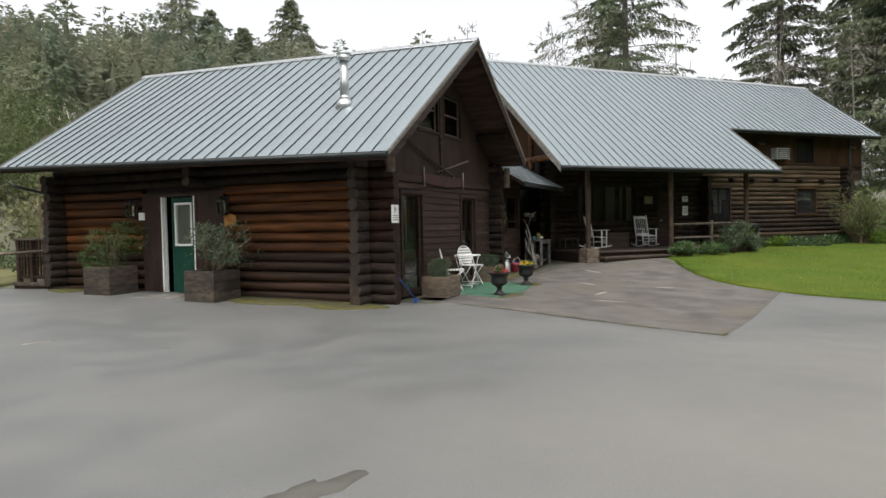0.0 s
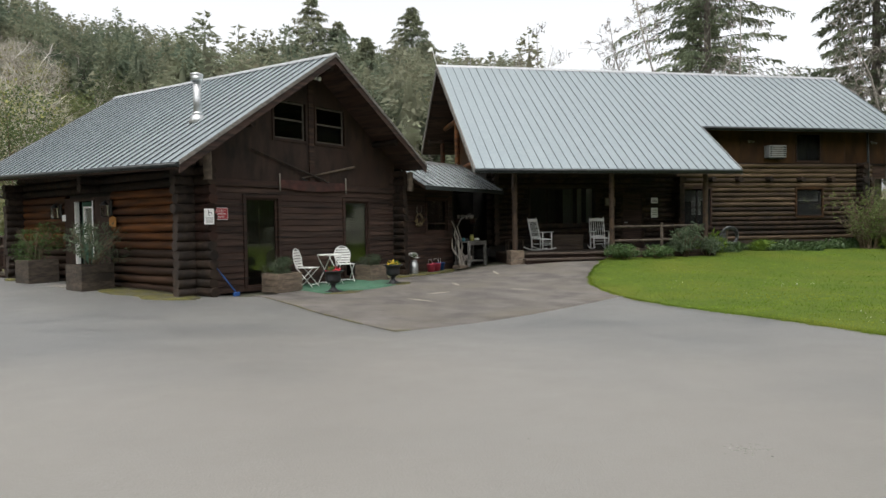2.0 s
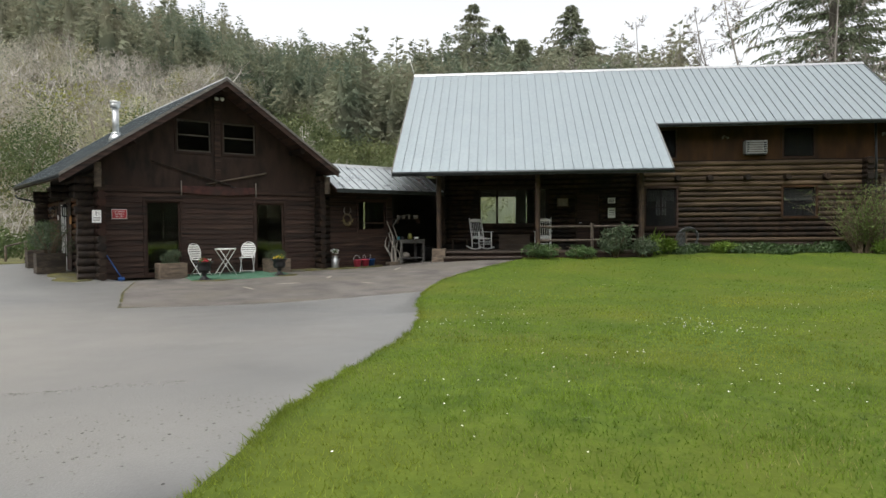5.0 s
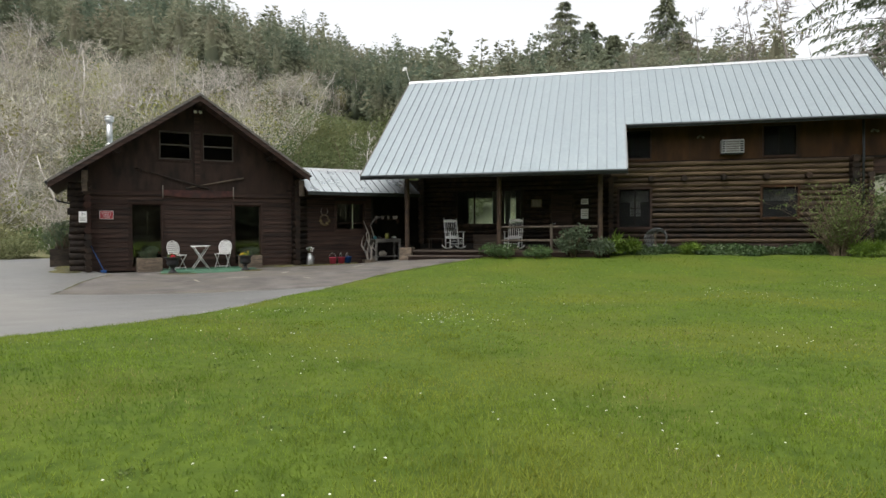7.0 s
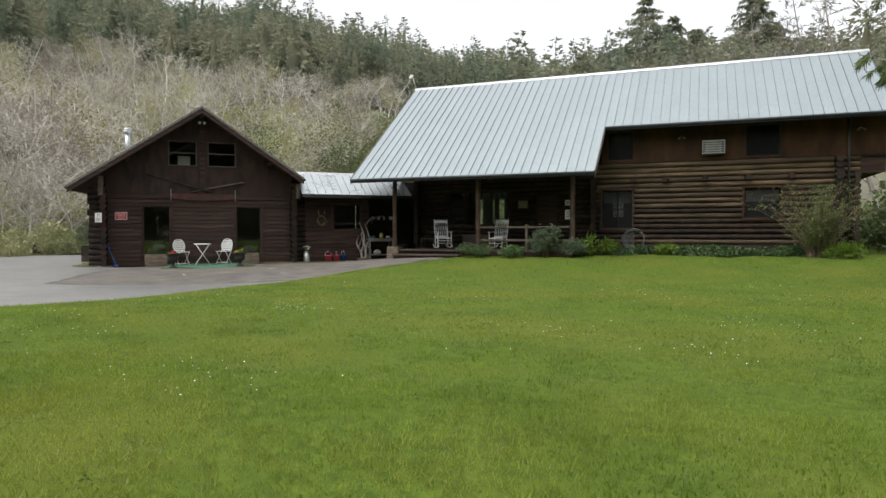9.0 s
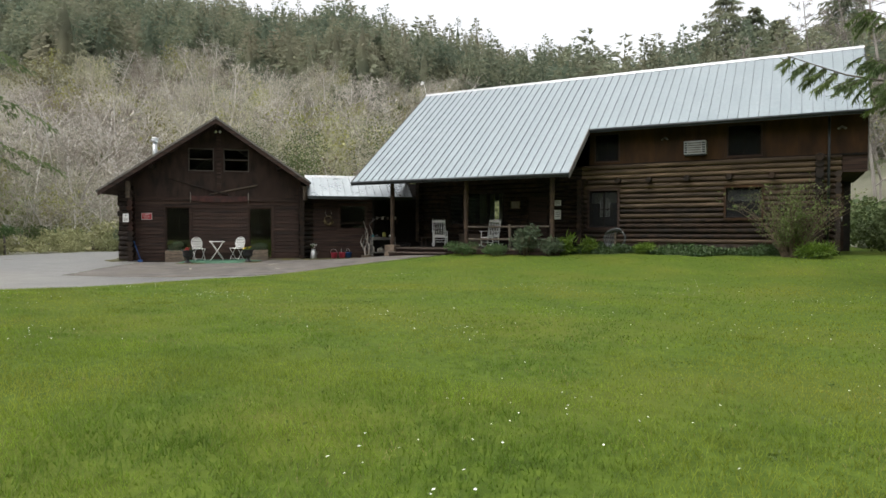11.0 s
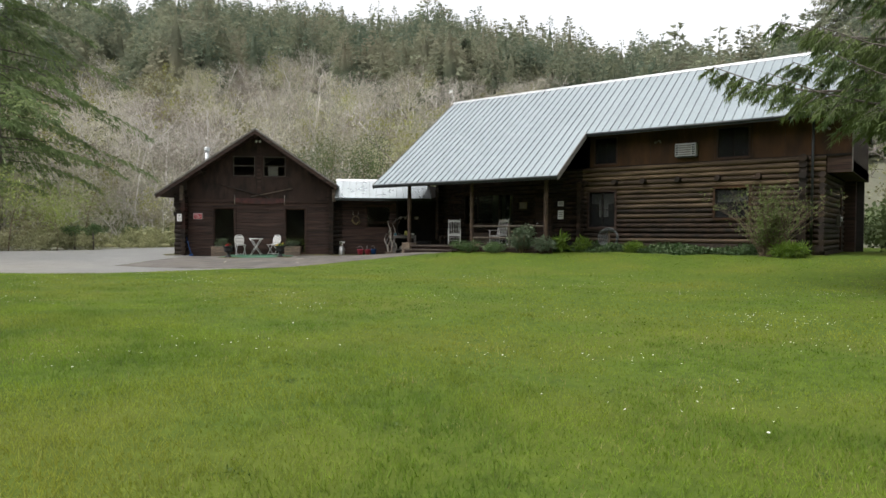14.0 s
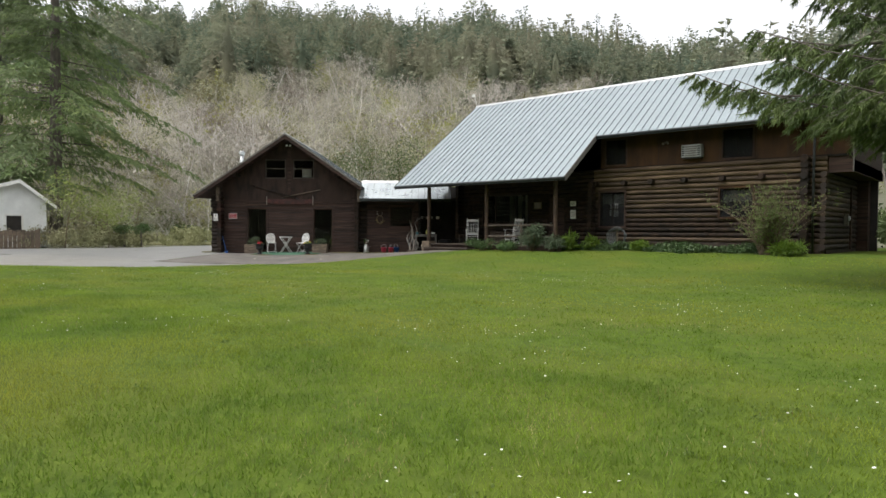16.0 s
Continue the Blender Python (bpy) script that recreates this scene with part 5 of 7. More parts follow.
for x in (-0.4, 0.5):
    part("bracket", box(B(), x, x + 0.03, -0.1, 0.1, -0.14, 0.0), BOARD, shelf)
for x, r in ((-0.35, 0.05), (-0.12, 0.06), (0.12, 0.04), (0.40, 0.10)):
    ob = thing("pot", CAB @ pose(9.95 + x, 0.28, 1.65), "small pale pot on the shelf", "pot", "pots on the shelf")
    part("body", lathe(B(), [(r * 0.7, 0), (r, 0.09), (r * 0.8, 0.11)], 12), DRIFT, ob)
    part("rim", lathe(B(), [(r * 0.82, 0.105), (r * 0.9, 0.115), (r * 0.8, 0.122)], 12), DRIFT, ob)
ob = thing("storage_tub", cab(10.7, 0.2), "large dark plastic tub beside the porch", "tub")
part("body", lathe(B(), [(0.26, 0), (0.32, 0.42), (0.33, 0.44)], 18), BLACK, ob)
part("lid", lathe(B(), [(0.335, 0.44), (0.34, 0.47), (0.2, 0.50)], 18), BLACK, ob)

# ---- things on the porch and along the lodge ----
def rocker(m, label):
    """A slatted rocking chair that faces -y."""
    ob = thing("rocking_chair", m, label, "rocking chair", "porch rockers")
    back = lambda z: 0.20 + 0.24 * (z - 0.40)
    for x in (-0.26, 0.26):
        part("rocker", tube(B(), [(x, -0.42 + 0.95 * i / 10, 0.035 + 0.10 * ((i - 5) / 5) ** 2 * (1.0 if i > 5 else 0.7)) for i in range(11)], 0.018, 6, flat=1.4), WHITE, ob)
        part("front_leg", tube(B(), [(x, -0.25, 0.05), (x, -0.25, 0.62)], 0.021, 8), WHITE, ob)
        part("back_post", tube(B(), [(x * 0.96, 0.20, 0.05), (x * 0.96, 0.20, 0.40), (x * 0.96, back(1.08), 1.08), (x * 0.96, back(1.12), 1.13)], [0.021, 0.021, 0.020, 0.012], 8), WHITE, ob)
        part("arm", soft_box(B(), x - 0.05, x + 0.05, -0.33, 0.26, 0.62, 0.64, 0.008), WHITE, ob)
        part("side_rung", tube(B(), [(x, -0.25, 0.24), (x * 0.96, 0.20, 0.24)], 0.012, 6), WHITE, ob)
    for z in (0.20, 0.30):
        part("front_rung", tube(B(), [(-0.26, -0.25, z), (0.26, -0.25, z)], 0.012, 6), WHITE, ob)
    for i in range(8):
        y = -0.27 + i * 0.062
        part("seat_slat", soft_box(B(), -0.27, 0.27, y, y + 0.054, 0.405 - 0.006 * abs(i - 5), 0.425 - 0.006 * abs(i - 5), 0.004), WHITE, ob)
    for i in range(6):
        x = -0.19 + i * 0.076
        part("back_slat", tube(B(), [(x, back(0.47), 0.47), (x, back(1.0), 1.0)], 0.017, 6, flat=0.5), WHITE, ob)
    for z, h in ((0.45, 0.05), (1.03, 0.09)):
        bm = B()
        prism(bm, [(-0.24, z - h / 2), (0.24, z - h / 2), (0.24, z + h / 2 - 0.01), (0.1, z + h / 2 + 0.015), (-0.1, z + h / 2 + 0.015), (-0.24, z + h / 2 - 0.01)], "y", back(z) - 0.012, back(z) + 0.012)
        part("back_rail", bm, WHITE, ob)
    return ob


rocker(pose(13.38, 18.40, 0.53, 0, 0, 36), "white slatted wooden rocking chair under the porch window")
rocker(pose(15.55, 18.55, 0.53, 0, 0, -8), "white slatted wooden rocking chair beside the porch railing")
ob = thing("side_table", pose(12.6, 18.9, 0.53), "low dark side table against the porch wall", "table")
part("top", soft_box(B(), -0.3, 0.3, -0.2, 0.2, 0.36, 0.39), DECK, ob)
for x in (-0.26, 0.26):
    for y in (-0.16, 0.16):
        part("leg", box(B(), x - 0.02, x + 0.02, y - 0.02, y + 0.02, 0, 0.36), DECK, ob)
ob = thing("storage_chest", pose(14.55, 19.08, 0.53), "dark plank chest under the porch window", "chest")
for i in range(3):
    part("plank", soft_box(B(), -0.55, 0.55, -0.2, 0.2, 0.005 + i * 0.16, 0.155 + i * 0.16), DECK, ob)
part("lid", soft_box(B(), -0.57, 0.57, -0.22, 0.22, 0.485, 0.52), DECK, ob)
for x, z0, z1, w in ((18.03, 2.14, 2.34, 0.26), (18.03, 1.62, 1.98, 0.26)):
    ob = thing("paper_notice", pose(x, 19.285, (z0 + z1) / 2), "white paper notice pinned beside the porch door", "notice", "porch notices")
    part("sheet", box(B(), -w / 2, w / 2, -0.005, 0.0, -(z1 - z0) / 2, (z1 - z0) / 2), WHITE, ob)
    for k in range(3):
        part("text_bar", box(B(), -w * 0.35, w * 0.35, -0.008, -0.005, (z1 - z0) * (0.25 - 0.22 * k) - 0.01, (z1 - z0) * (0.25 - 0.22 * k) + 0.01), TRIM, ob)
ob = thing("framed_notice", pose(16.3, 19.285, 2.2), "small framed picture on the porch wall", "picture")
part("frame", frame_of(B(), -0.2, 0.2, -0.15, 0.15, -0.025, 0.0, 0.03), BLOCK, ob)
part("sheet", box(B(), -0.17, 0.17, -0.01, -0.001, -0.12, 0.12), DRIFT, ob)
AC_CASE = material("aged_enamel", (0.26, 0.265, 0.26), (0.36, 0.365, 0.36), 9, 0.5, bump=0.05)
ac = thing("air_conditioner", pose(22.97, 19.40, 3.82), "pale window air conditioner in the upper wall", "air conditioner")
part("case", soft_box(B(), -0.36, 0.36, -0.30, 0.05, 0.0, 0.45, 0.01), AC_CASE, ac)
for i in range(5):
    for x0, x1 in ((-0.33, -0.25), (-0.22, 0.20), (0.23, 0.33)):
        part("grille_slat", box(B(), x0, x1, -0.315, -0.30, 0.04 + i * 0.078, (0.085 if x1 - x0 < 0.2 else 0.078) + i * 0.078), METAL_DARK if x1 - x0 < 0.2 else TRIM, ac)
part("drip_tray", box(B(), -0.34, 0.34, -0.25, 0.0, -0.04, 0.0), METAL_DARK, ac)
for x in (21.95, 27.3):
    lamp = thing("flood_light", pose(x, 19.38, 4.45), "small twin outdoor flood light under the eave", "light")
    part("base", lathe(B(), [(0.05, 0.0), (0.05, 0.03), (0.03, 0.05)], 10), TRIM, lamp)
    for s in (-0.06, 0.06):
        part("bulb", tube(B(), [(0, -0.02, 0.02), (s, -0.10, -0.03), (s * 1.6, -0.16, -0.06)], [0.015, 0.035, 0.04], 8), TRIM, lamp)
vane = thing("ridge_vane", pose(10.62, RY, RZ), "small white vane on a rod at the roof end", "vane")
part("rod", tube(B(), [(0.0, 0, -0.1), (-0.12, 0, 0.36), (-0.2, 0, 0.62)], 0.012, 6), WHITE, vane)
part("arrow", prism(B(), [(-0.36, 0.52), (-0.20, 0.56), (-0.16, 0.66), (-0.26, 0.70), (-0.34, 0.62)], "y", -0.03, 0.03), WHITE, vane)
hose = thing("garden_hose", pose(20.42, 18.45, 0.46), "dark coiled garden hose hung on a stake", "hose")
HOSE = material("grey_rubber_hose", (0.055, 0.060, 0.062), (0.11, 0.118, 0.12), 10, 0.5, bump=0.05)
for k in range(6):
    bm = B()
    a0 = random.uniform(0, 1)
    tube(bm, [((0.36 - 0.03 * k + 0.02 * math.sin(3 * t)) * math.cos(t) + 0.03 * k, -0.1 + 0.03 * k, 0.42 + (0.38 - 0.025 * k) * math.sin(t) + 0.03 * math.sin(2 * t + k)) for t in np.linspace(a0, a0 + math.tau, 25)], 0.021, 6)
    part("coil", bm, HOSE, hose)
part("stake", box(B(), -0.03, 0.03, 0.02, 0.07, -0.2, 0.7), BLOCK, hose)
ob = thing("electric_meter", pose(27.32, 22.2, 1.55), "small grey meter box on the log end wall", "meter")
part("box", soft_box(B(), 0, 0.12, -0.12, 0.12, -0.2, 0.2), TRIM, ob)
part("dial", tube(B(), [(0.12, 0, 0.05), (0.17, 0, 0.05)], 0.08, 12), GALV, ob)

# ---- deck rail at the cabin's far corner ----
deck = thing("deck_rail", CAB, "dark wooden deck railing beside the cabin corner", "railing")
for y in (9.25, 9.75, 10.25):
    part("post", box(B(), -0.06, 0.04, y - 0.05, y + 0.05, -0.05, 1.28), BOARD, deck)
part("top_rail", soft_box(B(), -0.09, 0.07, 9.15, 10.35, 1.26, 1.31), RAIL, deck)
part("bottom_rail", box(B(), -0.03, 0.02, 9.2, 10.3, 0.32, 0.40), BOARD, deck)
for i in range(8):
    part("baluster", box(B(), -0.03, 0.01, 9.33 + i * 0.115, 9.37 + i * 0.115, 0.40, 1.26), BOARD, deck)
part("deck_board", box(B(), -0.1, 2.5, 9.0, 10.4, 0.16, 0.24), RAIL, deck)
part("deck_skirt", box(B(), -0.06, -0.02, 9.0, 10.4, -0.05, 0.16), BOARD, deck)
ob = thing("hand_rail", CAB, "peeled pole hand rail on low posts", "railing")
part("pole", tube(B(), [(-0.12, 9.0, 1.02), (-0.5, 10.6, 0.92), (-1.0, 12.6, 0.72)], 0.035, 8), RAIL, ob)
for x, y, z in ((-0.5, 10.6, 0.9), (-1.0, 12.5, 0.72)):
    part("post", tube(B(), [(x, y, -0.1), (x, y, z)], 0.045, 8), BLOCK, ob)


# ---- moss ----
def moss(pts, m=None, lift=0.03):
    ps = [tuple((m @ Vector((x, y, 0))).to_2d()) if m else (x, y) for x, y in pts]
    ps = smooth_line(ps + ps[:1], 4)[:-1]
    ob = outline_sheet("moss", [(x + random.uniform(-0.03, 0.03), y + random.uniform(-0.03, 0.03)) for x, y in ps], lift, MOSS, 0.35)
    return tagged(ob, "yellow-green moss on the asphalt along the wall", "moss", kind="stuff")


moss([(-0.45, -0.35), (-0.05, 0.3), (-0.05, 3.2), (-0.55, 3.3), (-0.85, 2.4), (-0.72, 1.4), (-0.95, 0.6)], CAB)
moss([(-0.05, 7.5), (-0.05, 8.6), (-0.45, 8.6), (-0.75, 7.6)], CAB)
moss([(5.2, 0.2), (5.2, -0.45), (6.4, -0.4), (7.6, -0.35), (8.6, -0.2), (8.6, 0.3), (6.9, 0.35)], CAB)
moss([(1.9, -1.5), (2.3, -1.75), (2.9, -1.68), (2.6, -1.5)], CAB, 0.034)
moss([(4.2, -1.45), (4.7, -1.62), (4.95, -1.3), (4.6, -1.25)], CAB, 0.034)


# ---- marks on the asphalt ----
DAMP = material("dark_damp_patch", (0.082, 0.078, 0.066), (0.104, 0.098, 0.084), 3, 0.8, bump=0.2, fine=120, dist=0.01)
CHALK = material("pale_scuff", (0.20, 0.185, 0.15), (0.27, 0.25, 0.20), 9, 0.9, bump=0.2)


def blotch(name, x, y, rx, ry, turn_, lift, mat, label, seed, category="stain"):
    """A patch with a ragged outline lying on the asphalt."""
    rnd = random.Random(seed)
    pts = []
    for k in range(26):
        a = k * math.tau / 26
        r = 1 + rnd.uniform(-0.28, 0.28) + 0.2 * math.sin(2 * a + seed)
        px, py = rx * r * math.cos(a), ry * r * math.sin(a)
        pts.append((x + px * math.cos(turn_) - py * math.sin(turn_), y + px * math.sin(turn_) + py * math.cos(turn_)))
    return tagged(outline_sheet(name, pts, lift, mat, 0.3), label, category, kind="stuff")


blotch("damp_patch", 0.62, 3.50, 0.32, 0.15, 0.45, 0.017, DAMP, "dark damp patch on the worn asphalt", 2)
for i, (x, y, r) in enumerate(((8.6, 11.7, 0.28), (9.3, 13.2, 0.3), (10.6, 12.0, 0.2), (-1.6, 9.9, 0.14), (10.9, 15.2, 0.35), (8.0, 10.6, 0.25))):
    blotch("pale_scuff", x, y, r, r * 0.16, 0.6 + i, 0.0215, CHALK, "pale scuff on the old asphalt", 10 + i, "scuff")


# crumbled seams with loose chips
CHIP = material("broken_asphalt_chip", (0.10, 0.098, 0.09), (0.26, 0.25, 0.23), 30, 0.95, bump=0.2, per=0.5)
rnd = random.Random(31)
chips_v, chips_f = [], []


def chip(x, y, r):
    k, z = len(chips_v), level(x, y) + 0.012
    for i in range(5):
        a = i * math.tau / 5 + rnd.uniform(-0.4, 0.4)
        chips_v.append((x + r * math.cos(a), y + r * math.sin(a), z + rnd.uniform(0, 0.002)))
    chips_v.append((x + rnd.uniform(-0.3, 0.3) * r, y, z + r * rnd.uniform(0.3, 0.6)))
    chips_f.extend([(k + i, k + (i + 1) % 5, k + 5) for i in range(5)])


for i in range(420):
    t = rnd.random()
    chip(9.0 + 2.6 * t + rnd.gauss(0, 0.05), -0.28 + 0.45 * t + 0.05 * math.sin(9 * t) + rnd.gauss(0, 0.05), rnd.uniform(0.004, 0.013))
for cx, cy, s, n in ((8.6, 0.9, 0.09, 70), (8.8, -0.35, 0.12, 90), (9.25, 0.35, 0.05, 30), (-0.02, 8.52, 0.05, 8), (3.2, 5.6, 1.2, 50), (6.5, 3.0, 1.6, 50), (9.8, -1.6, 1.0, 60), (11.6, -1.3, 0.55, 260), (12.2, -0.6, 0.3, 90)):
    for _ in range(n):
        chip(cx + rnd.gauss(0, s), cy + rnd.gauss(0, s * 0.6), rnd.uniform(0.004, 0.012) * (2.2 if cy > 8 else 1))
tagged(new("asphalt_chips", from_arrays("asphalt_chips", chips_v, chips_f, CHIP)), "loose pale chips along worn seams in the asphalt", "gravel", kind="stuff")
bm = B()
for j in range(7):
    t = j / 7 + rnd.uniform(0, 0.06)
    pts = [(9.1 + 2.5 * (t + 0.012 * i), -0.27 + 0.44 * (t + 0.012 * i) + 0.05 * math.sin(9 * t) + rnd.gauss(0, 0.02)) for i in range(7)]
    up = [(x, y + rnd.uniform(0.001, 0.009)) for x, y in pts]
    vs = [bm.verts.new((x, y, level(x, y) + 0.0165)) for x, y in pts + up[::-1]]
    bm.faces.new(vs)
bmesh.ops.triangulate(bm, faces=bm.faces[:])
tagged(new("asphalt_crack", data_of("asphalt_crack", bm, DAMP)), "dark broken crack in the worn asphalt", "crack", kind="stuff")

# ---- plants ----
BARK = material("fir_bark", (0.085, 0.074, 0.062), (0.165, 0.145, 0.124), 4, 0.95, bump=0.8, dist=0.05, fine=9, stretch=(1, 1, 0.25))
NEEDLE = material("fir_needles", (0.100, 0.128, 0.078), (0.180, 0.210, 0.120), 0.6, 0.7, bump=0, per=0.4, stain=0.15, c=(0.145, 0.155, 0.098), leaf=0.45)
# far needles are paler: distance haze is put into their colour
NEEDLE_HAZED = material("hillside_conifers", (0.134, 0.166, 0.118), (0.216, 0.234, 0.156), 0.11, 0.85, bump=0, per=0.25, stain=0.05, c=(0.238, 0.224, 0.158), leaf=0.45, spec=0.1, edges=(0.42, 0.58))
FIR_LIGHT = material("light_fir_needles", (0.130, 0.190, 0.076), (0.225, 0.290, 0.115), 0.6, 0.7, bump=0, per=0.3, stain=0.15, c=(0.15, 0.185, 0.10), leaf=0.5)
SPRUCE = material("spruce_needles", (0.058, 0.096, 0.028), (0.135, 0.180, 0.052), 1.2, 0.6, bump=0, per=0.4, leaf=0.3)
ALDER = material("bare_alder_wood", (0.46, 0.435, 0.40), (0.60, 0.575, 0.535), 0.4, 0.9, bump=0, per=0.12, stain=0.05, c=(0.24, 0.20, 0.17))
BUD = material("spring_bud_haze", (0.23, 0.24, 0.070), (0.36, 0.36, 0.120), 0.3, 0.8, bump=0, per=0.3, stain=0.06, c=(0.16, 0.135, 0.07), leaf=0.3)
TWIG = material("grey_brown_twigs", (0.235, 0.205, 0.170), (0.54, 0.50, 0.455), 0.10, 0.9, bump=0, per=0.18, stain=0.05, c=(0.40, 0.40, 0.235), leaf=0.25, edges=(0.42, 0.58))
LIMB = material("grey_limbs", (0.17, 0.152, 0.132), (0.30, 0.275, 0.245), 0.6, 0.9, bump=0, per=0.2)
BRUSH = material("valley_brush", (0.150, 0.165, 0.075), (0.255, 0.255, 0.130), 0.25, 0.8, bump=0, per=0.35, stain=0.05, c=(0.24, 0.21, 0.15), leaf=0.3)
TREE_LEAF = material("young_tree_leaf", (0.055, 0.085, 0.028), (0.110, 0.145, 0.052), 0.5, 0.7, bump=0, per=0.35, leaf=0.3)


def fast_mesh(name, verts, tris, mat):
    me = bpy.data.meshes.new(name)
    verts, tris = np.asarray(verts, np.float32), np.asarray(tris, np.int32)
    me.vertices.add(len(verts))
    me.vertices.foreach_set("co", verts.ravel())
    me.loops.add(tris.size)
    me.loops.foreach_set("vertex_index", tris.ravel())
    me.polygons.add(len(tris))
    me.polygons.foreach_set("loop_start", np.arange(0, tris.size, 3, dtype=np.int32))
    me.polygons.foreach_set("loop_total", np.full(len(tris), 3, np.int32))
    me.materials.append(mat)
    me.update(calc_edges=True)
    me.validate()
    return me


def join(parts_):
    vs, ts, k = [], [], 0
    for v, t in parts_:
        vs.append(v)
        ts.append(t + k)
        k += len(v)
    return np.concatenate(vs), np.concatenate(ts)


def diamonds(p, d, s, ln, w, sag):
    """Leaf-like blades of two triangles from p along d, s sideways; sag lowers the tip."""
    ln, w, sag = ln[:, None], w[:, None], sag[:, None]
    z = np.array([0, 0, 1.0])
    mid = p + d * ln * 0.55 + z * sag * 0.15
    v = np.stack([p, mid + s * w - z * w * 0.25, p + d * ln - z * sag, mid - s * w - z * w * 0.25], 1).reshape(-1, 3)
    k = np.arange(len(p))[:, None] * 4
    t = np.concatenate([k + np.array([0, 1, 2]), k + np.array([0, 2, 3])], 0)
    return v, t


def slivers(p, d, s, ln, w, sag):
    """Narrow single triangles from p along d, s sideways, with lowered tips."""
    ln, w = ln[:, None], w[:, None]
    tip = p + d * ln - np.array([0, 0, 1.0]) * sag[:, None]
    v = np.stack([p - s * w, p + s * w, tip], 1).reshape(-1, 3)
    return v, np.arange(len(v)).reshape(-1, 3)


def fine_crown(h, r, seed, boughs, sprays, base, droop, spray, ragged=0.45, broad=0.13):
    """Crown of a nearer conifer: bent boughs carrying many small hanging sprays, with gaps and an uneven outline."""
    rnd = np.random.RandomState(seed)
    f = np.sort(rnd.uniform(0, 1, boughs)) ** 0.85
    z = h * (base + (1 - base) * f)
    a = np.arange(boughs) * 2.399 + rnd.uniform(-0.5, 0.5, boughs)
    prof = ((1 - f) ** 0.95 * 0.97 + 0.03) * np.clip(0.45 + 5 * f, 0, 1)
    ln = r * prof * (1 - ragged + 2 * ragged * rnd.uniform(size=boughs)) * (1 + 0.2 * np.sin(3 * a + seed) * np.sin(9 * f))
    u = rnd.uniform(0.12, 1.0, (boughs, sprays)) ** 0.8
    keep = rnd.uniform(size=(boughs, sprays)) < 0.25 + 0.75 * (ln / r)[:, None] + 0.25
    i = np.repeat(np.arange(boughs), sprays)[keep.ravel()]
    u = u.ravel()[keep.ravel()]
    n = len(i)
    up = rnd.uniform(0.0, 0.3, boughs)[i]
    d = np.stack([np.cos(a[i]), np.sin(a[i]), np.zeros(n)], 1)
    sd = np.stack([-np.sin(a[i]), np.cos(a[i]), np.zeros(n)], 1)
    off = rnd.normal(size=n) * 0.17 * ln[i] * (1.1 - u)
    p = d * (ln[i] * u)[:, None] + sd * off[:, None] + np.stack([np.zeros(n), np.zeros(n), z[i] + ln[i] * (up * u - droop * u * u) - np.abs(off) * 0.35], 1)
    dd = d * rnd.uniform(0.2, 1.0, n)[:, None] + sd * (np.sign(off) * rnd.uniform(0.1, 1.0, n))[:, None] + np.stack([np.zeros(n), np.zeros(n), rnd.uniform(-0.9, 0.1, n)], 1)
    dd /= np.linalg.norm(dd, axis=1)[:, None]
    ss = np.cross(dd, rnd.normal(size=(n, 3)))
    ss /= np.linalg.norm(ss, axis=1)[:, None] + 1e-9
    l2 = spray * rnd.uniform(0.5, 1.4, n)
    crown = diamonds(p, dd, ss, l2, l2 * broad, l2 * 0.2)
    wood = [limb([(0, 0, z[k]), (math.cos(a[k]) * ln[k] * 0.5, math.sin(a[k]) * ln[k] * 0.5, z[k] + ln[k] * (0.08 - droop * 0.25)), (math.cos(a[k]) * ln[k] * 0.95, math.sin(a[k]) * ln[k] * 0.95, z[k] + ln[k] * (0.15 - droop * 0.9))], [0.006 * ln[k] + 0.02, 0.012, 0.004], 3) for k in range(boughs)]
    return crown, join(wood)


def limb(pts, radii, seg=4):
    """A bent tapered bar without caps, as arrays."""
    pts = np.asarray(pts, float)
    rings = []
    for i, p in enumerate(pts):
        d = pts[min(i + 1, len(pts) - 1)] - pts[max(i - 1, 0)]
        d /= np.linalg.norm(d) + 1e-9
        u = np.cross(d, [0.31, 0.95, 0.05])
        u /= np.linalg.norm(u) + 1e-9
        w = np.cross(d, u)
        k = np.arange(seg) * math.tau / seg
        rings.append(p + radii[i] * (np.cos(k)[:, None] * u + np.sin(k)[:, None] * w))
    v = np.concatenate(rings)
    t = []
    for i in range(len(pts) - 1):
        for k in range(seg):
            a, b, c, e = i * seg + k, i * seg + (k + 1) % seg, (i + 1) * seg + k, (i + 1) * seg + (k + 1) % seg
            t += [(a, b, e), (a, e, c)]
    return v, np.array(t)


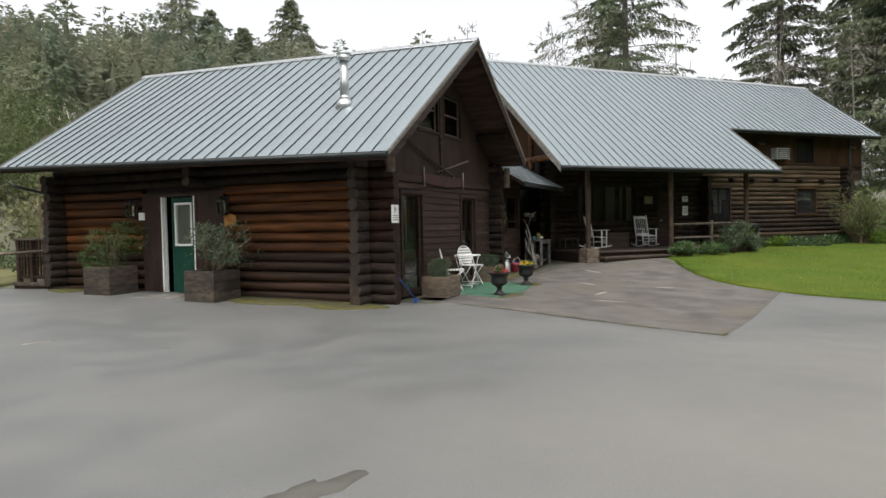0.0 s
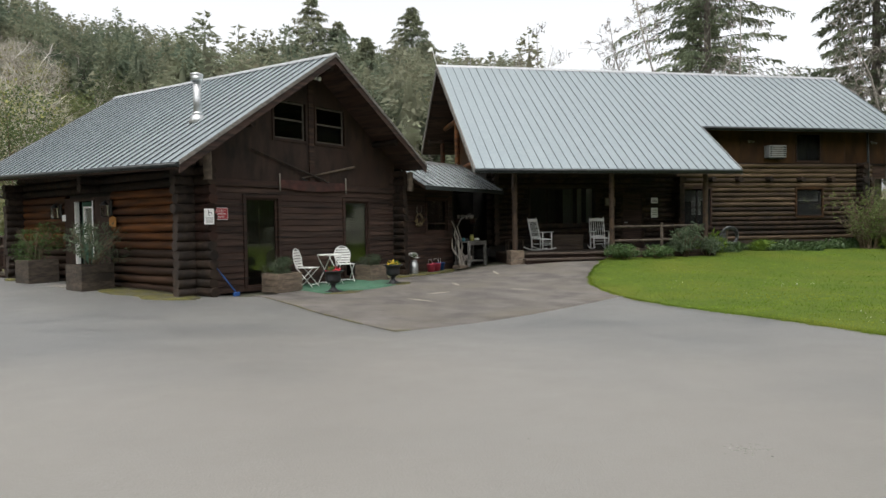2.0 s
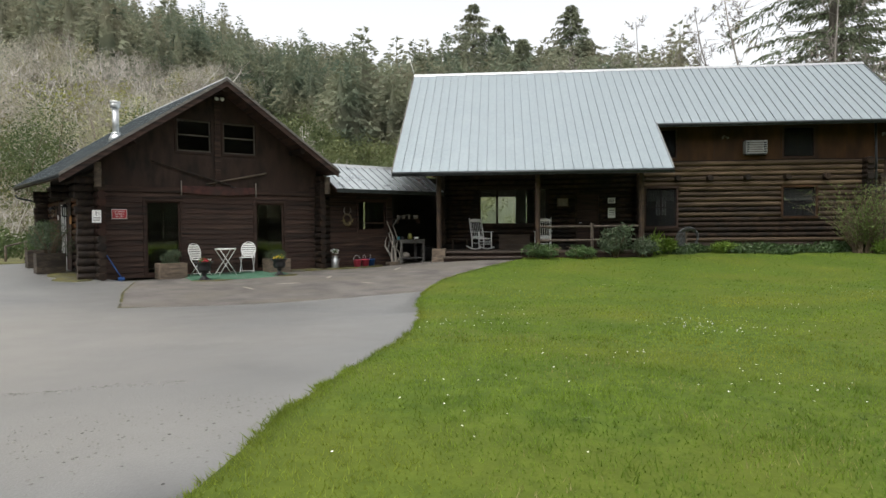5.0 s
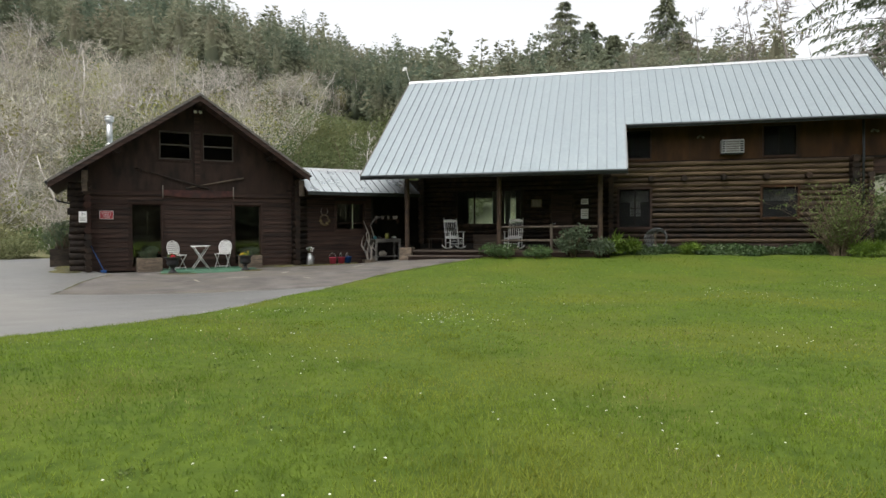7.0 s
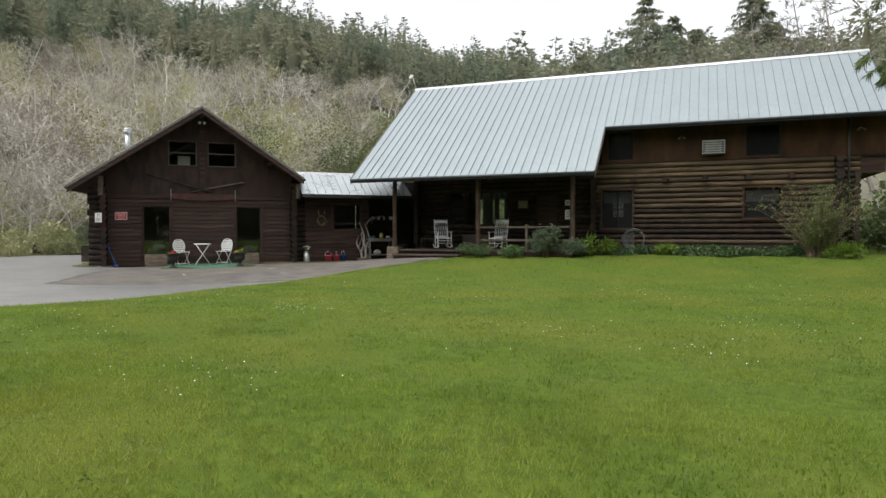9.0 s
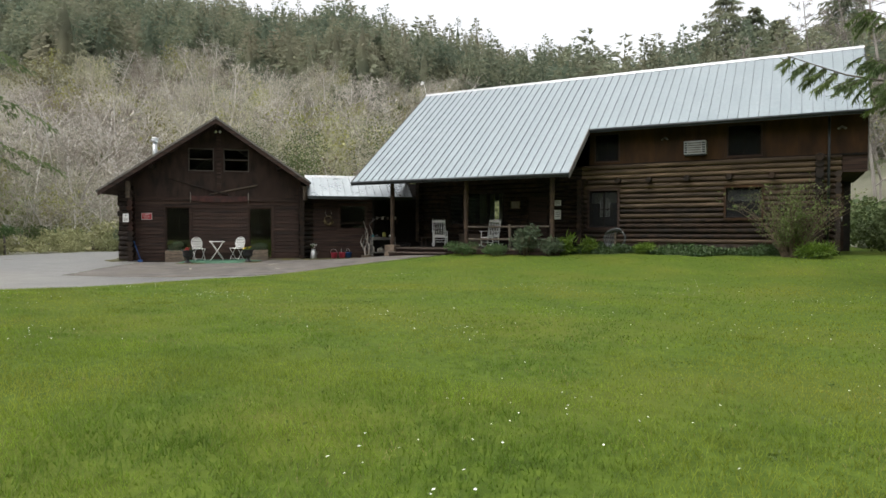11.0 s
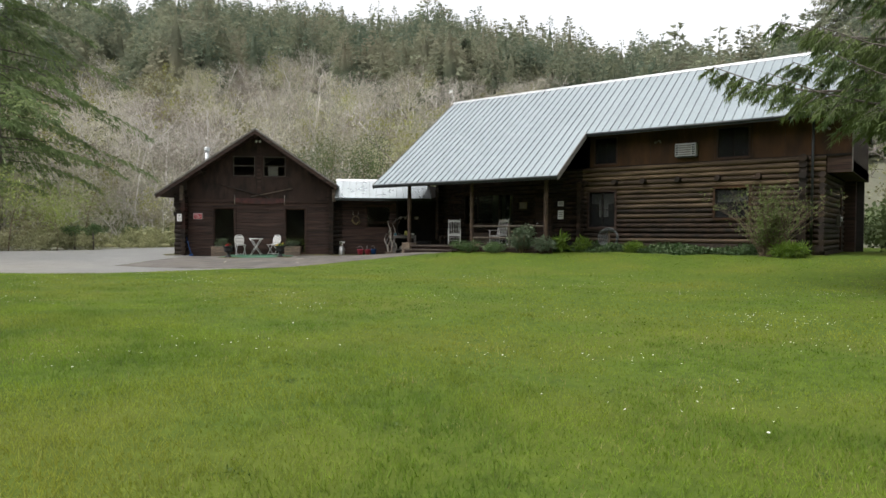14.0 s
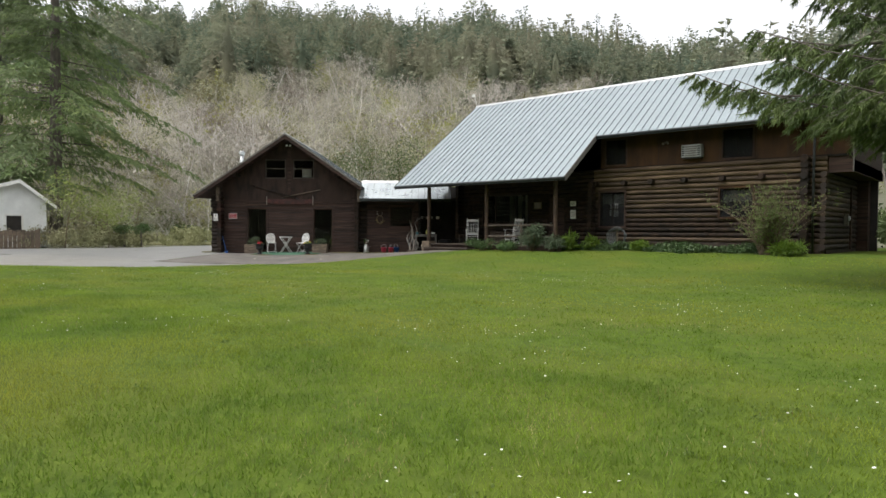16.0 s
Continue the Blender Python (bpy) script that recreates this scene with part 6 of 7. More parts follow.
def bare_tree(h, seed, spread_=0.42, levels=(8, 5, 9), twig=0.9, lean=0.06, wig=0.16, fat=0.0032, girth=0.0095):
    """A leafless tree: trunk, limbs, branches and fine twigs, as arrays (wood, twig tips)."""
    rnd = np.random.RandomState(seed)
    out, tips = [], []
    trunk = [np.zeros(3)]
    dirn = np.array([rnd.uniform(-lean, lean), rnd.uniform(-lean, lean), 1.0])
    for i in range(6):
        dirn = dirn + np.append(rnd.uniform(-wig, wig, 2), 0)
        trunk.append(trunk[-1] + dirn * h / 6 / np.linalg.norm(dirn))
    tr = np.array(trunk)
    r0 = h * girth
    out.append(limb(tr, [r0 * (1 - 0.14 * i) for i in range(7)], 5))
    tw = []
    for k in range(levels[0]):
        f = rnd.uniform(0.18, 0.97)
        i = min(5, int(f * 6))
        p = tr[i] + (tr[i + 1] - tr[i]) * (f * 6 - i)
        a = rnd.uniform(0, math.tau)
        ln = h * spread_ * (1.15 - f) * rnd.uniform(0.7, 1.2)
        d = np.array([math.cos(a), math.sin(a), rnd.uniform(0.35, 1.1)])
        d /= np.linalg.norm(d)
        q = p + d * ln * 0.5 + np.append(rnd.uniform(-0.06, 0.06, 2) * ln, 0)
        e = q + (d + np.append(rnd.uniform(-0.3, 0.3, 2), rnd.uniform(-0.1, 0.4))) * ln * 0.5
        rb = r0 * 0.42 * (1.1 - f)
        out.append(limb([p, q, e], [rb, rb * 0.7, rb * 0.3], 3))
        for j in range(levels[1]):
            u = rnd.uniform(0.2, 1.0)
            pp = p + (q - p) * min(1, 2 * u) if u < 0.5 else q + (e - q) * (2 * u - 1)
            dd = d * 0.5 + rnd.normal(size=3) * 0.6 + np.array([0, 0, 0.25])
            dd /= np.linalg.norm(dd)
            l2 = ln * rnd.uniform(0.25, 0.5)
            ee = pp + dd * l2
            out.append(limb([pp, ee], [rb * 0.5, rb * 0.16], 3))
            for _ in range(levels[2]):
                w = rnd.uniform(0.15, 1.0)
                b = pp + (ee - pp) * w
                dd2 = dd * 0.6 + rnd.normal(size=3) * 0.6
                dd2 /= np.linalg.norm(dd2)
                tw.append((b, dd2, l2 * rnd.uniform(0.3, 0.7) * twig))
    b = np.array([x[0] for x in tw])
    d = np.array([x[1] for x in tw])
    ln = np.array([x[2] for x in tw])
    s = np.cross(d, rnd.normal(size=d.shape))
    s /= np.linalg.norm(s, axis=1)[:, None] + 1e-9
    wd = h * fat
    v = np.stack([b - s * wd, b + s * wd, b + d * ln[:, None]], 1).reshape(-1, 3)
    t = np.arange(len(v)).reshape(-1, 3)
    return join(out), (v, t), b + d * ln[:, None]


def scatter(templates, places):
    """Copies of template arrays at (x, y, z, scale, turn) joined into one."""
    out = []
    for i, (x, y, z, s, a) in enumerate(places):
        v, t = templates[i % len(templates)]
        c, n = math.cos(a), math.sin(a)
        w = v @ np.array([[c, n, 0], [-n, c, 0], [0, 0, 1]]) * s + np.array([x, y, z])
        out.append((w.astype(np.float32), t))
    return join(out)


def stuff(name, arrays, mat, label, category):
    return tagged(new(name, fast_mesh(name, *arrays, mat)), label, category, kind="stuff")



# hillside forest
R = random.Random(5)


def far_conifer(seed, r, rings, sprays):
    """A distant conifer of unit height: a lumpy tapering body of foliage, broken up by short sprays all over it, and a thin leader."""
    rnd = np.random.RandomState(seed)
    ph = rnd.uniform(0, 6.3, 4)
    blunt = rnd.uniform(0.62, 0.95)
    seg = 8

    def reach(f, a):
        full = np.clip((1 - f), 0, 1) ** blunt * np.clip(0.45 + f * 3.5, 0, 1)
        return r * full * (1 + 0.20 * np.sin(2 * a + ph[0] + 5 * f) + 0.16 * np.sin(3 * a + ph[1] - 9 * f) + 0.13 * np.sin(17 * f + ph[2]))

    base = rnd.uniform(0.04, 0.12)
    v, t = [], []
    for i in range(rings + 1):
        f = i / rings
        for k in range(seg):
            a = (k + 0.5 * (i % 2)) * math.tau / seg
            q = 0.45 * (1 - 0.30 * f) * reach(f, a) * rnd.uniform(0.6, 1.35) + 0.002
            v.append((q * math.cos(a), q * math.sin(a), base + (0.80 - base) * f + rnd.uniform(-0.02, 0.02)))
    for i in range(rings):
        for k in range(seg):
            p, q, u, w = i * seg + k, i * seg + (k + 1) % seg, (i + 1) * seg + k, (i + 1) * seg + (k + 1) % seg
            t += [(p, q, w), (p, w, u)]
    f = 1 - rnd.uniform(0, 1, sprays) ** 0.70
    a = rnd.uniform(0, math.tau, sprays)
    q = reach(f, a) * (0.35 + 0.65 * rnd.uniform(0, 1, sprays) ** 0.5)
    p = np.stack([q * np.cos(a), q * np.sin(a), base + (0.97 - base) * f], 1)
    b = a + rnd.normal(size=sprays) * 0.5
    d = np.stack([np.cos(b), np.sin(b), rnd.uniform(-0.55, 0.35, sprays) + 0.9 * f ** 3], 1)
    d /= np.linalg.norm(d, axis=1)[:, None]
    sd = np.cross(d, rnd.normal(size=(sprays, 3)))
    sd /= np.linalg.norm(sd, axis=1)[:, None] + 1e-9
    ln = r * rnd.uniform(0.15, 0.36, sprays) * (0.62 + 0.38 * (1 - f))
    crown = slivers(p, d, sd, ln, ln * 0.30, ln * 0.30)
    leader = limb([(0, 0, -0.05), (0, 0, 0.6), (0.004, 0, 0.95)], [0.011, 0.005, 0.001], 3)
    return join([(np.array(v), np.array(t)), crown, leader])


FAR = [far_conifer(40 + k, 0.20 + 0.026 * (k % 5), 7, 480) for k in range(14)]
FARTHER = [far_conifer(140 + k, 0.21 + 0.028 * (k % 5), 5, 320) for k in range(14)]


def tree_line(az):
    """How far off the conifers begin, by compass direction from the yard."""
    return float(np.interp(az, [66, 95, 104, 109, 114, 118, 122, 126, 130, 134, 137, 143, 145.5, 150, 157, 175, 205], [115, 115, 122, 172, 174, 165, 148, 150, 165, 168, 186, 186, 147, 132, 126, 130, 120])) + 5 * math.sin(az * 1.3 + 1)


# openings in the conifers where bare trees stand on the slope: direction, distance, radius
GLADES = ((157, 168, 17), (152.5, 212, 10), (161, 205, 13), (154, 140, 9), (146.5, 222, 7), (131, 196, 6))


def polar(az, r):
    return 14 + r * math.cos(radians(az)), 4 + r * math.sin(radians(az))


def in_glade(x, y):
    return any(math.hypot(x - polar(a, r)[0], y - polar(a, r)[1]) < k for a, r, k in GLADES)


places, taken = [], {}
tries = 0
while len(places) < 1850 and tries < 60000:
    tries += 1
    az = R.uniform(74, 180)
    far = float(np.interp(az, [80, 90, 100, 110, 120, 130], [215, 225, 240, 255, 275, 290]))
    r = 112 + (far + 16 - 112) * R.random() ** 0.75
    if r < tree_line(az):
        continue
    x, y = polar(az, r)
    if in_glade(x, y):
        continue
    cell = (round(x / 3.6), round(y / 3.6))
    if cell in taken:
        continue
    taken[cell] = 1
    places.append((x, y, level(x, y) - 0.5, R.uniform(15, 24) * (1.25 if R.random() < 0.10 else 1), R.uniform(0, 6.3)))
# unseen woods added behind the walk: they close the valley and darken window reflections
for _ in range(230):
    az, r = R.uniform(212, 385), R.uniform(50, 100)
    x, y = 18 + r * math.cos(radians(az)), r * math.sin(radians(az)) - 2
    if x > 30 and y > 8:
        continue
    places.append((x, y, level(x, y) - 0.5, R.uniform(20, 33), R.uniform(0, 6.3)))
close = [p for p in places if math.hypot(p[0] - 14, p[1] - 4) < 205]
stuff("hillside_conifers", join([scatter(FAR, close), scatter(FARTHER, [p for p in places if p not in close])]), NEEDLE_HAZED, "dense grey-green conifer forest covering the hillside", "forest")


def twig_crown(seed, n, w):
    """Fine bare twigs of a spreading crown of unit height, thickest towards its rounded outside, as single slivers."""
    rnd = np.random.RandomState(seed)
    p = cloud(n, (0, 0, 0.66), (0.56, 0.56, 0.36), seed, 0.55, 6)
    d = (p - np.array([0, 0, 0.35])) * 0.5 + rnd.normal(size=p.shape) * 0.22
    d /= np.linalg.norm(d, axis=1)[:, None]
    s = np.cross(d, rnd.normal(size=p.shape))
    s /= np.linalg.norm(s, axis=1)[:, None] + 1e-9
    return slivers(p, d, s, rnd.uniform(0.035, 0.10, n), np.full(n, w), np.zeros(n))


# bare alder belt
ALD = [bare_tree(1.0, 300 + k, spread_=0.66, levels=(8, 3, 6), lean=0.34, wig=0.38, fat=0.0036, girth=0.016) for k in range(7)]
HAZE = [twig_crown(330 + k, 310, 0.0048) for k in range(7)]
places = []
while len(places) < 430:
    az = R.uniform(103, 178)
    r = 46 + (tree_line(az) - 36) * R.random() ** 0.8
    x, y = polar(az, r)
    if -22 < x < -2 and y < 24 or math.atan2(y, x) < 1.86:
        continue
    places.append((x, y, level(x, y) - 0.2, R.uniform(5.5, 13.5), R.uniform(0, 6.3)))
for a, r, k in GLADES:
    for _ in range(int(k * 1.5)):
        b, q = R.uniform(0, 6.3), k * R.random() ** 0.5
        x, y = polar(a, r)[0] + q * math.cos(b), polar(a, r)[1] + q * math.sin(b)
        places.append((x, y, level(x, y) - 0.2, R.uniform(6.0, 11.0), R.uniform(0, 6.3)))
scrub = []
while len(scrub) < 190:
    az, r = R.uniform(100, 178), R.uniform(36, 80)
    x, y = polar(az, r)
    if -22 < x < 0 and y < 22 or math.atan2(y, x) < 1.86:
        continue
    scrub.append((x, y, level(x, y) - 0.8, R.uniform(3.0, 6.0), R.uniform(0, 6.3)))
places += scrub
stuff("alder_wood", scatter([a[0] for a in ALD], places), ALDER, "pale grey bare alder trunks and limbs on the valley side", "trees")
stuff("alder_twigs", scatter([join([a[1], h]) for a, h in zip(ALD, HAZE)], places), TWIG, "grey-brown leafless alder twigs on the valley side", "trees")


def tufts(n, r, size, seed, lumps=6):
    v, t = leaves(cloud(n, (0, 0, 0.5), (r, r, 0.5), seed, 0.3, lumps), size, seed, 0.7)
    return np.array(v), np.array(t)


SHRUB = [tufts(200, 0.6, 0.092, 500 + k, 9) for k in range(6)]
BUDS = [tufts(240, 0.45, 0.040, 520 + k) for k in range(5)]
bud_places = [p for p in places if R.random() < 0.30 + 0.35 * math.sin(p[0] * 0.11) * math.sin(p[1] * 0.09 + 1)]
stuff("budding_crowns", scatter(BUDS, [(x, y, z + s * 0.35, s * 0.72, a) for x, y, z, s, a in bud_places]), BUD, "yellow-green spring buds in the valley trees", "trees")
brush = []
while len(brush) < 330:
    az, r = R.uniform(78, 214), 40 + 120 * R.random() ** 1.4
    x, y = 14 + r * math.cos(radians(az)), 4 + r * math.sin(radians(az))
    if -24 < x < 0 and y < 22:
        continue
    brush.append((x, y, level(x, y) - 0.3, R.uniform(1.5, 4.6), R.uniform(0, 6.3)))
for _ in range(120):
    x, y = R.uniform(30, 75), R.uniform(24, 70)
    brush.append((x, y, level(x, y) - 0.3, R.uniform(1.2, 3.2), R.uniform(0, 6.3)))
stuff("valley_brush", scatter(SHRUB, brush), BRUSH, "olive and brown brush along the valley floor", "brush")


near = []
FINE = [tufts(380, 0.6, 0.085, 560 + k, 9) for k in range(4)]
for _ in range(46):
    x, y = R.uniform(-22, -4), R.uniform(21, 31)
    near.append((x, y, level(x, y) - 0.2, R.uniform(0.7, 2.0), R.uniform(0, 6.3)))
for _ in range(74):
    x, y = R.uniform(28.9, 41), R.uniform(19.3, 31)
    near.append((x, y, level(x, y) - 0.2, R.uniform(1.0, 3.0), R.uniform(0, 6.3)))
for _ in range(34):
    x, y = R.uniform(24, 34), R.uniform(27, 38)
    near.append((x, y, level(x, y) - 0.2, R.uniform(1.6, 3.6), R.uniform(0, 6.3)))
edge = []
for _ in range(60):
    t, q = R.random(), R.uniform(0.4, 4.5)
    edge.append((-8.3 + 4.6 * t - q * 0.9, 4.5 + 14 * t + q * 0.4, level(-8 + 4 * t, 5 + 13 * t) - 0.15, R.uniform(0.5, 1.1) + 0.25 * q, R.uniform(0, 6.3)))
stuff("edge_brush", scatter(FINE, edge), BRUSH, "olive and brown scrub along the yard edge", "brush")
stuff("near_brush", scatter(FINE, near), TREE_LEAF, "green bramble and scrub beside the yard", "brush")

crowns = []
while len(crowns) < 95:
    az, r = R.uniform(84, 108), R.uniform(42, 125)
    x, y = r * math.cos(radians(az)), r * math.sin(radians(az))
    if r < 56 and az < 99:
        continue
    crowns.append((x, y, level(x, y) - 0.5, (4.0 + 0.05 * r) * R.uniform(0.7, 1.2), R.uniform(0, 6.3)))
for _ in range(46):
    az = R.uniform(110, 168)
    r = R.uniform(62, tree_line(az) + 8)
    x, y = polar(az, r)
    crowns.append((x, y, level(x, y) - 0.5, R.uniform(3.0, 8.0), R.uniform(0, 6.3)))
GREEN_CROWN = material("olive_green_crowns", (0.065, 0.086, 0.034), (0.125, 0.145, 0.058), 0.2, 0.8, bump=0, per=0.35, stain=0.06, c=(0.155, 0.165, 0.070), leaf=0.4)
THICK = [tufts(950, 0.5, 0.046, 580 + k, 12) for k in range(4)]
stuff("leafing_crowns", scatter(THICK, crowns), GREEN_CROWN, "olive green leafing trees on the lower hillside", "trees")


def conifer(x, y, h, r, seed, label, boughs=230, sprays=24, base=0.15, droop=0.32, spray=1.0, trunk=None, mat=None, name="fir_tree"):
    ob = thing(name, pose(x, y, level(x, y) - 0.2), label, "tree")
    tr = trunk or h * 0.013
    bm = tube(B(), [(0, 0, 0), (0.02 * h * 0.1, 0, h * 0.3), (0, 0.01 * h * 0.2, h * 0.65), (0, 0, h * 0.99)], [tr, tr * 0.8, tr * 0.45, 0.02], 9)
    part("trunk", bm, BARK, ob)
    crown, wood = fine_crown(h, r, seed, boughs, sprays, base, droop, spray)
    for nm, arr, mt in (("crown", crown, mat or NEEDLE), ("branchwork", wood, BARK)):
        o = new(nm, fast_mesh(nm, *arr, mt))
        o.parent = ob
        tagged(o, kind="stuff")
    return ob


for i, (x, y, top, r) in enumerate(((6, 212, 75, 17), (36, 199, 69, 16), (21, 187, 56, 11), (-7, 210, 58, 12), (14, 209, 67, 13), (30, 205, 52, 11), (1, 214, 60, 12), (41, 203, 60, 12))):
    conifer(x, y, top - level(x, y), r, 60 + i, "tall dark conifer standing above the far tree line", 150, 70, 0.2, 0.22, 1.2, mat=NEEDLE_HAZED)
for i, (x, y, h, r) in enumerate(((41.1, 51.7, 37, 10.0), (47, 39.4, 33, 6.5), (57, 40, 30, 6.5), (47, 62, 30, 7.0), (46.5, 29.6, 27, 6.0))):
    conifer(x, y, h, r, 80 + i, "tall dark fir with drooping boughs behind the lodge", 190, 210, 0.12, 0.26, 0.42)
conifer(-77.2, 147.3, 20, 6.0, 90, "large dark conifer standing out on the slope", 170, 70, 0.04, 0.28, 1.3, mat=NEEDLE_HAZED)
conifer(-25, 14, 38, 9.0, 91, "tall fir with a bare lower trunk beside the yard", 200, 300, 0.10, 0.42, 0.40, trunk=0.5, mat=FIR_LIGHT)
conifer(-34, 12.5, 36, 7.5, 92, "tall fir standing behind another by the yard", 170, 170, 0.12, 0.4, 0.55, trunk=0.45, mat=FIR_LIGHT)


def leafless(x, y, h, seed, label, buds=0, wood_mat=None):
    ob = thing("bare_tree", pose(x, y, level(x, y) - 0.2), label, "tree")
    wood, twig, tips = bare_tree(h, seed, 0.40, (14, 6, 9), wig=0.25 if wood_mat else 0.16, fat=0.0016, girth=0.008)
    for nm, arr, mt in (("limbwork", wood, wood_mat or LIMB), ("twig_haze", twig, TWIG if wood_mat else LIMB)):
        o = new(nm, fast_mesh(nm, *arr, mt))
        o.parent = ob
        tagged(o, kind="stuff")
    if buds:
        tagged(foliage("buds", tips[::max(1, len(tips) // buds)], 0.16, BUD, ob, seed, 0.6), kind="stuff")
    return ob


for i, (x, y, h) in enumerate(((32.4, 39, 19), (30.5, 42, 17), (35, 36, 17), (46.5, 35.5, 19), (43, 33, 16), (52, 33, 18), (27, 58, 19), (24, 62, 18), (50, 27, 15), (40, 29, 13), (58, 30, 17), (62, 46, 20))):
    leafless(x, y, h, 700 + i, "tall leafless grey tree behind the lodge", 0 if i % 3 else 120)
for i, (x, y, h) in enumerate(((30, 74, 21), (33, 70, 17), (20, 70, 14), (46, 28, 9))):
    leafless(x, y, h, 740 + i, "slender tree in yellow-green spring bud", 700)


for i, (x, y, h) in enumerate(((-34, 54, 21), (-30, 27, 12), (-36, 33, 14), (-44, 62, 17), (-24, 45, 12), (-6, 62, 13), (-50, 60, 16), (-38, 74, 13), (-46, 84, 14), (-22, 70, 12), (-58, 76, 13), (-62, 96, 13), (-30, 92, 12), (-70, 62, 13))):
    leafless(x, y, h, 760 + i, "pale-barked leafless alder standing out on the slope", 0, ALDER)
YOUNG_LEAF = material("young_olive_leaf", (0.19, 0.235, 0.065), (0.30, 0.345, 0.110), 1.0, 0.7, bump=0, per=0.3, leaf=0.3)


def leafy_tree(x, y, h, r, seed, label, mat, n=4200, size=0.15):
    ob = thing("leafy_tree", pose(x, y, level(x, y) - 0.1), label, "tree")
    wood, _, tips = bare_tree(h * 0.85, seed, 0.5, (12, 5, 4))
    o = new("trunk", fast_mesh("trunk", *wood, STEM))
    o.parent = ob
    foliage("crown", cloud(n, (0, 0, h * 0.62), (r, r, h * 0.42), seed, 0.25, 12), size, mat, ob, seed, 0.6)
    return ob


for i, (x, y, h, r) in enumerate(((-10, 38, 11, 4.0), (-15, 33, 9, 3.6), (-7, 45, 12, 4.2), (-19, 41, 12, 4.5), (-4, 52, 12, 4.5))):
    leafy_tree(x, y, h, r, 800 + i, "bushy green tree beyond the cabin", TREE_LEAF)
for i, (x, y, h, r) in enumerate(((-8.6, 9.0, 4.9, 2.5), (-8.2, 11.2, 3.6, 1.8), (-12.5, 14.5, 5.0, 2.6))):
    leafy_tree(x, y, h, r, 820 + i, "young light-green tree at the yard edge", YOUNG_LEAF, 1300, 0.11)
for i, (x, y) in enumerate(((-6.6, 12.4), (-7.9, 12.0))):
    ob = thing("clipped_tree", pose(x, y, level(x, y)), "small clipped mop-headed tree at the yard edge", "tree", "mop-headed trees")
    part("trunk", tube(B(), [(0, 0, 0), (0.02, 0, 0.5), (0, 0, 0.95)], [0.05, 0.04, 0.05], 7), BARK, ob)
    foliage("crown", cloud(900, (0, 0, 1.05), (0.75, 0.75, 0.4), 830 + i), 0.12, LEAF, ob, 830 + i, 0.3)
planter(pose(-8.2, 18.6, level(-8.2, 18.6)) @ Matrix.Rotation(0.6, 4, "Z"), 1.2, 0.75, 0.48, "low weathered half-barrel planter at the yard edge")
potted("trough_plants", pose(-8.2, 18.6, level(-8.2, 18.6) + 0.44), 1, (0, 0, 0.25), (0.6, 0.42, 0.36), 500, 0.09, LEAF_LIME, "loose mixed green plants in the low planter", 35, 5, 0.3)

# ---- the near spruce ----
spruce = thing("spruce_tree", pose(34.3, 11.8, level(34.3, 11.8) - 0.2), "large green spruce with hanging boughs at the lawn edge", "tree")
part("trunk", tube(B(), [(0, 0, 0), (0.05, 0, 4), (0, 0.05, 9), (0, 0, 17)], [0.34, 0.28, 0.18, 0.03], 12), BARK, spruce)
rs = np.random.RandomState(77)
wood, quads = [], []
boughs = []
for k in range(64):
    f = k / 63
    z = 4.1 + 12.6 * f
    boughs.append((z, k * 2.399 + rs.uniform(-0.3, 0.3), 5.6 * (1 - f) ** 0.75 * rs.uniform(0.8, 1.1) + 0.4))
boughs += [(6.2, math.pi + 0.02, 8.4), (5.4, math.pi + 0.22, 7.2), (6.8, math.pi + 0.10, 7.0), (5.3, math.pi + 0.45, 6.6), (7.6, math.pi + 0.2, 6.2), (5.2, math.pi + 0.75, 6.0), (5.8, math.pi + 1.1, 5.8), (6.2, math.pi - 0.15, 7.0), (8.4, math.pi + 0.05, 5.6), (6.0, math.pi + 0.33, 6.4), (4.9, math.pi + 0.12, 5.6), (5.0, math.pi + 0.6, 5.2)]
boughs += [(5.2 + 0.24 * k, math.pi - 0.35 + (k * 0.618 % 1) * 1.9, rs.uniform(5.0, 6.8) * (1 - 0.016 * k)) for k in range(34)]
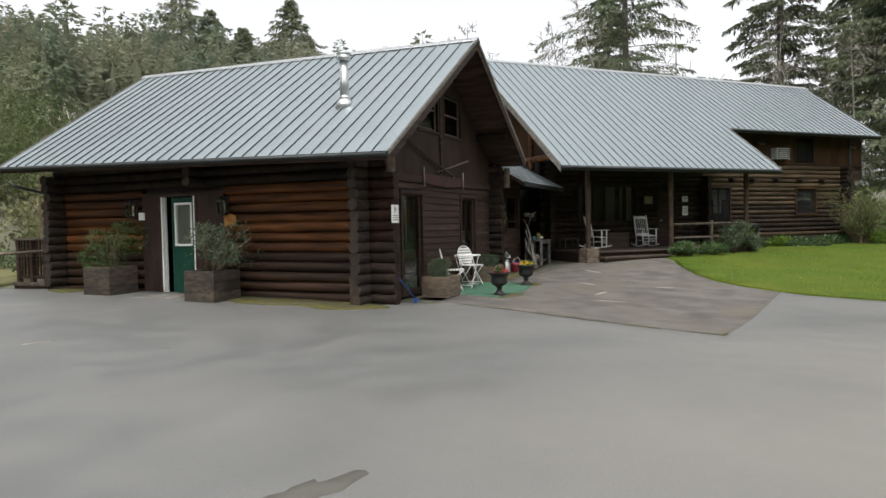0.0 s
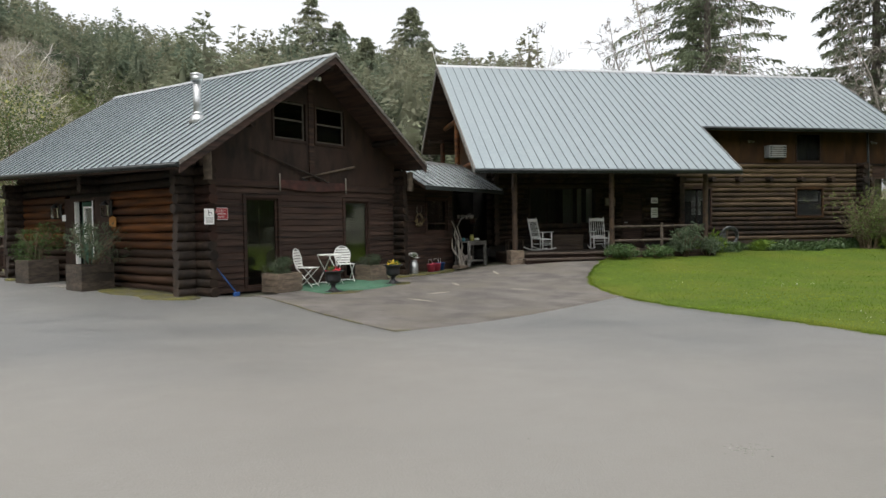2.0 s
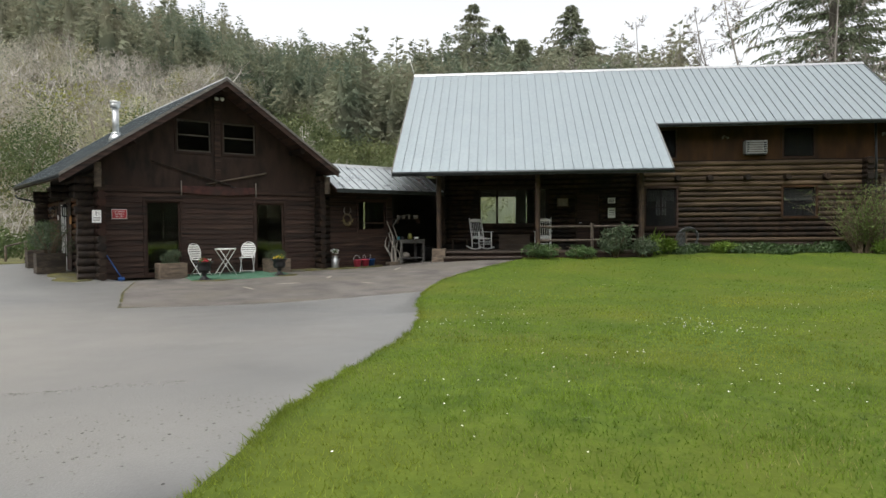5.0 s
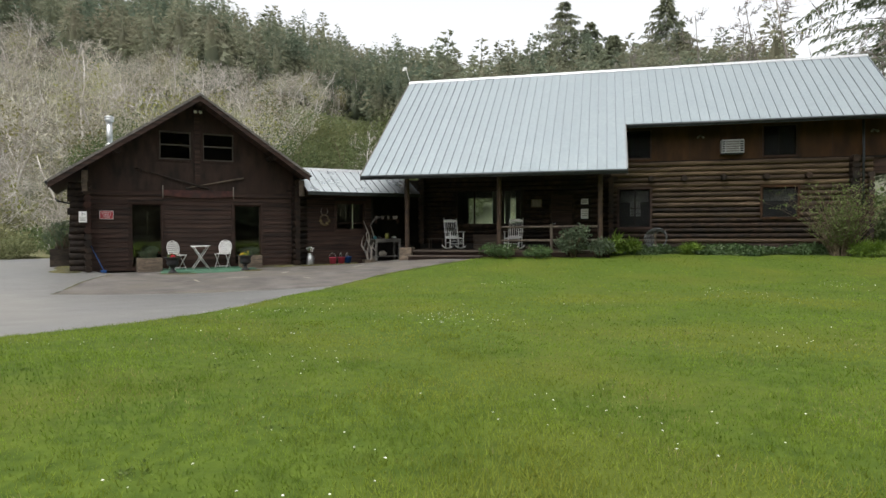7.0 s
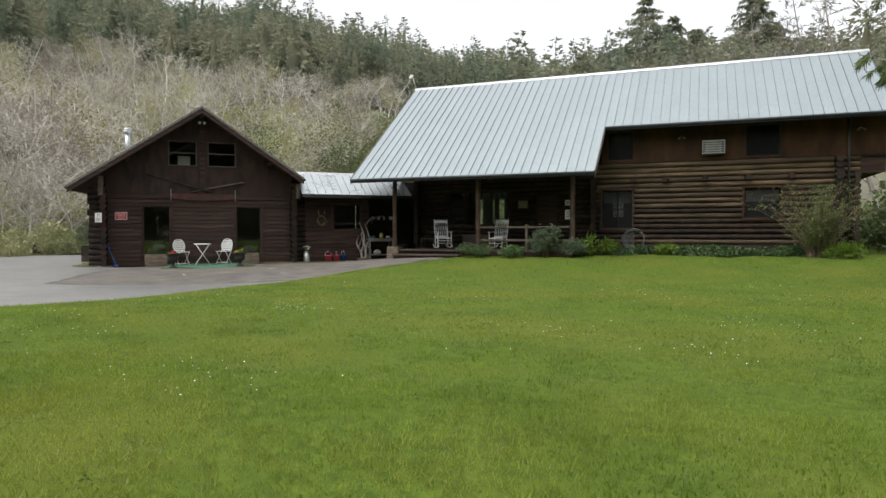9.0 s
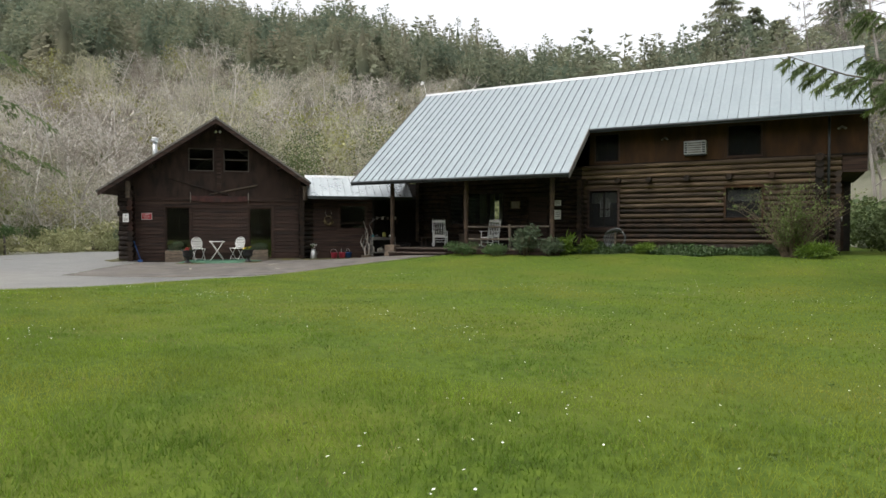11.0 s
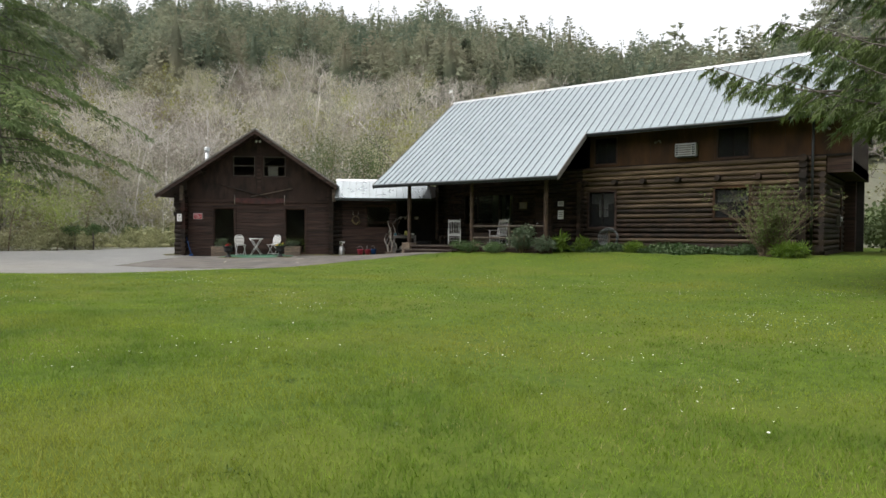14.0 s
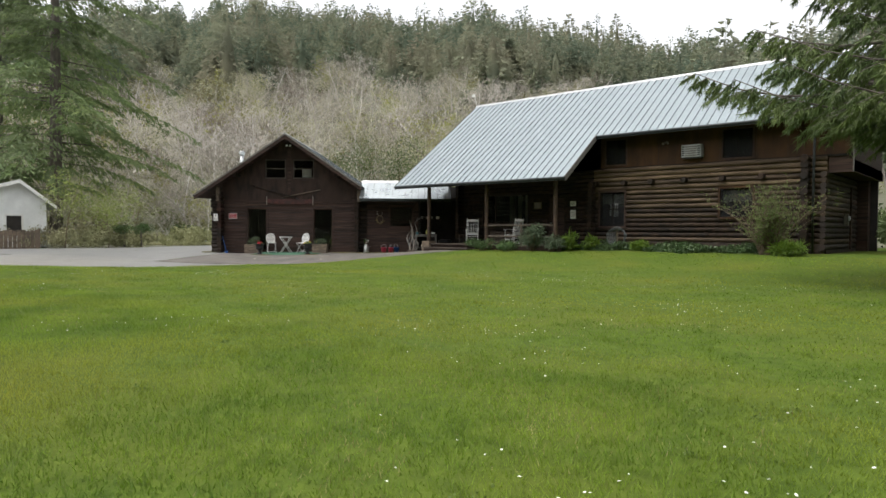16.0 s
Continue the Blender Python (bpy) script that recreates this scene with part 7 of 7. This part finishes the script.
for z, a, ln in boughs:
    d = np.array([math.cos(a), math.sin(a), 0])
    sd = np.array([-math.sin(a), math.cos(a), 0])
    u = np.linspace(0, 1, 9)
    spine = np.stack([d * (ln * q) + np.array([0, 0, z - ln * 0.26 * math.sin(q * 2.2) + ln * 0.10 * q ** 3]) + sd * 0.08 * ln * math.sin(q * 3 + z) for q in u])
    wood.append(limb(spine, 0.045 * (1.05 - u) * (ln / 5) + 0.004, 5))
    m = int((52 if math.cos(a) < 0.2 else 8) * ln / 5) + 8
    for j in range(m):
        q = rs.uniform(0.12, 1.0)
        i = min(7, int(q * 8))
        p = spine[i] + (spine[i + 1] - spine[i]) * (q * 8 - i)
        sgn = rs.choice([-1, 1])
        bl = min(ln, 5.6) * (0.30 * (1.08 - q) + 0.05) * rs.uniform(0.6, 1.2)
        bd = d * rs.uniform(0.5, 0.9) + sd * sgn * rs.uniform(0.5, 1.0) + np.array([0, 0, rs.uniform(-0.55, -0.05)])
        bd /= np.linalg.norm(bd)
        e = p + bd * bl + np.array([0, 0, -bl * 0.25])
        wood.append(limb([p, (p + e) / 2 + np.array([0, 0, bl * 0.05]), e], [0.008, 0.006, 0.003], 3))
        nn = int(34 + 84 * bl)
        w = rs.uniform(0.05, 1.0, nn)
        b = p + (e - p) * w[:, None]
        nd = bd * 0.8 + rs.normal(size=(nn, 3)) * 0.55 + np.array([0, 0, -0.55])
        nd /= np.linalg.norm(nd, axis=1)[:, None]
        ns = np.cross(nd, rs.normal(size=(nn, 3)))
        ns /= np.linalg.norm(ns, axis=1)[:, None] + 1e-9
        l3 = rs.uniform(0.08, 0.19, nn)
        quads.append(slivers(b, nd, ns, l3, l3 * 0.05 + 0.0065, l3 * 0.25))
for nm, arr, mt in (("branchwork", join(wood), BARK), ("needle_cover", join(quads), SPRUCE)):
    o = tagged(new(nm, fast_mesh(nm, *arr, mt)), kind="stuff")
    o.parent = spruce

# ---- planting along the lodge ----
def shrub(name, x, y, c, r, n, size, mat, label, seed, narrow=0.5, stems=9, up=0.2, extra=None):
    return potted(name, pose(x, y, level(x, y) + 0.03), 1, c, r, n, size, mat, label, seed, stems, narrow, extra)


shrub("rhododendron", 17.75, 16.75, (0, 0, 0.62), (0.75, 0.55, 0.55), 1500, 0.15, LEAF_GREY, "grey-green rhododendron against the porch railing", 41, 0.28, 12)
shrub("rhododendron", 18.55, 16.8, (0, 0, 0.35), (0.6, 0.5, 0.35), 800, 0.13, LEAF_GREY, "low grey-green rhododendron beside the porch post", 42, 0.28, 8)
shrub("ground_shrub", 15.5, 16.45, (0, 0, 0.24), (0.85, 0.45, 0.30), 1500, 0.075, IVY, "low spreading variegated shrub in front of the porch", 43)
shrub("ground_shrub", 16.6, 16.5, (0, 0, 0.26), (0.7, 0.45, 0.30), 1300, 0.075, IVY, "low spreading variegated shrub in front of the porch", 44)
shrub("fern", 19.0, 17.4, (0, 0, 0.38), (0.35, 0.3, 0.38), 260, 0.30, LEAF_LIME, "bright yellow-green fern beside the log wall", 45, 0.22, 6, 0.9)
shrub("fern", 19.6, 17.9, (0, 0, 0.3), (0.35, 0.3, 0.3), 220, 0.26, LEAF_LIME, "bright yellow-green fern in the ivy", 46, 0.22, 6, 0.9)
shrub("grass_clump", 21.55, 18.15, (0, 0, 0.14), (0.5, 0.3, 0.18), 700, 0.22, LEAF_LIME, "bright green grass clump in the border", 47, 0.08, 3, 1.6)
shrub("grass_clump", 26.6, 17.6, (0, 0, 0.20), (0.65, 0.45, 0.26), 1100, 0.26, LEAF_LIME, "bright green grass clump at the lodge corner", 48, 0.08, 3, 1.6)
n = 12000
xs = rs.uniform(18.0, 26.8, n)
ys = 18.95 - rs.uniform(0, 1, n) ** 0.8 * (1.05 + 0.35 * np.sin(xs * 1.7) + 0.2 * np.sin(xs * 4.1))
zs = np.array([level(x, y) for x, y in zip(xs, ys)]) + 0.03 + rs.uniform(0, 1, n) * (0.18 + 0.10 * np.sin(xs * 2.3 + ys * 3)) + 0.12 * np.clip(ys - 18.2, 0, 1)
v, f = leaves(np.stack([xs, ys, zs], 1), 0.09, 49, 0.75)
stuff("ivy_border", (np.array(v), np.array(f)), IVY, "low ivy ground cover along the log wall", "ivy")
# the half-bare flowering bush at the corner
bush = thing("arching_bush", pose(25.95, 18.0, level(25.95, 18.0)), "tall arching bush with bare stems and sparse leaves", "bush")
stems, pts = [], []
for k in range(170):
    a, ln = rs.uniform(0, math.tau), rs.uniform(1.0, 2.6)
    lean = rs.uniform(0.1, 0.9)
    q = np.linspace(0, 1, 6)
    s = np.stack([[0.25 * math.cos(a * 3) + ln * lean * math.cos(a) * u ** 1.4 * 0.95, 0.2 * math.sin(a * 5) + ln * lean * 0.75 * math.sin(a) * u ** 1.4, ln * (u - 0.28 * lean * u * u)] for u in q])
    stems.append(limb(s, 0.014 * (1.1 - q), 4))
    for j in range(9):
        i = rs.randint(1, 5)
        p = s[i] + (s[i + 1] - s[i]) * rs.uniform()
        e = p + np.array([rs.uniform(-0.3, 0.3), rs.uniform(-0.3, 0.3), rs.uniform(0, 0.3)])
        stems.append(limb([p, e], [0.005, 0.002], 3))
        pts += [p + (e - p) * w for w in rs.uniform(0.3, 1.1, 4)]
o = tagged(new("stem_tangle", fast_mesh("stem_tangle", *join(stems), STEM)), kind="stuff")
o.parent = bush
foliage("foliage", pts, 0.072, LEAF_SAGE, bush, 50, 0.5)

# ---- white house across the yard ----
house = thing("white_house", pose(-11.6, 6.3, 0, 0, 0, 75), "small white gabled house with a grey roof", "house")
SIDING = material("white_lap_siding", (0.76, 0.77, 0.76), (0.84, 0.85, 0.84), 3, 0.7, bump=0.1, c=(0.70, 0.71, 0.70))
ROOFING = material("grey_roof_shingle", (0.16, 0.165, 0.17), (0.24, 0.245, 0.25), 8, 0.9, bump=0.4)
part("wall", prism(B(), [(-2.9, 0), (2.6, 0), (2.6, 2.7), (1.3, 3.7), (-2.9, 2.5)], "y", 0.0, 7.0), SIDING, house)
for p, q in (((1.3, 3.88), (3.1, 2.42)), ((1.3, 3.88), (-3.4, 2.4))):
    part("roof", prism(B(), [p, q, (q[0], q[1] - 0.12), (p[0], p[1] - 0.12)], "y", -0.4, 7.4), ROOFING, house)
    part("fascia", prism(B(), [(p[0], p[1] + 0.01), (q[0], q[1] + 0.01), (q[0], q[1] - 0.2), (p[0], p[1] - 0.2)], "y", -0.44, -0.4), WHITE, house)
for x in (0.55, -1.2):
    w = part("window", frame_of(B(), x, x + 0.9, 0.55, 1.9, -0.05, 0.02, 0.09), WHITE, house)
    part("pane", box(B(), x + 0.09, x + 0.81, -0.02, -0.01, 0.64, 1.81), DARK, w)
fence = thing("yard_fence", pose(-8.0, 7.3, 0, 0, 0, 75), "dark weathered board fence in front of the white house", "fence")
for i in range(9):
    part("board", soft_box(B(), -1.6 + i * 0.2, -1.42 + i * 0.2, 0, 0.03, 0.0, 0.95 + 0.03 * (i % 3)), BLOCK, fence)
for x in (-1.65, 0.15):
    part("post", box(B(), x, x + 0.1, 0.03, 0.13, -0.1, 1.05), BLOCK, fence)
part("rail", box(B(), -1.65, 0.25, 0.031, 0.07, 0.75, 0.84), BLOCK, fence)

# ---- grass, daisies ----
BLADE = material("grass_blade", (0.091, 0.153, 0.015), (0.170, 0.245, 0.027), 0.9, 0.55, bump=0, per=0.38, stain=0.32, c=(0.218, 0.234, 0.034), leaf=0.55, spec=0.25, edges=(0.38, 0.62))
STRAW = material("dry_grass_blade", (0.22, 0.20, 0.075), (0.36, 0.33, 0.15), 3, 0.7, bump=0, per=0.3, leaf=0.4)
DAISY = material("daisy_petal", (0.72, 0.72, 0.70), (0.84, 0.84, 0.82), 20, 0.6, bump=0)


def on_lawn(x, y):
    edge = np.interp(y, [p[1] for p in LAWN_EDGE][::-1], [p[0] for p in LAWN_EDGE][::-1])
    return x > edge + 0.04


def blades(n, x0, x1, y0, y1, h, w, seed):
    r = np.random.RandomState(seed)
    x, y = r.uniform(x0, x1, n), r.uniform(y0, y1, n)
    k = on_lawn(x, y)
    x, y = x[k], y[k]
    n = len(x)
    z = np.array([level(a, b) for a, b in zip(x, y)]) + 0.03
    clump = 0.85 + 0.2 * np.sin(x * 2.1 + 1.3 * np.sin(y * 1.7)) * np.sin(y * 2.6 + np.sin(x * 1.1)) + 0.25 * np.sin(x * 9.3 + 2.1 * np.sin(y * 5.1)) * np.sin(y * 8.7 + 1.7 * np.sin(x * 4.3))
    a = r.uniform(0, math.tau, n)
    ln = h * r.uniform(0.5, 1.3, n) * np.clip(clump, 0.5, 1.3)
    lean = r.uniform(0.3, 1.2, n)
    b = np.stack([x, y, z], 1)
    s = np.stack([-np.sin(a), np.cos(a), np.zeros(n)], 1) * (w * r.uniform(0.7, 1.3, n))[:, None]
    tip = b + np.stack([np.cos(a) * lean * ln, np.sin(a) * lean * ln, ln], 1)
    v = np.stack([b - s, b + s, tip], 1).reshape(-1, 3)
    return v, np.arange(len(v)).reshape(-1, 3)


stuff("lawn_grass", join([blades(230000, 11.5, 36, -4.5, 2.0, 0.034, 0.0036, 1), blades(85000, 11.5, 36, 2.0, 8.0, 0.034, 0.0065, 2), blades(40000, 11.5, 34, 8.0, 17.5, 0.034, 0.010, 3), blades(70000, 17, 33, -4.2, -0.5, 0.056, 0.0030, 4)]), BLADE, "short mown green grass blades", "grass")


def tufted(n, tufts_, spread_, h, w, seed):
    """Blades that stand in loose tufts among the rest."""
    r = np.random.RandomState(seed)
    v, t = blades(n, 13.5, 34, -4.3, 3.5, h, w, seed)
    v = v.reshape(-1, 3, 3)
    at = np.stack([r.uniform(13.5, 34, tufts_), r.uniform(-4.3, 3.5, tufts_)], 1)
    to = at[r.randint(0, tufts_, len(v))] + r.normal(size=(len(v), 2)) * spread_
    ok = on_lawn(to[:, 0], to[:, 1])
    v, to = v[ok], to[ok]
    old = v[:, :2].mean(1)
    dz = np.array([level(a, b) for a, b in to]) - np.array([level(a, b) for a, b in old[:, :2]])
    v = v + np.concatenate([to - old[:, :2], dz[:, None]], 1)[:, None, :]
    return v.reshape(-1, 3), np.arange(len(v) * 3).reshape(-1, 3)


stuff("dry_grass", tufted(15000, 260, 0.16, 0.036, 0.0026, 21), STRAW, "dry straw-coloured blades in the lawn", "grass")
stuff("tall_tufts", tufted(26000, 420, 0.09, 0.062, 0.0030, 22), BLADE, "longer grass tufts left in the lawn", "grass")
er = np.random.RandomState(25)
line = np.array(LAWN_EDGE)
k = er.randint(0, len(line) - 1, 16000)
at = line[k] + (line[k + 1] - line[k]) * er.uniform(0, 1, (len(k), 1))
at[:, 0] += er.normal(size=len(k)) * 0.035 + 0.02 + 0.03 * np.sin(at[:, 1] * 7 + 2 * np.sin(at[:, 1] * 2.3))
way = er.normal(size=(len(k), 3)) * np.array([0.7, 0.5, 0.2]) + np.array([-0.25, 0, 0.7])
way /= np.linalg.norm(way, axis=1)[:, None]
flat = np.cross(way, er.normal(size=way.shape))
flat /= np.linalg.norm(flat, axis=1)[:, None] + 1e-9
root = np.stack([at[:, 0], at[:, 1], np.array([level(x, y) for x, y in at]) + 0.012], 1)
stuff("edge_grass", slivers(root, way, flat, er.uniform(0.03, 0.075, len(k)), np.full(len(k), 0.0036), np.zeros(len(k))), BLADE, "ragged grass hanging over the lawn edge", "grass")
wr = np.random.RandomState(23)
wc = np.stack([wr.uniform(14, 34, 150), wr.uniform(-4, 5, 150)], 1)
wc = wc[on_lawn(wc[:, 0], wc[:, 1])]
wp = np.concatenate([c + wr.normal(size=(26, 2)) * wr.uniform(0.03, 0.08) for c in wc])
v, f = leaves(np.stack([wp[:, 0], wp[:, 1], np.array([level(x, y) for x, y in wp]) + 0.035 + wr.uniform(0, 0.015, len(wp))], 1), 0.022, 24, 0.65, 0.1)
stuff("lawn_weeds", (np.array(v), np.array(f)), LEAF_SAGE, "small broad-leaved weeds in the lawn", "weeds")
dr = np.random.RandomState(9)
cs = np.stack([dr.uniform(13, 36, 60), dr.uniform(-4, 12, 60)], 1)
dp = np.concatenate([cs[dr.randint(0, 60, 1000)] + dr.normal(size=(1000, 2)) * 0.42, np.stack([dr.uniform(12, 36, 140), dr.uniform(-4, 14, 140)], 1)])
dp = dp[on_lawn(dp[:, 0], dp[:, 1])]
vs, ts = [], []
for x, y in dp:
    z, r, k = level(x, y) + 0.07, dr.uniform(0.005, 0.0105), len(vs)
    tx, ty = dr.uniform(-0.3, 0.3, 2)
    vs.append((x, y, z + 0.004))
    vs += [(x + r * (1 if j % 2 else 0.55) * math.cos(j * math.tau / 12), y + r * (1 if j % 2 else 0.55) * math.sin(j * math.tau / 12), z + r * (tx * math.cos(j * math.tau / 12) + ty * math.sin(j * math.tau / 12))) for j in range(12)]
    ts += [(k, k + 1 + j, k + 1 + (j + 1) % 12) for j in range(12)]
stuff("daisies", (np.array(vs), np.array(ts)), DAISY, "scattered white daisies in the lawn", "flowers")

# mossy crack along the patio edge and pale scuffs
bm = B()
for i in range(len(PATIO_LINE) - 1):
    for k in range(6):
        t = random.random()
        x = PATIO_LINE[i][0] * (1 - t) + PATIO_LINE[i + 1][0] * t
        y = PATIO_LINE[i][1] * (1 - t) + PATIO_LINE[i + 1][1] * t
        if y > 11.0 or x > 7.3:
            continue
        r = random.uniform(0.012, 0.036)
        a = math.atan2(PATIO_LINE[i + 1][1] - PATIO_LINE[i][1], PATIO_LINE[i + 1][0] - PATIO_LINE[i][0])
        pts = [(x + 2.6 * r * math.cos(u) * math.cos(a) - r * math.sin(u) * math.sin(a), y + 2.6 * r * math.cos(u) * math.sin(a) + r * math.sin(u) * math.cos(a)) for u in np.linspace(0, 5.6, 8)]
        bm.faces.new([bm.verts.new((px, py, level(px, py) + 0.021)) for px, py in pts])
tagged(new("crack_moss", data_of("crack_moss", bm, MOSS)), "moss and weeds in the crack of the asphalt", "moss", kind="stuff")

MEADOW = material("yellow_green_meadow", (0.075, 0.080, 0.030), (0.125, 0.120, 0.050), 1.5, 0.95, bump=0.6, fine=25, dist=0.05, c=(0.15, 0.14, 0.05), stain=0.4)
tagged(outline_sheet("meadow", smooth_line([(-4.2, 19.2), (-8, 18.2), (-11, 15.5), (-16, 13.5), (-30, 14), (-34, 30), (-18, 36), (-5, 33), (-3.6, 24), (-4.2, 19.2)], 4)[:-1], 0.02, MEADOW, 1.2), "rough yellow-green meadow beyond the yard", "meadow", kind="structure")
